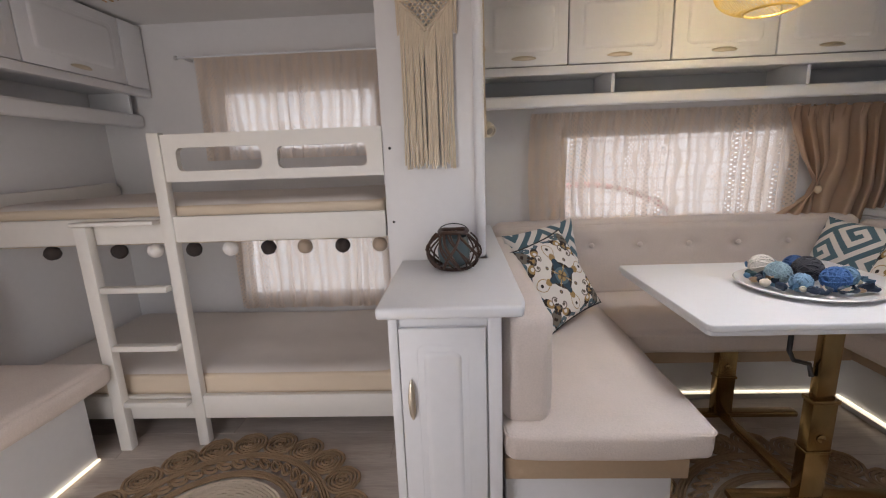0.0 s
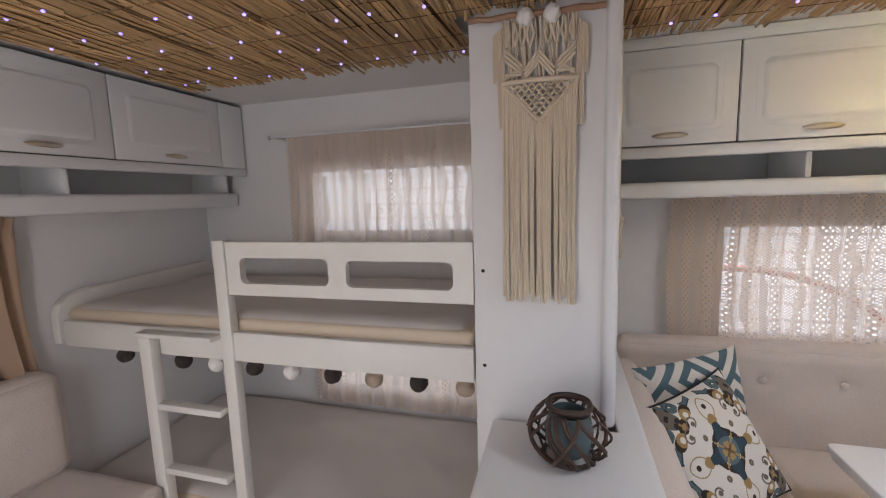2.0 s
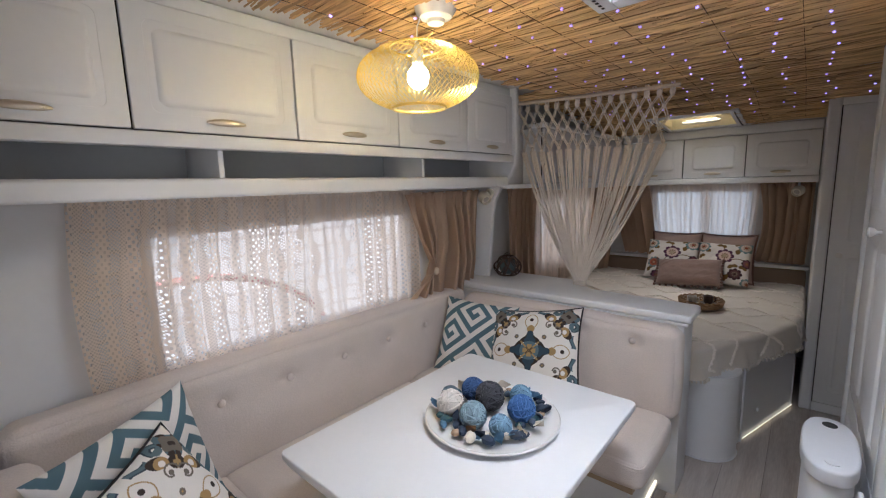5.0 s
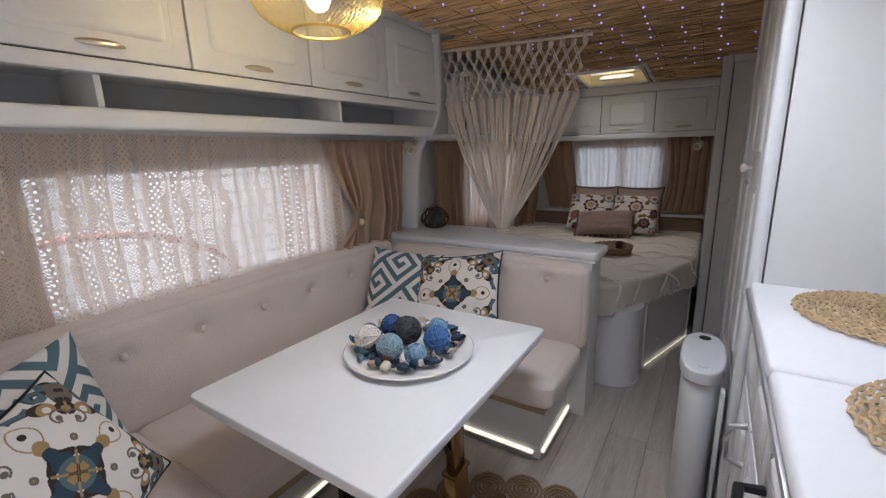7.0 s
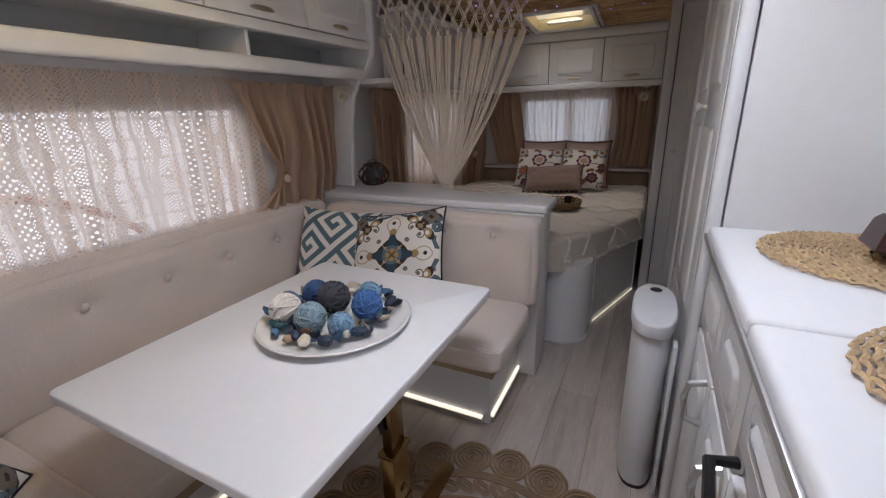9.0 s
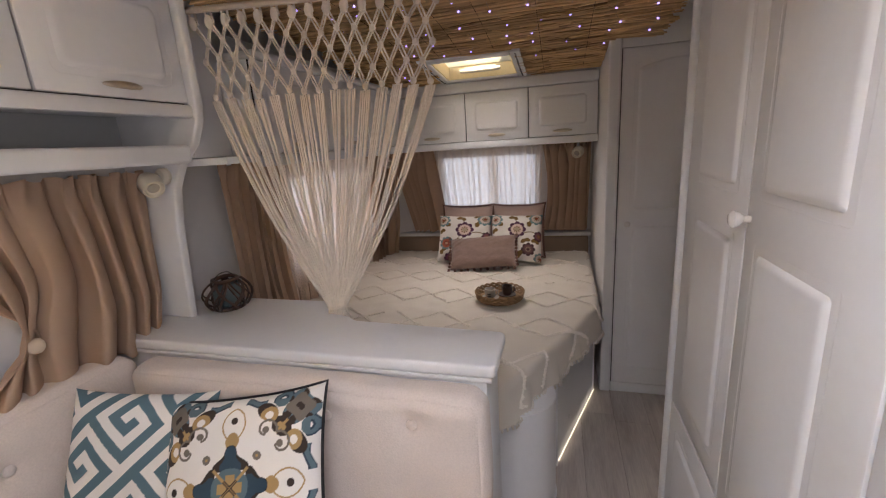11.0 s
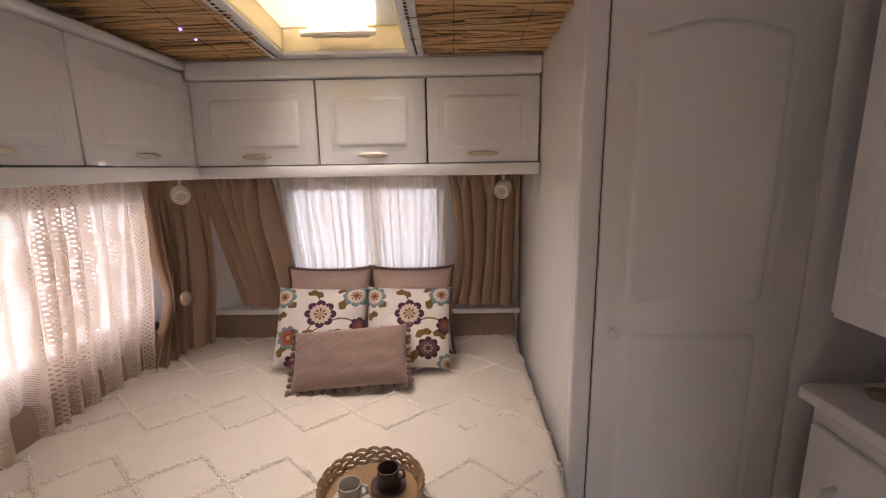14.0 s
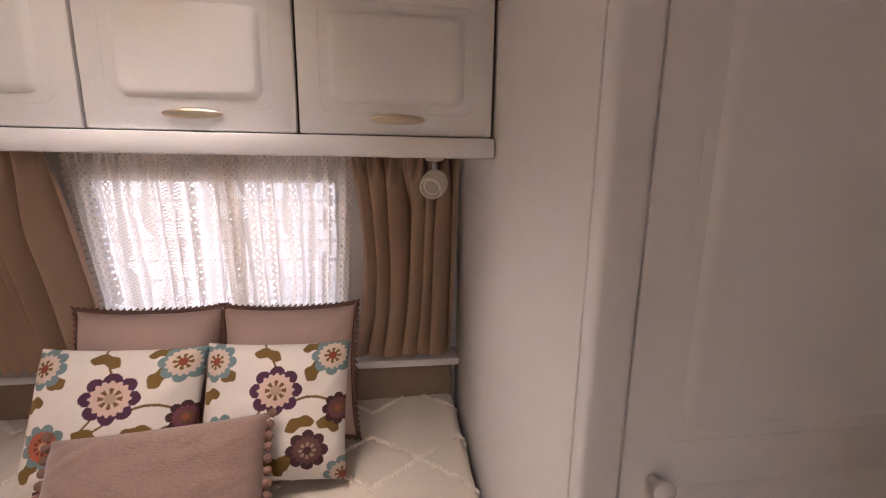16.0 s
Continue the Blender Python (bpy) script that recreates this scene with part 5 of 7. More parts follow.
part("ceiling_rose", lathe([(0.060, 0.0), (0.058, -0.012), (0.046, -0.030), (0.026, -0.036), (0.024, -0.046), (0.0, -0.048)], (1.485, 1.905, 1.985), 28), PLAST, lamp, "white ceiling rose")


def spot_lamp(base_at, aim, label, axis_out):
    """A small swivel spotlight: wall boss, arm, round head with a recessed lens."""
    t = thing("spot_lamp", base_at, label, "spotlight", "reading spots")
    b, o = Vector(base_at), Vector(axis_out)
    part("wall_boss", moved(lathe([(0.030, 0), (0.030, 0.012), (0.022, 0.022), (0.0, 0.024)], (0, 0, 0), 18), Matrix.Translation(b) @ o.to_track_quat("Z", "Y").to_matrix().to_4x4()), PLASTC, t)
    h = b + o * 0.062 + Vector((0, 0, -0.022))
    part("arm", tube([b + o * 0.015, h], 0.008, 8), ALU, t)
    d = (Vector(aim) - h).normalized()
    m = Matrix.Translation(h) @ d.to_track_quat("Z", "Y").to_matrix().to_4x4()
    part("head", moved(lathe([(0.009, -0.039), (0.027, -0.033), (0.037, -0.012), (0.038, 0.012), (0.033, 0.034), (0.028, 0.035), (0.024, 0.026), (0.0, 0.024)], (0, 0, 0), 20), m), PLASTC, t, "cream round lamp head")
    part("lens", moved(lathe([(0.020, 0.0245), (0.018, 0.027), (0.0, 0.028)], (0, 0, 0), 16), m), CERAMG, t)


spot_lamp((0.415, 2.55, 1.405), (0.9, 1.9, 0.9), "cream swivel reading spotlight on the partition", (1, 0, 0))
spot_lamp((2.748, 2.595, 1.428), (2.3, 1.7, 0.75), "cream swivel reading spotlight on the end panel", (-1, 0, 0))

# ---- dinette curtains ----
curtain("lace_curtain", "y", 2.735, lambda v: 0.735 - 0.02 * math.sin(3 * v), ROUND(2.22), 1.466, 0.815, 15, 0.019, LACE, "beige lace curtain over the dinette window", "lace curtains", 1.3, 220, 40, 9, 0.006, 0.006)


def tied(full_a, full_b, tie, tie_w, low_a, low_b, vt):
    """Edges of a curtain gathered to a tie at height fraction vt."""
    def edge(full, side, low):
        def f(v):
            if v < vt:
                k = (v / vt) ** 1.8
                return full + (tie + side * tie_w - full) * k
            k = smooth01((v - vt) / (1 - vt)) ** 0.7
            return tie + side * tie_w + (low - tie - side * tie_w) * k
        return f
    s = 1 if full_b > full_a else -1
    return edge(full_a, -s, low_a), edge(full_b, s, low_b)


def half_tied(outer, full_in, tie_in, low_in, vt):
    """A curtain whose inner edge is drawn back to a tie while its outer edge hangs."""
    def f(v):
        if v < vt:
            return full_in + (tie_in - full_in) * (v / vt) ** 1.3
        return tie_in + (low_in - tie_in) * min(1, (v - vt) / (1 - vt)) ** 0.9

    def eased(v):
        return sum(f(min(1.0, max(0.0, v + k * 0.018))) for k in range(-3, 4)) / 7
    return outer, eased


o, i = half_tied(lambda v: 2.738 - 0.05 * smooth01(v), 2.10, 2.275, 2.06, 0.72)
c = curtain("tan_curtain", "y", 2.69, i, o, 1.448, 0.835, 8, 0.023, TANCLOTH, "tan cotton curtain tied back beside the dinette window", "tan curtains", 1.4, 150, 48, 12, 0.008, 0.0, 0.5, None, (0.12, 0.72))
part("tie_rosette", ball((2.285, 2.655, 1.0), 0.022, (1, 0.5, 1), 14, 0.15), TIECLOTH, c)

# ---- rear bench ----
seat_pad("seat_cushion", (-1.765, 0.72, 0.345, -1.185, 1.865, 0.440), "beige linen seat cushion of the rear bench", "cushion", "rear bench cushions", [(-1.46, 1.55, 0.44), (-1.46, 1.15, 0.44)], 0.035, 0.014)
seat_pad("back_cushion", (-1.768, 0.72, 0.442, -1.64, 1.86, 0.862), "beige linen backrest of the rear bench", "cushion", "rear bench cushions", [(-1.64, 1.62, 0.70), (-1.64, 1.22, 0.70)], 0.05, 0.016)
rb = thing("rear_bench_base", (-1.5, 1.3, 0), "white rear bench base", "bench base")
part("bench_front", box(-1.765, 0.74, 0.0, -1.275, 1.80, 0.343, 0.004), WHITE, rb)
led2 = thing("led_strip", (-1.27, 1.3, 0.02), "warm white light strip along the rear bench", "light strip")
part("strip", box(-1.274, 0.76, 0.008, -1.266, 1.80, 0.018), LED, led2, "", False)
c = curtain("tan_curtain", "x", -1.735, lambda v: 1.20, lambda v: 1.835 - 0.02 * math.sin(3 * v), 1.474, 0.868, 7, -0.018, TANCLOTH, "tan cotton curtain above the rear bench", "tan curtains", 1.4, 140, 30, 14, 0.005)

# ---- tall wardrobe unit and kitchen ----
tall = thing("tall_wardrobe", (2.5, 0.5, 0), "white tall wardrobe with moulded double doors and round knob", "wardrobe")
part("wardrobe_body", box(1.966, YN + 0.002, 0.0, 3.045, 0.842, 2.036, 0.004), WALLW, tall)
part("corner_trim", prism([(1.958, 0.846), (1.958, 0.880), (1.995, 0.880), (1.995, 0.846)], 0.0, 2.036, 0.015, 4), WHITE, tall)
part("corner_trim", prism([(3.022, 0.846), (3.022, 0.880), (3.055, 0.880), (3.055, 0.846)], 0.0, 2.036, 0.015, 4), WHITE, tall)
part("wardrobe_stile", box(1.997, 0.843, 0.0, 2.125, 0.866, 2.036, 0.003), WHITE, tall)
d1 = panel_door(at_door(FACE_PY, 2.562, 0.868, 0.572), 0.433, 1.44, tall, WHITE, fields=[(0.05, 0.06, 0.332, 0.668), (0.05, 0.755, 0.332, 1.37)], corner=0.009)
d2 = panel_door(at_door(FACE_PY, 3.005, 0.868, 0.572), 0.438, 1.44, tall, WHITE, fields=[(0.10, 0.06, 0.385, 0.668), (0.10, 0.755, 0.385, 1.37)], corner=0.009)
panel_door(at_door(FACE_PY, 3.005, 0.868, 0.055), 0.876, 0.508, tall, WHITE, 0.07, "lower_flap")
# same black sheet here, shade painted behind the wardrobe doors
part("shadow_gap", box(2.13, 0.8425, 0.05, 3.006, 0.8445, 2.02), DARK, tall, "dark sheet painting the shade round the doors", False)
part("knob", moved(lathe([(0.008, 0), (0.007, 0.012), (0.016, 0.022), (0.019, 0.032), (0.012, 0.038), (0.0, 0.039)], (0, 0, 0), 20), Matrix.Translation((2.545, 0.869, 1.285)) @ Matrix.Rotation(radians(-90), 4, "X")), CERAM, d2, "white round knob")

kit = thing("kitchen_unit", (1.35, 0.48, 0), "white kitchen unit with moulded fronts and metal handles", "kitchen unit")
part("kitchen_body", prism([(0.93, YN + 0.002), (1.962, YN + 0.002), (1.962, 0.835), (1.05, 0.835), (0.95, 0.81), (0.93, 0.77)], 0.08, 0.955, 0.004), WHITE, kit)
part("kitchen_plinth", prism([(0.96, YN + 0.002), (1.96, YN + 0.002), (1.96, 0.79), (1.05, 0.79), (0.96, 0.75)], 0.0, 0.079), DARK, kit, "dark recessed plinth", False)
for a, b in ((1.955, 1.66), (1.655, 1.40)):
    d = panel_door(at_door(FACE_PY, a, 0.855, 0.12), a - b, 0.60, kit, WHITE, 0.045)
    part("handle", tube([(b + 0.03, 0.857, 0.60), (b + 0.03, 0.89, 0.61), (b + 0.03, 0.897, 0.66), (b + 0.03, 0.89, 0.70), (b + 0.03, 0.857, 0.71)], 0.008, 8), ALU, d, "silver bow handle")
    panel_door(at_door(FACE_PY, a, 0.855, 0.735), a - b, 0.205, kit, WHITE, 0.04, "drawer_front")
oven = panel_door(at_door(FACE_PY, 1.395, 0.855, 0.12), 0.33, 0.62, kit, WHITE, 0.05, "oven_door")
part("oven_handle", tube([(1.36, 0.857, 0.79), (1.35, 0.895, 0.79), (1.23, 0.905, 0.785), (1.11, 0.895, 0.78), (1.10, 0.857, 0.78)], 0.009, 8), BLACK, kit, "black oven handle")
panel_door(at_door(FACE_PY, 1.395, 0.855, 0.80), 0.33, 0.14, kit, WHITE, 0.035, "drawer_front")

wt = thing("worktop", (1.35, 0.5, 0.957), "white glossy kitchen worktop with two joints", "worktop")
part("worktop_slab", prism([(1.409, YN + 0.002), (1.960, YN + 0.002), (1.960, 0.872), (1.409, 0.872)], 0.958, 1.000, 0.010, 3), WHITE, wt)
part("hob_lid", prism([(1.068, YN + 0.03), (1.403, YN + 0.03), (1.403, 0.872), (1.068, 0.872)], 0.958, 1.001, 0.012, 3), WHITE, wt)
part("end_slab", prism([(0.895, YN + 0.002), (1.062, YN + 0.002), (1.062, 0.868), (1.02, 0.868), (0.945, 0.85), (0.905, 0.81), (0.895, 0.76)], 0.958, 1.000, 0.012, 3), WHITE, wt)
part("edge_strip", prism([(1.062, 0.873), (1.96, 0.873), (1.96, 0.879), (1.062, 0.879)], 0.966, 0.980, 0.002), ALU, wt, "thin metal edge strip")


def placemat(c, r, seed):
    """A round mat of coiled, plaited seagrass."""
    rr = random.Random(seed)
    b = bmesh.new()
    turns = int(r / 0.0105)
    for k in range(turns):
        rad = 0.006 + 0.0105 * k
        n = max(5, int(2 * math.pi * rad / 0.017))
        for j in range(n):
            a = 2 * math.pi * (j + 0.5 * (k % 2)) / n
            p = Vector((c[0] + rad * math.cos(a), c[1] + rad * math.sin(a), c[2] + 0.005))
            d = Vector((-math.sin(a), math.cos(a), 0)) * 0.010 + Vector((math.cos(a), math.sin(a), 0)) * 0.004 * (1 if (j + k) % 2 else -1)
            tube([p - d - Vector((0, 0, 0.001)), p + Vector((0, 0, 0.0025 + rr.uniform(0, 0.002))), p + d - Vector((0, 0, 0.001))], 0.0042, 4, bm=b, taper=lambda f: 0.6 + 0.8 * (0.5 - abs(f - 0.5)))
    whole("placemat", b, SEAGR, "round woven seagrass placemat on the worktop", "placemat", "placemats")


placemat((1.765, 0.625, 1.001), 0.185, 5)
placemat((1.285, 0.615, 1.002), 0.180, 6)
cand = thing("candle_lantern", (1.74, 0.60, 1.008), "dark glass candle holder with cream candle on a wire stand", "candle")
part("glass_body", lathe([(0.055, 0.014), (0.075, 0.03), (0.062, 0.075), (0.052, 0.085)], (1.735, 0.585, 1.010), 6), material("dark_red_glass", (0.05, 0.02, 0.02), 0.15, var=0.2, bump=0), cand)
part("candle", lathe([(0.046, 0.0), (0.048, 0.03), (0.040, 0.036), (0.0, 0.036)], (1.735, 0.585, 1.096), 20), material("cream_wax", (0.66, 0.55, 0.42), 0.5, var=0.05), cand)
part("wire_stand", join(*[tube([(1.735 + 0.06 * math.cos(a), 0.585 + 0.06 * math.sin(a), 1.026), (1.735 + 0.068 * math.cos(a), 0.585 + 0.068 * math.sin(a), 1.010)], 0.003, 5) for a in (0.5, 2.6, 4.7)]), BLACK, cand)

# slim waste bin beside the wardrobe
wb = thing("waste_bin", (2.2, 0.95, 0), "slim white plastic waste bin with oval lid", "waste bin")


def oval(cx, cy, a, b, n=28, p=2.6):
    out = []
    for k in range(n):
        t = 2 * math.pi * k / n
        c, s = math.cos(t), math.sin(t)
        out.append((cx + a * math.copysign(abs(c) ** (2 / p), c), cy + b * math.copysign(abs(s) ** (2 / p), s)))
    return out


part("bin_body", prism(oval(2.215, 0.958, 0.165, 0.062), 0.015, 0.605, 0.008), PLAST, wb)
part("bin_lid", prism(oval(2.215, 0.958, 0.178, 0.070), 0.607, 0.655, 0.016, 4), PLAST, wb)
part("bin_back_rail", box(2.03, 0.887, 0.02, 2.08, 0.900, 0.60, 0.005), PLAST, wb)
part("bin_foot", prism(oval(2.215, 0.958, 0.160, 0.058), 0.0, 0.014), BLACK, wb, "black rubber foot")
part("lid_opening", lathe([(0.020, 0), (0.020, 0.002), (0.0, 0.002)], (2.335, 0.955, 0.6545), 20), DARK, wb, "round dark lid opening")
part("lid_button", lathe([(0.018, 0), (0.018, 0.003), (0.0, 0.004)], (2.09, 0.955, 0.6545), 20), PLAST, wb)


# ---- washroom side and end closet ----
closet = thing("end_closet", (4.4, 0.55, 0), "white end closet with an arched panel door", "closet", kind="structure")
part("closet_side", box(3.945, 0.985, 0.0, XR - 0.001, 1.015, 1.945, 0.004), WALLW, closet)
part("closet_front", box(3.945, YN + 0.002, 0.0, 3.97, 0.984, 2.036), WALLW, closet)
part("front_corner", prism([(3.914, 0.957), (3.914, 1.016), (3.944, 1.016), (3.944, 0.957)], 0.0, 1.935, 0.010, 3), WHITE, closet)
part("door_head", box(3.926, 0.16, 1.875, 3.944, 0.956, 2.034, 0.003), WALLW, closet)
part("door_foot", box(3.926, 0.16, 0.0, 3.944, 0.956, 0.058, 0.003), WHITE, closet)
cd = panel_door(at_door(FACE_NX, 3.924, 0.952, 0.062), 0.560, 1.81, closet, WHITE, 0.075, fields=[(0.058, 0.08, 0.470, 0.95), (0.058, 1.0, 0.470, 1.742)], arch=0.028)
part("knob", moved(lathe([(0.007, 0), (0.006, 0.010), (0.014, 0.018), (0.016, 0.026), (0.009, 0.031), (0.0, 0.032)], (0, 0, 0), 18), Matrix.Translation((3.923, 0.905, 1.008)) @ Matrix.Rotation(radians(-90), 4, "Y")), CERAM, cd, "white round knob")
# near-black strip set into the joint to paint its shadow line
part("door_gap_shade", box(3.928, 0.9525, 0.06, 3.9445, 0.9565, 1.874), DARK, closet, "dark strip painting the shade beside the door", False)
part("frame_strip", box(3.926, 0.16, 0.059, 3.944, 0.388, 1.874, 0.003), WHITE, closet)

basin = thing("washbasin_cabinet", (3.5, 0.25, 0), "white washbasin cabinet with drawer and bow handle", "washbasin")
part("basin_body", box(3.06, YN + 0.002, 0.0, 3.82, 0.405, 0.855, 0.004), WHITE, basin)
part("basin_top", prism(round_rect(3.06, YN + 0.002, 3.840, 0.444, 0.02), 0.857, 0.890, 0.010, 3), PLAST, basin)
part("basin_hollow", prism(oval(3.42, 0.27, 0.22, 0.12), 0.886, 0.8915, 0.002), CERAMG, basin, "shallow grey basin")
d = panel_door(at_door(FACE_PY, 3.80, 0.425, 0.10), 0.40, 0.70, basin, WHITE, 0.05)
part("handle", tube([(3.70, 0.428, 0.58), (3.70, 0.455, 0.59), (3.70, 0.46, 0.64), (3.70, 0.455, 0.68), (3.70, 0.428, 0.69)], 0.007, 8), ALU, d, "silver bow handle")
part("soap_dish", lathe([(0.026, 0.0), (0.034, 0.012), (0.031, 0.014), (0.022, 0.004)], (3.76, 0.30, 0.8915), 20), CERAMG, basin)
part("tap", tube([(3.66, 0.16, 0.89), (3.66, 0.16, 0.99), (3.66, 0.18, 1.01), (3.66, 0.24, 1.00)], 0.011, 8), ALU, basin, "chrome tap")
mirror = thing("mirror_cabinet", (3.4, 0.3, 1.1), "white wall cabinet with framed door over the basin", "cabinet")
part("cabinet_body", box(3.06, YN + 0.002, 1.09, 3.790, 0.425, 2.034, 0.006), WHITE, mirror)
panel_door(at_door(FACE_PY, 3.775, 0.446, 1.11), 0.70, 0.88, mirror, WHITE, 0.05)

# ---- bed ----
bed = thing("bed", (3.8, 1.9, 0), "white bed base with rounded corner and low light strip", "bed")


def bed_edge(x):
    pts = [(2.80, 1.50), (2.90, 1.425), (3.27, 1.245), (3.67, 1.062), (3.93, 1.04), (4.9, 1.035)]
    for (a, b), (c, d) in zip(pts, pts[1:]):
        if x <= c:
            return b + (d - b) * (x - a) / (c - a)
    return pts[-1][1]


drum = [(3.10 + 0.165 * math.cos(radians(a)), 1.425 + 0.165 * math.sin(radians(a))) for a in range(170, 301, 10)]
part("base_panel", prism([(2.80, 2.70), (2.80, 1.62), (2.92, 1.58)] + drum + [(3.26, 1.262), (3.905, 1.058), (3.905, 2.70)], 0.0, 0.47), WHITE, bed)
part("base_front", prism([(3.907, 1.05), (4.86, 1.045), (4.86, 2.70), (3.907, 2.70)], 0.0, 0.47), WHITE, bed)
part("base_trim", tube([(2.925, 1.57, 0.006)] + [(x, y, 0.006) for x, y in drum] + [(3.26, 1.262, 0.006)], 0.006, 6), PLAST, bed)
part("corner_strip", tube([(3.258, 1.258, 0.0), (3.258, 1.258, 0.47)], 0.006, 8), PLAST, bed)
part("socket", ball((3.45, 1.198, 0.13), 0.012, (1, 0.5, 1), 10), PLAST, bed)
led3 = thing("led_strip", (3.6, 1.14, 0.02), "warm white light strip along the bed base", "light strip")
part("strip", tube([(3.275, 1.248, 0.015), (3.90, 1.050, 0.015)], 0.0022, 6), LED, led3)


def spread(u, v):
    x = 2.805 + (4.85 - 2.805) * u
    e = bed_edge(x)
    ytop = 2.705
    length = ytop - e
    s = v * (length + 0.135)
    if s <= length - 0.03:
        y, z = ytop - s, 0.616
    elif s <= length + 0.02:
        t = (s - length + 0.03) / 0.05 * math.pi / 2
        y, z = e + 0.03 - 0.032 * math.sin(t), 0.616 - 0.032 * (1 - math.cos(t))
    else:
        f = s - length - 0.02
        w = 0.010 * math.sin(x * 26) + 0.008 * math.sin(x * 61 + 1)
        y, z = e - 0.002 - w * f / 0.15 * 1.2 - 0.02 * f / 0.15, 0.584 - f + 0.010 * math.sin(x * 17) * f / 0.15
    yy = ytop - s
    z += 0.008 * noise.noise(Vector((x * 4.2, yy * 3.6, 0.3))) + 0.005 * noise.noise(Vector((x * 11, yy * 13, 5))) + 0.003 * abs(noise.noise(Vector((x * 9 + yy * 5, yy * 3, 8))))
    return (x, y, z)


sp = thing("bedspread", (3.8, 1.9, 0.6), "cream cotton bedspread with raised tufted diamonds", "bedspread")
part("bedspread_cloth", sheet(spread, 250, 210), SPREAD, sp)


def tufted_lines():
    """Rows of short cotton tufts along the diamonds."""
    rr = random.Random(23)
    verts, faces = [], []
    for sign in (1, -1):
        for k in range(-3, 4):
            yy = 0.92
            while yy < 2.69:
                yy += 0.0030
                f = ((2.515 - yy) / 0.268) % 1.0
                x = 3.785 + 0.36 * k + sign * 0.112 * (1 - abs(2 * f - 1)) + 0.022 * noise.noise(Vector((yy * 1.6, k * 3.1, 2)))
                if not 2.83 < x < 4.83 or noise.noise(Vector((x * 4.0, yy * 4.0, 4 + sign))) < -0.48:
                    continue
                e = bed_edge(x)
                s = 2.705 - yy
                if s > 2.705 - e + 0.11:
                    continue
                for _ in range(2):
                    jx, jy = rr.uniform(-0.0055, 0.0055), rr.uniform(-0.004, 0.004)
                    wx = 0.010 * noise.noise(Vector((x * 3, yy * 3, 1)))
                    u = min(1, max(0, (x + jx - wx - 2.805) / 2.045))
                    v = min(1, max(0, (s + jy) / (2.705 - e + 0.135)))
                    p = Vector(spread(u, v))
                    out = Vector((0, -1, 0.2)) if s > 2.705 - e else Vector((rr.uniform(-0.5, 0.5), rr.uniform(-0.5, 0.5), 1))
                    r, hgt = rr.uniform(0.0036, 0.0060), rr.uniform(0.004, 0.009)
                    b = len(verts)
                    tip = p + out.normalized() * hgt
                    side = out.orthogonal().normalized()
                    fwd = out.normalized().cross(side)
                    for a in (0, 1.571, 3.142, 4.712):
                        verts.append(p - out.normalized() * 0.003 + r * (math.cos(a) * side + math.sin(a) * fwd))
                    for a in (0, 1.571, 3.142, 4.712):
                        verts.append(tip + 0.55 * r * (math.cos(a) * side + math.sin(a) * fwd))
                    for j in range(4):
                        faces.append((b + j, b + (j + 1) % 4, b + 4 + (j + 1) % 4, b + 4 + j))
                    faces.append((b + 4, b + 5, b + 6, b + 7))
    me = bpy.data.meshes.new("tufting")
    me.from_pydata(verts, [], faces)
    me.materials.append(TUFT)
    ob = new("tufting", me)
    ob.parent = sp
    ob.matrix_parent_inverse = world_of(sp).inverted()
    return tagged(ob, "pale raised cotton tufts in diamonds", kind="stuff")


tufted_lines()
hem = bmesh.new()
rnd = random.Random(8)
for k in range(150):
    u = k / 149
    p = Vector(spread(u, 1.0))
    tube([p + Vector((0, 0, 0.006)), p + Vector((rnd.uniform(-0.006, 0.006), -0.005, -0.008)), p + Vector((rnd.uniform(-0.006, 0.006), -0.002, -0.012))], 0.0042, 4, bm=hem)
part("tufted_hem", hem, SPREAD, sp, "short tufted hem fringe")["kind"] = "stuff"
mt = thing("bed_mattress", (3.8, 1.9, 0.47), "thick mattress under the bedspread", "mattress")
part("mattress_core", prism([(2.82, 2.70), (2.82, 1.53), (2.91, 1.46), (3.28, 1.28), (3.68, 1.10), (4.85, 1.075), (4.85, 2.70)], 0.472, 0.594, 0.02), MATTE, mt)

hb = thing("headboard", (4.85, 1.9, 0.6), "taupe upholstered headboard strip below the window sill", "headboard")
part("front_pad", cushion(4.835, 1.04, 0.55, 4.895, 2.70, 0.742, 0.02, 0.006, (), 14), HEADB, hb)
part("side_pad", cushion(2.99, 2.712, 0.55, 4.83, 2.775, 0.735, 0.02, 0.006, (), 14), HEADB, hb)
part("sill", box(4.80, 1.018, 0.745, 4.898, 2.776, 0.772, 0.006), WHITE, hb, "white window sill")
part("front_corner_board", prism([(4.898, 2.45), (4.898, 2.776), (4.62, 2.776)], 0.773, 1.432), WALLW, hb)

# ---- cupboards round the bed ----
for a, b in ((2.335, 1.857), (1.857, 1.443), (1.443, 1.020)):
    overhead_unit("wall_cupboard", FACE_NX, (4.425, a, 1.482), a - b, 0.312, 0.465, "white moulded wall cupboard over the bed head", "cupboards round the bed")
rail = thing("cupboard_rail", (4.5, 1.7, 1.435), "white rail and coving round the bed cupboards", "trim", kind="structure")
part("front_rail", box(4.405, 1.018, 1.436, 4.445, 2.33, 1.480, 0.005), WHITE, rail)
part("front_soffit", box(4.446, 1.018, 1.455, 4.898, 2.33, 1.479), WHITE, rail)
part("side_rail", box(2.940, 2.315, 1.436, 4.445, 2.355, 1.480, 0.005), WHITE, rail)
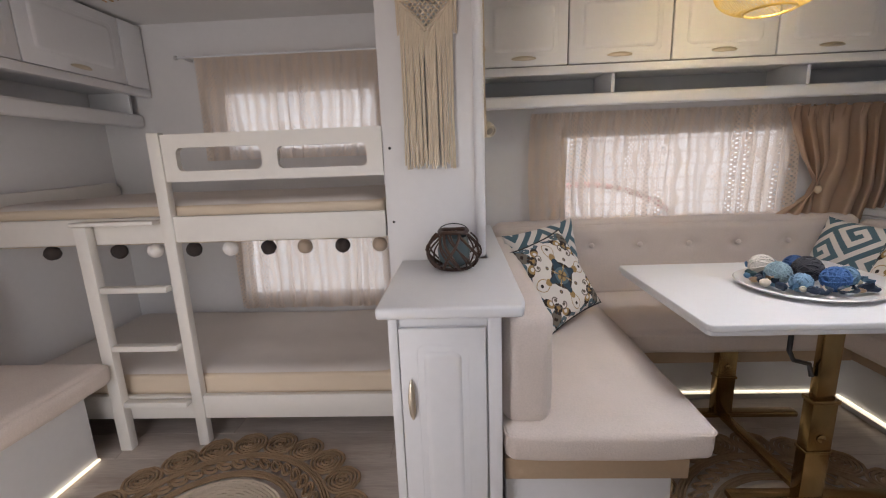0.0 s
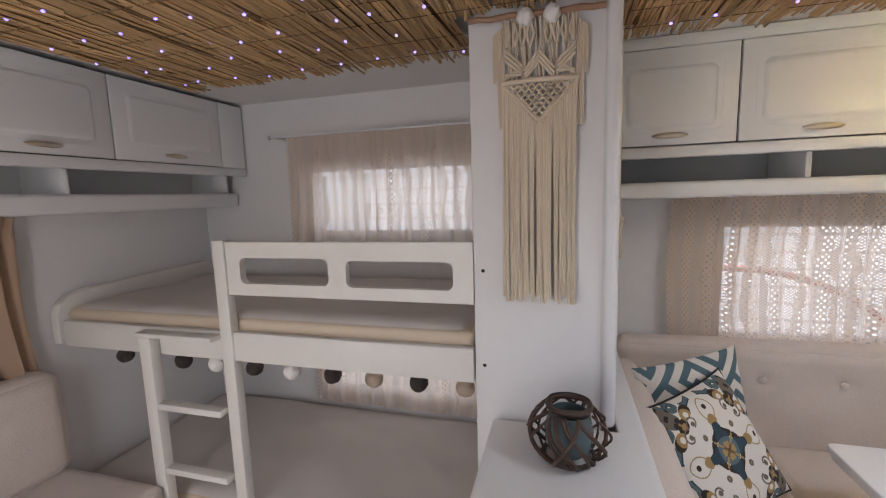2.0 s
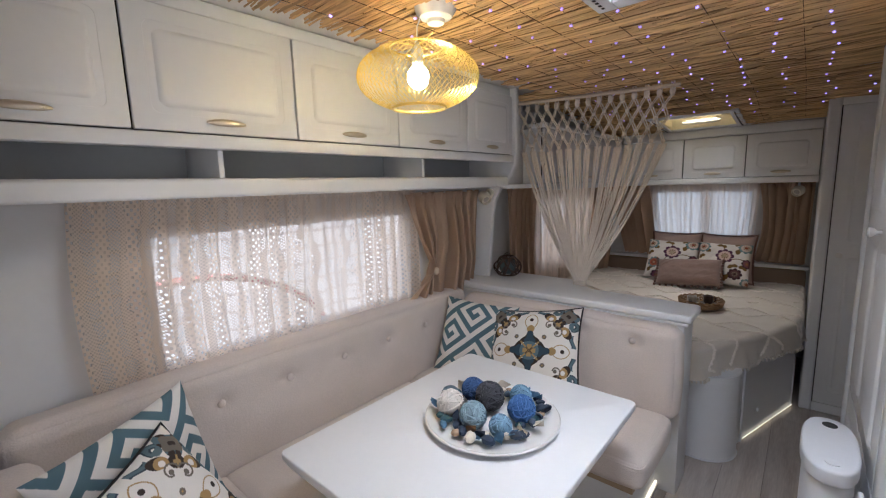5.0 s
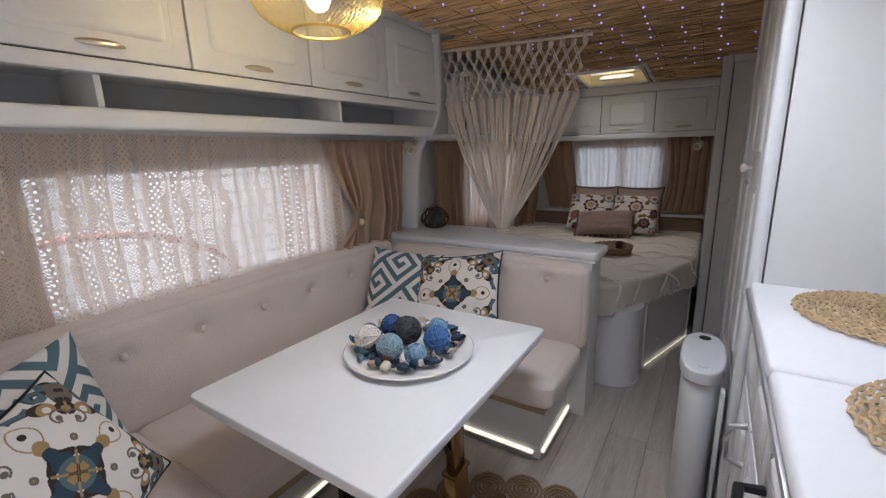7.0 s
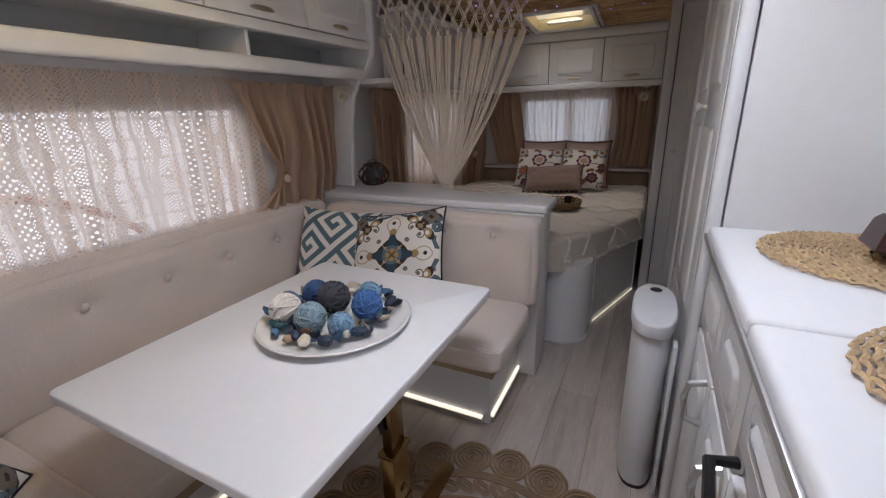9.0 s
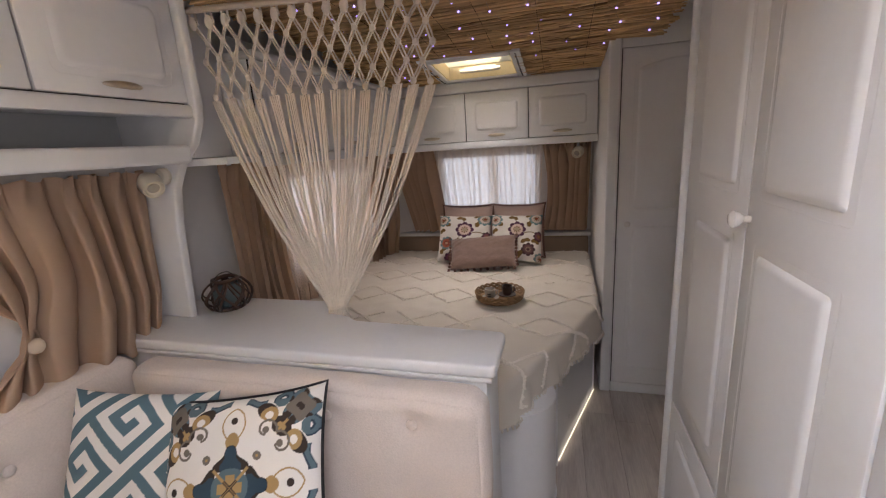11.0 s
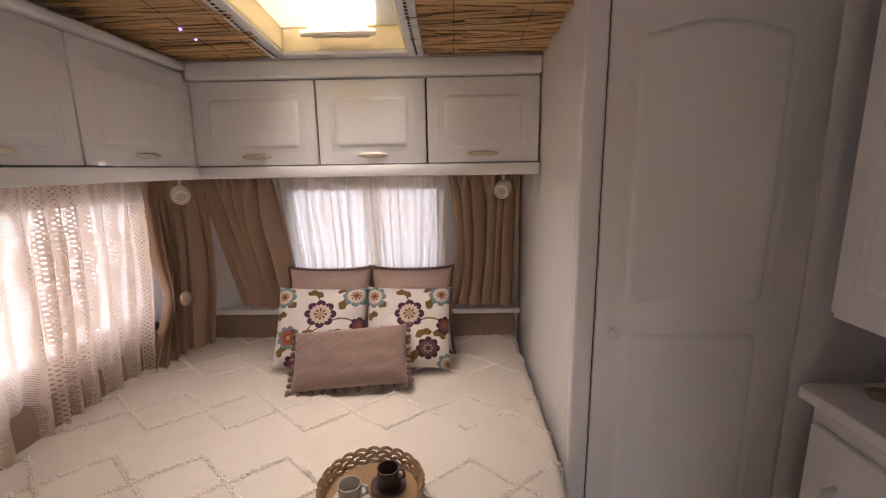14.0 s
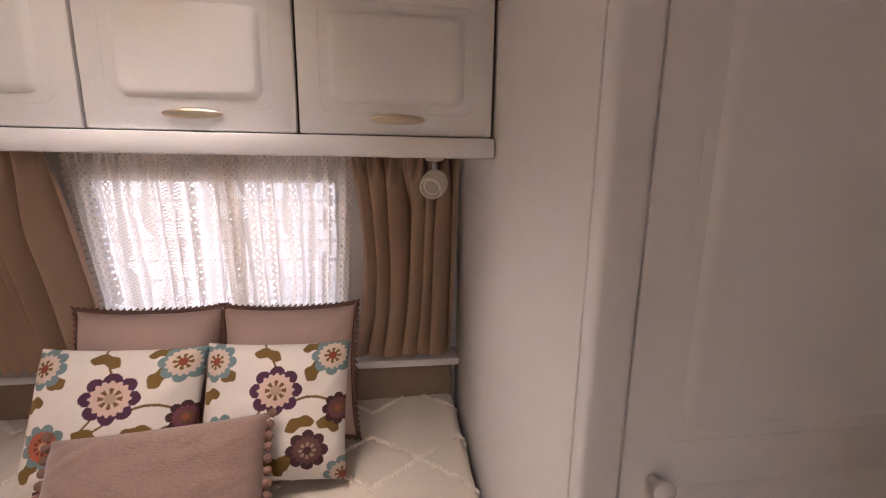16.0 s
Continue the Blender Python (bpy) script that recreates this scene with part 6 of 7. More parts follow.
part("side_soffit", box(2.788, 2.356, 1.455, 4.898, 2.777, 1.479), WHITE, rail)
part("front_coving", box(4.405, 1.018, 1.796, 4.60, 2.33, 1.862, 0.012, 3), WHITE, rail)
part("front_fill", box(4.61, 1.018, 1.796, 4.898, 2.777, 2.03), WALLW, rail)
part("side_coving", box(2.972, 2.315, 1.826, 4.40, 2.46, 1.856, 0.010, 3), WHITE, rail)
part("side_filler", box(2.787, 2.485, 1.482, 2.968, 2.777, 2.036, 0.003), WALLW, rail)
for a, b in ((2.97, 3.45), (3.45, 3.925), (3.925, 4.405)):
    overhead_unit("wall_cupboard", FACE_Y, (a, 2.335, 1.482), b - a, 0.342, 0.44, "white moulded wall cupboard along the bed", "cupboards round the bed")
part("corner_post", prism([(4.405, 2.335), (4.445, 2.335), (4.445, 2.36), (4.43, 2.375), (4.405, 2.375)], 1.481, 1.795, 0.004), WHITE, rail)
spot_lamp((4.56, 2.50, 1.455), (4.0, 2.1, 1.1), "cream swivel reading spotlight under the bed cupboards", (0, 0, -1))
spot_lamp((4.66, 1.125, 1.455), (4.2, 1.35, 1.15), "cream swivel reading spotlight under the bed cupboards", (0, 0, -1))

# ---- bed curtains ----
curtain("lace_curtain", "y", 2.700, ROUND(3.50), lambda v: 4.66 - 0.10 * v, 1.448, 0.56, 12, 0.026, LACEB, "beige lace curtain over the window beside the bed", "lace curtains", 1.35, 200, 44, 22, 0.006, 0.012)
o, i = half_tied(lambda v: 4.785 - 0.02 * v, 4.52, 4.570, 4.43, 0.64)
CORNER = lambda x: min(2.645, 2.45 + (4.898 - x) * 1.173 - 0.055)
c = curtain("tan_curtain", "y", 2.645, i, o, 1.448, 0.58, 5, 0.030, TANCLOTH, "tan cotton curtain tied back at the bed corner", "tan curtains", 1.4, 130, 48, 24, 0.008, 0.0, 0.5, CORNER, (0.25, 0.64))
part("tie_rosette", ball((4.612, 2.575, 0.895), 0.034, (1, 0.5, 1), 14, 0.15), TIECLOTH, c)
curtain("tan_curtain", "y", 2.665, lambda v: 3.07 + 0.02 * v, lambda v: 3.50 - 0.06 * math.sin(3.1 * v), 1.448, 0.62, 5, 0.026, TANCLOTH, "tan cotton curtain hanging by the partition shelf", "tan curtains", 1.4, 130, 40, 26, 0.006)
curtain("lace_curtain", "x", 4.865, lambda v: 2.215 - 0.06 * smooth01(v), lambda v: 1.70 + 0.02 * v, 1.448, 0.80, 8, 0.014, LACEW, "white lace curtain half over the front window", "lace curtains", 1.25, 150, 40, 31, 0.006)
curtain("lace_curtain", "x", 4.855, lambda v: 1.80 - 0.05 * v, lambda v: 1.37 + 0.03 * smooth01(v), 1.448, 0.80, 7, 0.014, LACEW, "white lace curtain half over the front window", "lace curtains", 1.25, 150, 40, 33, 0.006)
curtain("tan_curtain", "x", 4.80, lambda v: 2.585 - 0.19 * v ** 0.9, lambda v: 2.20 - 0.085 * v, 1.448, 0.800, 6, 0.024, TANCLOTH, "tan cotton curtain drawn aside at the front window", "tan curtains", 1.4, 150, 40, 35, 0.006, plane=lambda y: min(4.80, 4.898 - (y - 2.45) * 0.853 - 0.05))
curtain("tan_curtain", "x", 4.815, lambda v: 1.375 - 0.04 * math.sin(3.1 * v), lambda v: 1.03 + 0.02 * v, 1.448, 0.795, 6, 0.024, TANCLOTH, "tan cotton curtain gathered at the front window", "tan curtains", 1.4, 150, 40, 37, 0.006)

# ---- macrame curtain between dinette and bed ----
mcu = thing("macrame_curtain", (2.85, 1.98, 0.9), "pale cotton macrame curtain gathered to one side", "macrame curtain")
part("curtain_pole", tube([(2.84, 2.46, 1.962), (2.945, 1.585, 1.945)], 0.011, 8), material("bleached_wood", (0.6, 0.5, 0.4), 0.6, var=0.2), mcu)
NG = 15
tie = Vector((2.868, 2.050, 0.910))
rnd = random.Random(3)


def mc_top(k):
    return Vector((2.85 + 0.10 * k / (NG - 1), 2.445 - 0.825 * k / (NG - 1), 1.93))


for k in range(NG):
    b = bmesh.new()
    top = mc_top(k)
    part("loop_knot", join(ball(top + Vector((-0.004, 0, -0.008)), 0.015, (0.8, 1, 1.5), 10, 0.1), tube([top + Vector((0, 0.008, -0.01)), top + Vector((-0.012, 0.004, 0.035)), top + Vector((0.006, -0.004, 0.04)), top + Vector((0.008, -0.008, -0.01))], 0.0045, 5)), CORDW, mcu)
net = bmesh.new()
ROWS, DZ = 5, 0.058


def node(r, k):
    """Knot positions of the diamond net; odd rows sit between the even ones."""
    f = (k + (0.5 if r % 2 else 0)) / (NG - 1)
    y = 2.445 - 0.825 * f
    return Vector((2.85 + 0.10 * f + 0.004 * math.sin(k * 2 + r), y + (2.02 - y) * 0.022 * r, 1.915 - DZ * r + 0.006 * math.sin(1.7 * k)))


for r in range(ROWS):
    for k in range(NG - (r % 2)):
        a = node(r, k)
        part("knot", ball(a, 0.0105, (0.8, 1.1, 1.2), 8), CORDW, mcu)
        for kk in ((k, k - 1) if r % 2 == 0 else (k, k + 1)):
            if r + 1 <= ROWS and 0 <= kk <= NG - 1 - ((r + 1) % 2) and r + 1 < ROWS:
                b2 = node(r + 1, kk)
                for off in (-0.0042, 0.0042):
                    mid = (a + b2) / 2 + Vector((0.003 if off > 0 else -0.003, off * 1.6, 0))
                    tube([a + Vector((0, off, 0)), mid, b2 + Vector((0, off, 0))], 0.0032, 5, bm=net)
part("diamond_net", net, CORDW, mcu)["kind"] = "stuff"
for k in range(NG):
    a = node(ROWS - 1, k)
    for q in range(5):
        o = (q - 2) * 0.0072
        end = tie + Vector((rnd.uniform(-0.012, 0.012), (7 - k) * 0.0040 + o * 0.35, rnd.uniform(-0.004, 0.004)))
        st = a + Vector((rnd.uniform(-0.004, 0.004), o * 1.1, -0.012))
        sg = st - Vector((0, 0, 0.10))
        pts = [st]
        for j in range(1, 9):
            f = j / 8
            p = st.lerp(end, f)
            hang = math.sin(math.pi * f)
            p += Vector((0.010 * hang * math.sin(k * 1.3 + q), (a.y - tie.y) * 0.07 * hang + 0.004 * hang * math.sin(q * 2.3 + k), -0.01 * hang))
            pts.append(p)
        pts.append(end + Vector((rnd.uniform(-0.01, 0.02), rnd.uniform(-0.02, 0.02), -0.055)))
        part("strand", tube(pts, 0.0041, 6), CORDW, mcu)
part("tie_cord", tube([tie + Vector((0.018 * math.cos(a), 0.036 * math.sin(a), 0.004 * math.sin(2 * a))) for a in [2 * math.pi * k / 20 for k in range(20)]], 0.006, 6, True), CORDW, mcu)


# ---- pillows ----
CREAMP, SLATE = (0.72, 0.68, 0.63), (0.085, 0.150, 0.180)


KEY = ("11111110", "10000010", "10111010", "10101010", "10100010", "10111110", "10000000", "11111111")


def key_print(u, v):
    p, q = (u + v) * 0.7071 / 0.122, (u - v) * 0.7071 / 0.122
    return SLATE if KEY[int(math.floor(p)) % 7][int(math.floor(q)) % 8] == "1" else CREAMP


def flower(u, v, cu, cv, R, petals, outer, inner, eye, heart):
    du, dv = u - cu, v - cv
    r, a = math.hypot(du, dv), math.atan2(dv, du)
    R *= 0.86
    if r > R:
        return None
    if r > R * (0.74 + 0.26 * abs(math.cos(petals * a / 2)) ** 0.6):
        return None
    if r > R * 0.66 + R * 0.05 * math.cos(petals * 2 * a):
        return outer
    if r > R * 0.40:
        return inner
    if r > R * 0.20:
        return eye if math.cos(petals * a) > -0.2 else inner
    return heart


def leaf(u, v, cu, cv, ang, ln, wd):
    du, dv = u - cu, v - cv
    x, y = du * math.cos(ang) + dv * math.sin(ang), -du * math.sin(ang) + dv * math.cos(ang)
    f = x / ln
    return 0 <= f <= 1 and abs(y - 0.12 * ln * math.sin(3.1 * f)) < 1.35 * wd * math.sin(math.pi * f) ** 0.7 * (1 + 0.3 * math.sin(9 * f))


PURPLE, TEAL, OLIVE, WINE = (0.075, 0.020, 0.055), (0.15, 0.23, 0.24), (0.17, 0.095, 0.02), (0.055, 0.018, 0.022)
BLOOMS = [(0.05, 0.30, 0.40, 8, PURPLE, (0.62, 0.45, 0.38), (0.16, 0.09, 0.02), (0.40, 0.30, 0.20)), (-0.80, 0.72, 0.34, 8, TEAL, (0.60, 0.48, 0.40), OLIVE, (0.25, 0.05, 0.02)),
          (0.78, 0.78, 0.34, 8, TEAL, (0.60, 0.48, 0.40), OLIVE, (0.25, 0.05, 0.02)), (-0.62, -0.28, 0.33, 9, TEAL, (0.40, 0.10, 0.05), (0.16, 0.03, 0.02), (0.45, 0.25, 0.15)),
          (0.50, -0.52, 0.32, 8, WINE, (0.12, 0.05, 0.05), (0.30, 0.22, 0.15), (0.06, 0.02, 0.02)), (-0.45, -0.92, 0.30, 8, PURPLE, (0.20, 0.06, 0.10), OLIVE, (0.3, 0.1, 0.05)),
          (0.90, 0.02, 0.26, 8, WINE, (0.16, 0.05, 0.07), OLIVE, (0.3, 0.1, 0.05)), (0.95, -0.90, 0.30, 8, TEAL, (0.5, 0.4, 0.35), OLIVE, (0.2, 0.05, 0.02))]
LEAVES = [(-0.50, 0.45, 2.2, 0.36, 0.08), (0.45, 0.42, 0.8, 0.36, 0.08), (-0.30, -0.12, -0.7, 0.42, 0.08), (0.20, -0.25, 0.3, 0.40, 0.07), (-0.05, -0.62, -0.9, 0.34, 0.07), (0.10, -0.80, 0.6, 0.45, 0.08),
          (-0.95, 0.15, 0.5, 0.30, 0.07), (0.60, -0.15, -0.4, 0.34, 0.07), (-0.85, -0.75, 0.9, 0.34, 0.07), (-0.30, 0.85, -0.3, 0.40, 0.07), (0.35, 0.88, 0.1, 0.30, 0.06)]


def floral_print(u, v):
    for b in BLOOMS:
        c = flower(u, v, *b)
        if c:
            return c
    for lf in LEAVES:
        if leaf(u, v, *lf):
            return OLIVE
    if abs(v - 0.25 * math.sin(3.0 * u) + 0.05) < 0.018 or abs(u + 0.15 - 0.2 * math.sin(3.4 * v)) < 0.016:
        return OLIVE
    return (0.70, 0.65, 0.60)


NAVY, GREYB, OCHRE, UMBER, STONE = (0.022, 0.042, 0.065), (0.085, 0.135, 0.16), (0.36, 0.23, 0.09), (0.030, 0.018, 0.012), (0.15, 0.125, 0.10)


def medallion_print(u, v):
    """Eightfold star with scrolls, crescents and corner flowers, mirrored four ways."""
    x, y = abs(u), abs(v)
    if y > x:
        x, y = y, x
    r, d, e = math.hypot(x, y), (x + y) * 0.7071, abs(x - y) * 0.7071
    if (e < 0.014 and 0.03 < d < 0.27) or r < 0.03:
        return OCHRE if d > 0.10 or e < 0.006 else UMBER
    if r < 0.20:
        return GREYB if y > 0.05 or x > 0.13 else OCHRE
    if 0.17 < x < 0.43:
        f = (x - 0.17) / 0.26
        if y < 0.105 * (1 - f ** 3) + 0.02 * math.sin(9 * f):
            return (0.022, 0.050, 0.075)
        if y < 0.185 * (1 - f ** 2) + 0.03 * math.sin(8 * f):
            return UMBER
    if 0.40 < x < 0.57 and y < 0.085 * math.sin(math.pi * (x - 0.36) / 0.22) ** 0.8:
        return OCHRE
    q = math.hypot(x - 0.30, y - 0.30)
    if q < 0.048:
        return STONE if q > 0.018 else OCHRE
    if math.hypot(x - 0.70, y) < 0.045:
        return UMBER
    if abs(math.hypot(x - 0.66, y + 0.06) - 0.20) < 0.009:
        return OCHRE
    px, py = x - 0.56, y - 0.40
    q, a = math.hypot(px, py), math.atan2(py, px)
    if q < 0.040 or (abs(q - (0.045 + 0.018 * (a + math.pi))) < 0.014 and q < 0.14):
        return STONE
    m = math.hypot(((x - 0.76) * 0.8 + (y - 0.40) * 0.6) / 0.095, (-(x - 0.76) * 0.6 + (y - 0.40) * 0.8) / 0.15)
    if m < 1:
        k = math.hypot((x - 0.72) / 0.10, (y - 0.42) / 0.11)
        return UMBER if k > 1 else (OCHRE if k > 0.45 else CREAMP)
    q = math.hypot(x - 0.60, y - 0.56)
    if q < 0.095:
        return UMBER if x - y > 0.02 and q > 0.03 else OCHRE
    q, a = math.hypot(x - 0.79, y - 0.76), math.atan2(y - 0.76, x - 0.79)
    if q < 0.035:
        return UMBER
    if q < 0.135 + 0.02 * math.cos(4 * a):
        return STONE
    if q < 0.175 + 0.035 * math.cos(3 * a + 0.5):
        return UMBER if math.sin(5 * a) > 0.2 else GREYB
    q = math.hypot(x - 0.90, y - 0.55)
    if q < 0.10:
        return GREYB if q > 0.055 or x < 0.90 else (NAVY if q > 0.03 else CREAMP)
    if q < 0.118 and x > 0.86:
        return NAVY
    if abs(x - 0.90 - 0.035 * math.sin(16 * y)) < 0.045 and 0.10 < y < 0.36:
        return GREYB if abs(x - 0.905 - 0.035 * math.sin(16 * y)) < 0.028 else NAVY
    return CREAMP


def pillow(name, w, h, t, m, label, group, print_fn=None, mat=None, n=120, ears=0.085, seed=0, category="pillow"):
    """A stuffed pillow: local x across, y up its face, +z out of its front."""
    th = thing(name, m @ Vector((0, -h / 2, 0)), label, category, group)
    cols = []

    def surf(sign, nn):
        def fn(uu, vv):
            u, v = uu * 2 - 1, vv * 2 - 1
            k = max(0, (1 - u ** 4) * (1 - v ** 4)) ** 0.55
            pin = 1 - ears * (1 - abs(v) ** 2.5) * abs(u) ** 3
            pin2 = 1 - ears * (1 - abs(u) ** 2.5) * abs(v) ** 3
            z = sign * t / 2 * k
            z += 0.010 * k * noise.noise(Vector((u * 2.1 + seed, v * 2.3, sign)))
            z += 0.007 * k * abs(u * v) ** 0.5 * noise.noise(Vector(((u + v) * 1.2, (u - v) * 6.0, seed + sign)))
            return m @ Vector((u * pin * w / 2, v * pin2 * h / 2, z))
        return sheet(fn, nn, nn)
    front = surf(1, n)
    if print_fn:
        lay = front.verts.layers.float_color.new("print")
        front.verts.ensure_lookup_table()
        k = 0
        for j in range(n + 1):
            for i in range(n + 1):
                front.verts[k][lay] = (*print_fn(i / n * 2 - 1, j / n * 2 - 1), 1)
                k += 1
    part("front_cover", front, PRINT if print_fn else mat, th)
    rear = surf(-1, 40)
    if print_fn:
        lay = rear.verts.layers.float_color.new("print")
        rear.verts.ensure_lookup_table()
        for v in rear.verts:
            v[lay] = (0.6, 0.55, 0.5, 1)
    part("back_cover", rear, PRINT if print_fn else mat, th)
    return th


def lean(base_mid, top_mid, h, across):
    """Pose of a pillow whose lower edge rests at base_mid and whose face leans back towards top_mid."""
    b, tp = Vector(base_mid), Vector(top_mid)
    up = (tp - b).normalized()
    x = Vector(across)
    x = (x - up * x.dot(up)).normalized()
    z = x.cross(up)
    c = b + up * h / 2
    return Matrix(((x.x, up.x, z.x, c.x), (x.y, up.y, z.y, c.y), (x.z, up.z, z.z, c.z), (0, 0, 0, 1)))


def rim_path(w, h, m, n=80, ears=0.05, out=0.0):
    pts = []
    for k in range(n):
        s = k / n * 4
        q, f = int(s), (s - int(s)) * 2 - 1
        u, v = ((f, -1), (1, f), (-f, 1), (-1, -f))[q]
        pin = 1 - ears * (1 - abs(v) ** 2.5) * abs(u) ** 3
        pin2 = 1 - ears * (1 - abs(u) ** 2.5) * abs(v) ** 3
        pts.append(m @ Vector((u * pin * (w / 2 + out), v * pin2 * (h / 2 + out), 0)))
    return pts


TOWARDS = (0, -1, 0)  # across, for faces that look back down the caravan
for n, (ya, yb) in enumerate(((2.11, 1.735), (1.725, 1.36))):
    m = lean((4.60, (ya + yb) / 2, 0.64), (4.70, (ya + yb) / 2, 1.02), 0.38, TOWARDS)
    p = pillow("pillow", abs(ya - yb) + 0.01, 0.385, 0.12, m, "dusty pink pillow with braided brown edging on the bed", "bed pillows", None, PINKC, 44, 0.075, n)
    b = bmesh.new()
    rim = rim_path(abs(ya - yb) + 0.01, 0.385, m, 96, 0.075, 0.006)
    tube(rim, 0.006, 5, True, b)
    part("braided_edging", b, PINKT, p, "brown braided edging")
    loops = bmesh.new()
    for k in range(0, 96, 1):
        tube([rim[k], rim[k] + (rim[k] - m.translation).normalized() * 0.012, rim[(k + 1) % 96]], 0.0028, 4, bm=loops)
    part("loop_fringe", loops, PINKT, p)
for n, (ya, yb) in enumerate(((2.115, 1.730), (1.725, 1.37))):
    m = lean((4.42, (ya + yb) / 2, 0.645), (4.55, (ya + yb) / 2 - 0.005, 0.92), 0.34, TOWARDS)
    pillow("pillow", abs(ya - yb) + 0.01, 0.345, 0.12, m, "white pillow printed with purple and teal flowers", "bed pillows", floral_print, None, 220, 0.05, 5 + n)
m = lean((4.265, 1.752, 0.645), (4.40, 1.768, 0.82), 0.225, (0, -1, 0.035))
p = pillow("pillow", 0.46, 0.235, 0.12, m, "mauve chenille lumbar pillow with pompom edge", "bed pillows", None, MAUVE, 60, 0.04, 9)
for k, q in enumerate(rim_path(0.46, 0.235, m, 84, 0.04, 0.010)):
    if k < 22 or (62 < k < 84 and k % 2) or (22 <= k < 42 and k % 2):
        if k % 2 == 0 or k >= 22:
            part("edge_pompom", ball(q, 0.0105, (1, 1, 1), 8, 0.15), PINKT, p)

# dinette pillows
gp = "dinette pillows"


def cornered(tl, tr, br):
    """Pose of a pillow from three of its corners."""
    tl, tr, br = Vector(tl), Vector(tr), Vector(br)
    x = (tr - tl).normalized()
    up = tr - br
    up = (up - x * up.dot(x)).normalized()
    z = x.cross(up)
    c = (tl + br) / 2
    return Matrix(((x.x, up.x, z.x, c.x), (x.y, up.y, z.y, c.y), (x.z, up.z, z.z, c.z), (0, 0, 0, 1)))


m = cornered((0.543, 2.355, 0.841), (0.898, 2.487, 0.903), (0.976, 2.455, 0.516))
pillow("pillow", 0.41, 0.41, 0.11, m, "slate blue and white key pattern pillow", gp, key_print, None, 210, 0.07, 2)
m = cornered((0.560, 2.135, 0.812), (0.815, 2.345, 0.868), (0.945, 2.185, 0.530))
p = pillow("pillow", 0.38, 0.40, 0.11, m, "cream pillow with blue and ochre medallion print", gp, medallion_print, None, 220, 0.07, 3)
part("piping", tube(rim_path(0.38, 0.40, m, 80, 0.07, 0.002), 0.0042, 5, True), BLACK, p, "dark corded edge")
m = lean((2.20, 2.37, 0.475), (2.36, 2.385, 0.85), 0.40, (0.28, -0.96, 0.03))
pillow("pillow", 0.42, 0.41, 0.10, m, "slate blue and white key pattern pillow beside the partition", gp, key_print, None, 210, 0.07, 4)
m = lean((2.165, 1.985, 0.478), (2.405, 2.08, 0.87), 0.44, (0.14, -0.98, 0.11))
p = pillow("pillow", 0.47, 0.45, 0.11, m, "cream pillow with blue and ochre medallion print on the bench", gp, medallion_print, None, 220, 0.08, 6)
part("piping", tube(rim_path(0.47, 0.45, m, 80, 0.08, 0.002), 0.0042, 5, True), BLACK, p, "dark corded edge")

# ---- tray with two cups on the bed ----
tray = thing("wicker_tray", (3.74, 1.565, 0.636), "round braided seagrass tray on the bed", "tray")
TC = Vector((3.735, 1.565, 0.632))
part("tray_base", lathe([(0.118, 0.0), (0.122, 0.006), (0.10, 0.010), (0.0, 0.010)], TC, 40), TRAY, tray)
b = bmesh.new()
for ring in range(4):
    rad, z = 0.120 + 0.003 * ring, 0.010 + 0.011 * ring
    for j in range(44):
        a = 2 * math.pi * (j + 0.5 * (ring % 2)) / 44
        p = TC + Vector((rad * math.cos(a), rad * math.sin(a), z))
        d = Vector((-math.sin(a), math.cos(a), 0)) * 0.012 + Vector((0, 0, 0.005 if (j + ring) % 2 else -0.005))
        tube([p - d, p + Vector((math.cos(a), math.sin(a), 0)) * 0.004, p + d], 0.0055, 4, bm=b)
part("braided_rim", b, TRAY, tray)


def cup_and_saucer(c, r, h, mat, label):
    t = thing("coffee_cup", c, label, "cup", "cups on the tray")
    part("saucer", lathe([(0.020, 0.0), (0.048, 0.007), (0.047, 0.010), (0.018, 0.005)], c, 28), mat, t)
    part("cup_body", lathe([(r * 0.8, 0.006), (r, 0.015), (r * 1.04, h), (r * 0.94, h), (r * 0.9, 0.018), (0.001, 0.014)], c, 24), mat, t)
    x, y, z = c
    part("cup_handle", tube([(x + r * 0.2 + 0.0, y - r * 0.98, z + h * 0.85), (x + r * 0.2, y - r * 1.45, z + h * 0.8), (x + r * 0.2, y - r * 1.5, z + h * 0.5), (x + r * 0.2, y - r * 0.98, z + h * 0.3)], 0.0045, 6), mat, t)
    return t


t = cup_and_saucer((3.70, 1.612, 0.643), 0.028, 0.056, CERAMG, "grey beige coffee cup on a saucer")
part("lettering_bars", join(box(3.6705, 1.604, 0.664, 3.6715, 1.622, 0.668), box(3.6705, 1.604, 0.674, 3.6715, 1.622, 0.678)), BLACK, t, "small dark marks", False)
cup_and_saucer((3.755, 1.525, 0.643), 0.028, 0.058, CERAMD, "dark brown coffee cup on a saucer")


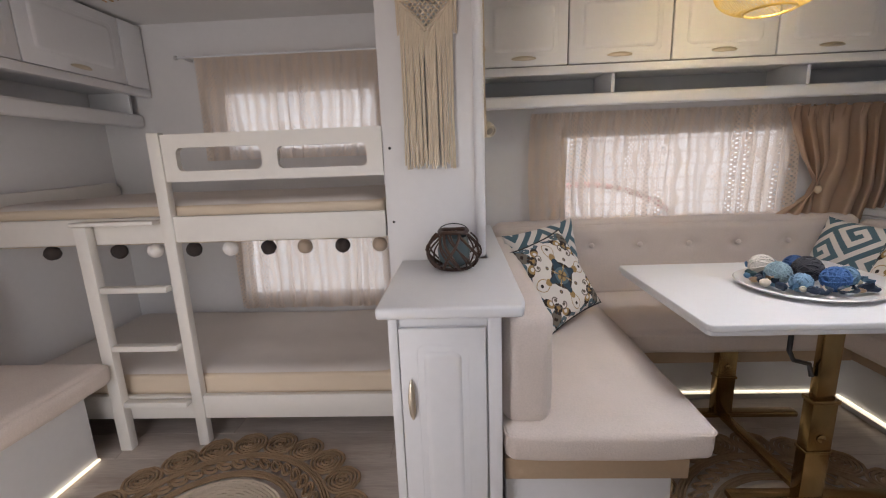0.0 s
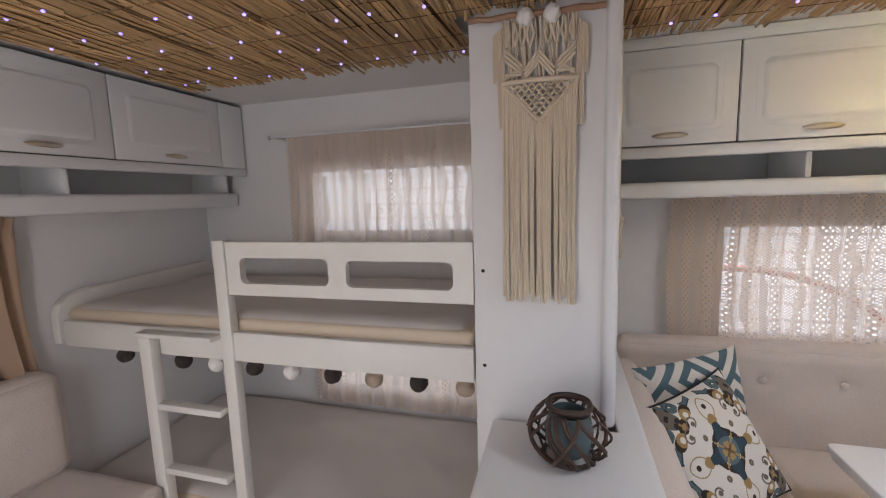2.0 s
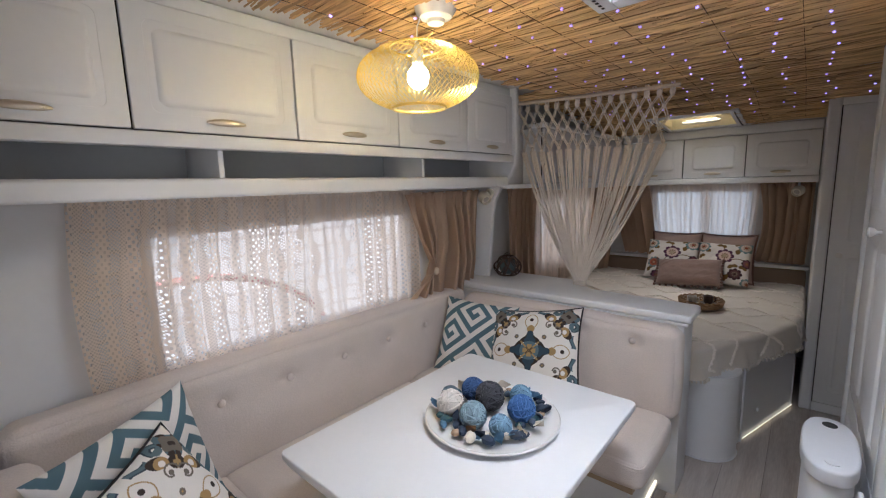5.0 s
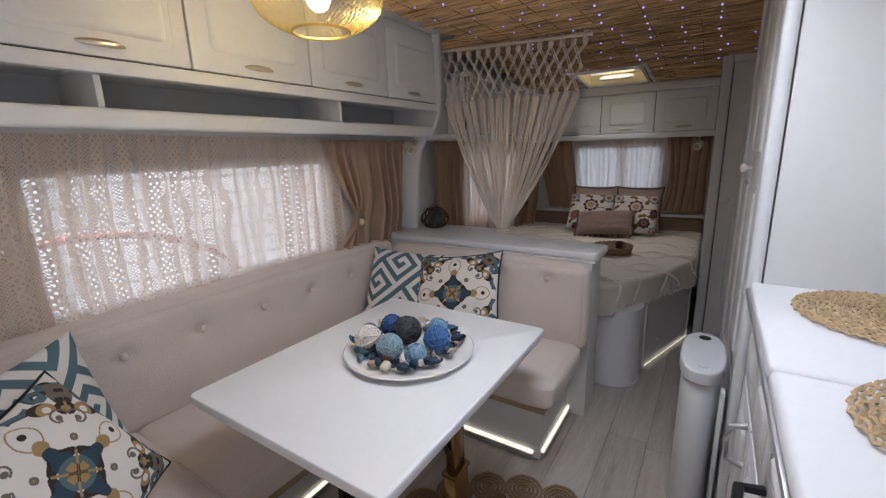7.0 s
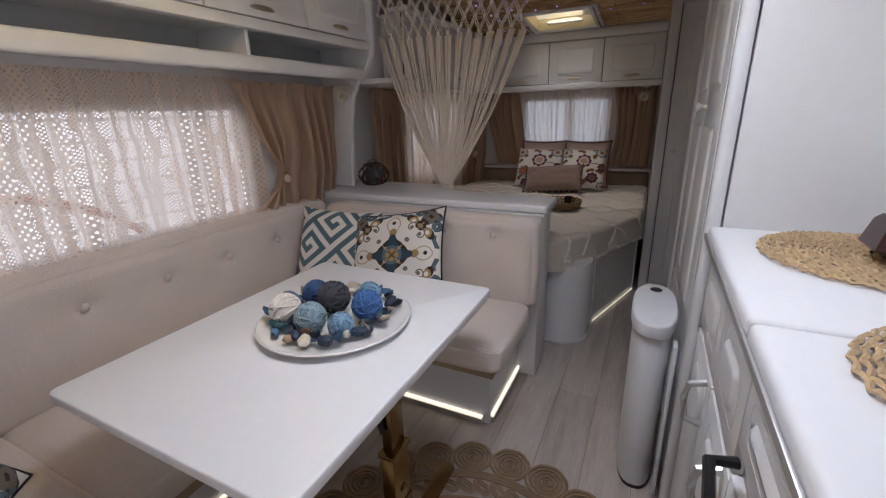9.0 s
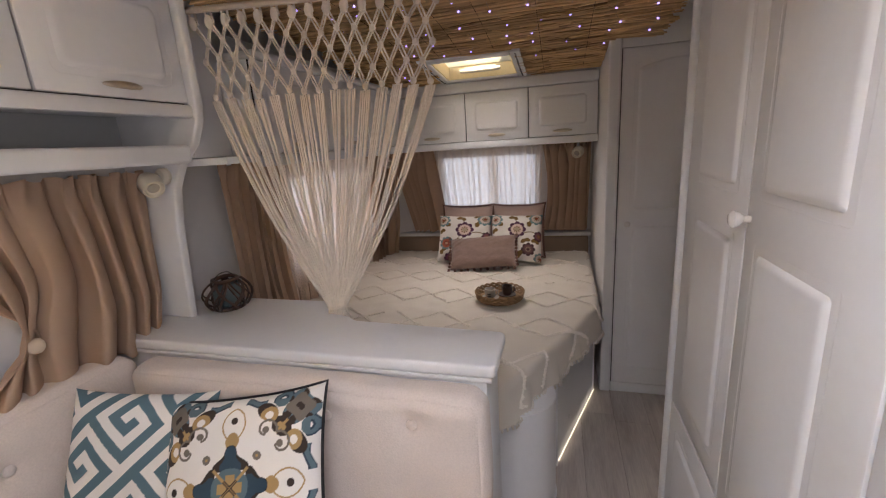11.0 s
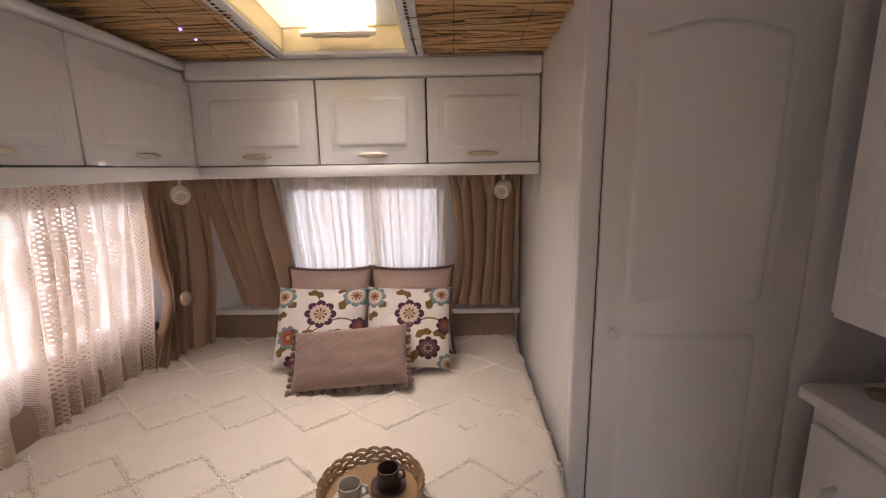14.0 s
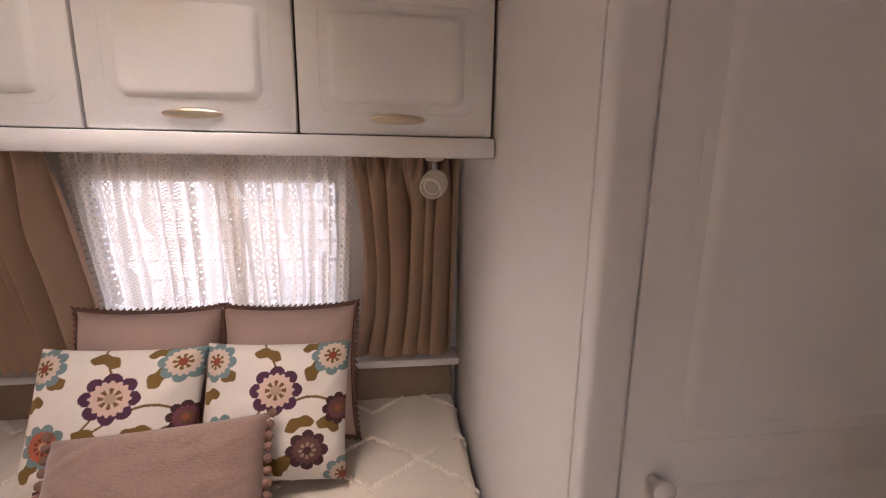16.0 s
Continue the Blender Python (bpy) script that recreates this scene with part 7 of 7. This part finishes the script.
# ---- jute rugs ----
def rug(c, r, label):
    """Round braided rug: pale spiral centre, a band of loops, a border of coiled medallions."""
    t = thing("jute_rug", (c[0], c[1], 0.002), label, "rug", "jute rugs")
    centre = bmesh.new()
    for k in range(int(r * 0.50 / 0.012)):
        rad = 0.008 + 0.012 * k
        n = max(10, int(rad * 90))
        tube([(c[0] + rad * math.cos(a), c[1] + rad * math.sin(a), 0.008) for a in [2 * math.pi * j / n for j in range(n)]], 0.0068, 5, True, centre)
    part("spiral_centre", centre, JUTEP, t, "pale braided spiral")
    for k in range(3):
        for rad in (r * (0.535 + 0.020 * k), r * (0.735 + 0.020 * k)):
            b = tube([(c[0] + rad * math.cos(a), c[1] + rad * math.sin(a), 0.008) for a in [2 * math.pi * j / 90 for j in range(90)]], 0.0058, 5, True)
            part("braided_ring", b, JUTE, t)
    loops = bmesh.new()
    n = 40
    for j in range(n):
        a = 2 * math.pi * j / n
        for w in (0.6, 1.0):
            pts = []
            for k in range(14):
                s = 2 * math.pi * k / 14
                rad = r * 0.662 + r * 0.048 * w * math.sin(s)
                aa = a + 0.068 * w * math.cos(s) + 0.05 * math.sin(s)
                pts.append((c[0] + rad * math.cos(aa), c[1] + rad * math.sin(aa), 0.009 + 0.003 * math.sin(2 * s)))
            tube(pts, 0.0048, 4, True, loops)
    part("loop_band", loops, JUTE, t)["kind"] = "stuff"
    n = 22
    for j in range(n):
        a = 2 * math.pi * j / n
        cx, cy = c[0] + r * 0.90 * math.cos(a), c[1] + r * 0.90 * math.sin(a)
        b = bmesh.new()
        for k in range(5):
            rad = r * 0.125 * (0.12 + 0.22 * k)
            m = 8 + 4 * k
            tube([(cx + rad * math.cos(s), cy + rad * math.sin(s), 0.009 + 0.002 * math.sin(7 * s + k)) for s in [2 * math.pi * q / m for q in range(m)]], r * 0.0118, 5, True, b)
        part("coil_medallion", b, JUTE, t)


rug((-0.58, 1.42), 0.54, "round braided jute rug with coiled medallion border")
rug((1.46, 1.38), 0.565, "round braided jute rug half under the table")

# ---- floor planks, last ----
rnd = random.Random(17)
plank_me = {}
y = YN
row = 0
while y < YW - 0.01:
    w = min(0.172, YW - y)
    x = XL - rnd.uniform(0, 0.9)
    while x < XR:
        x0, x1 = max(x, XL), min(x + 1.22, XR)
        if x1 - x0 > 0.02:
            part("plank", box(x0 + 0.0007, y + 0.0007, -0.0038, x1 - 0.0007, y + w - 0.0007, 0.0, 0.0012, 1), PLANK, floor, "", False)
        x += 1.22
    y += 0.172
    row += 1
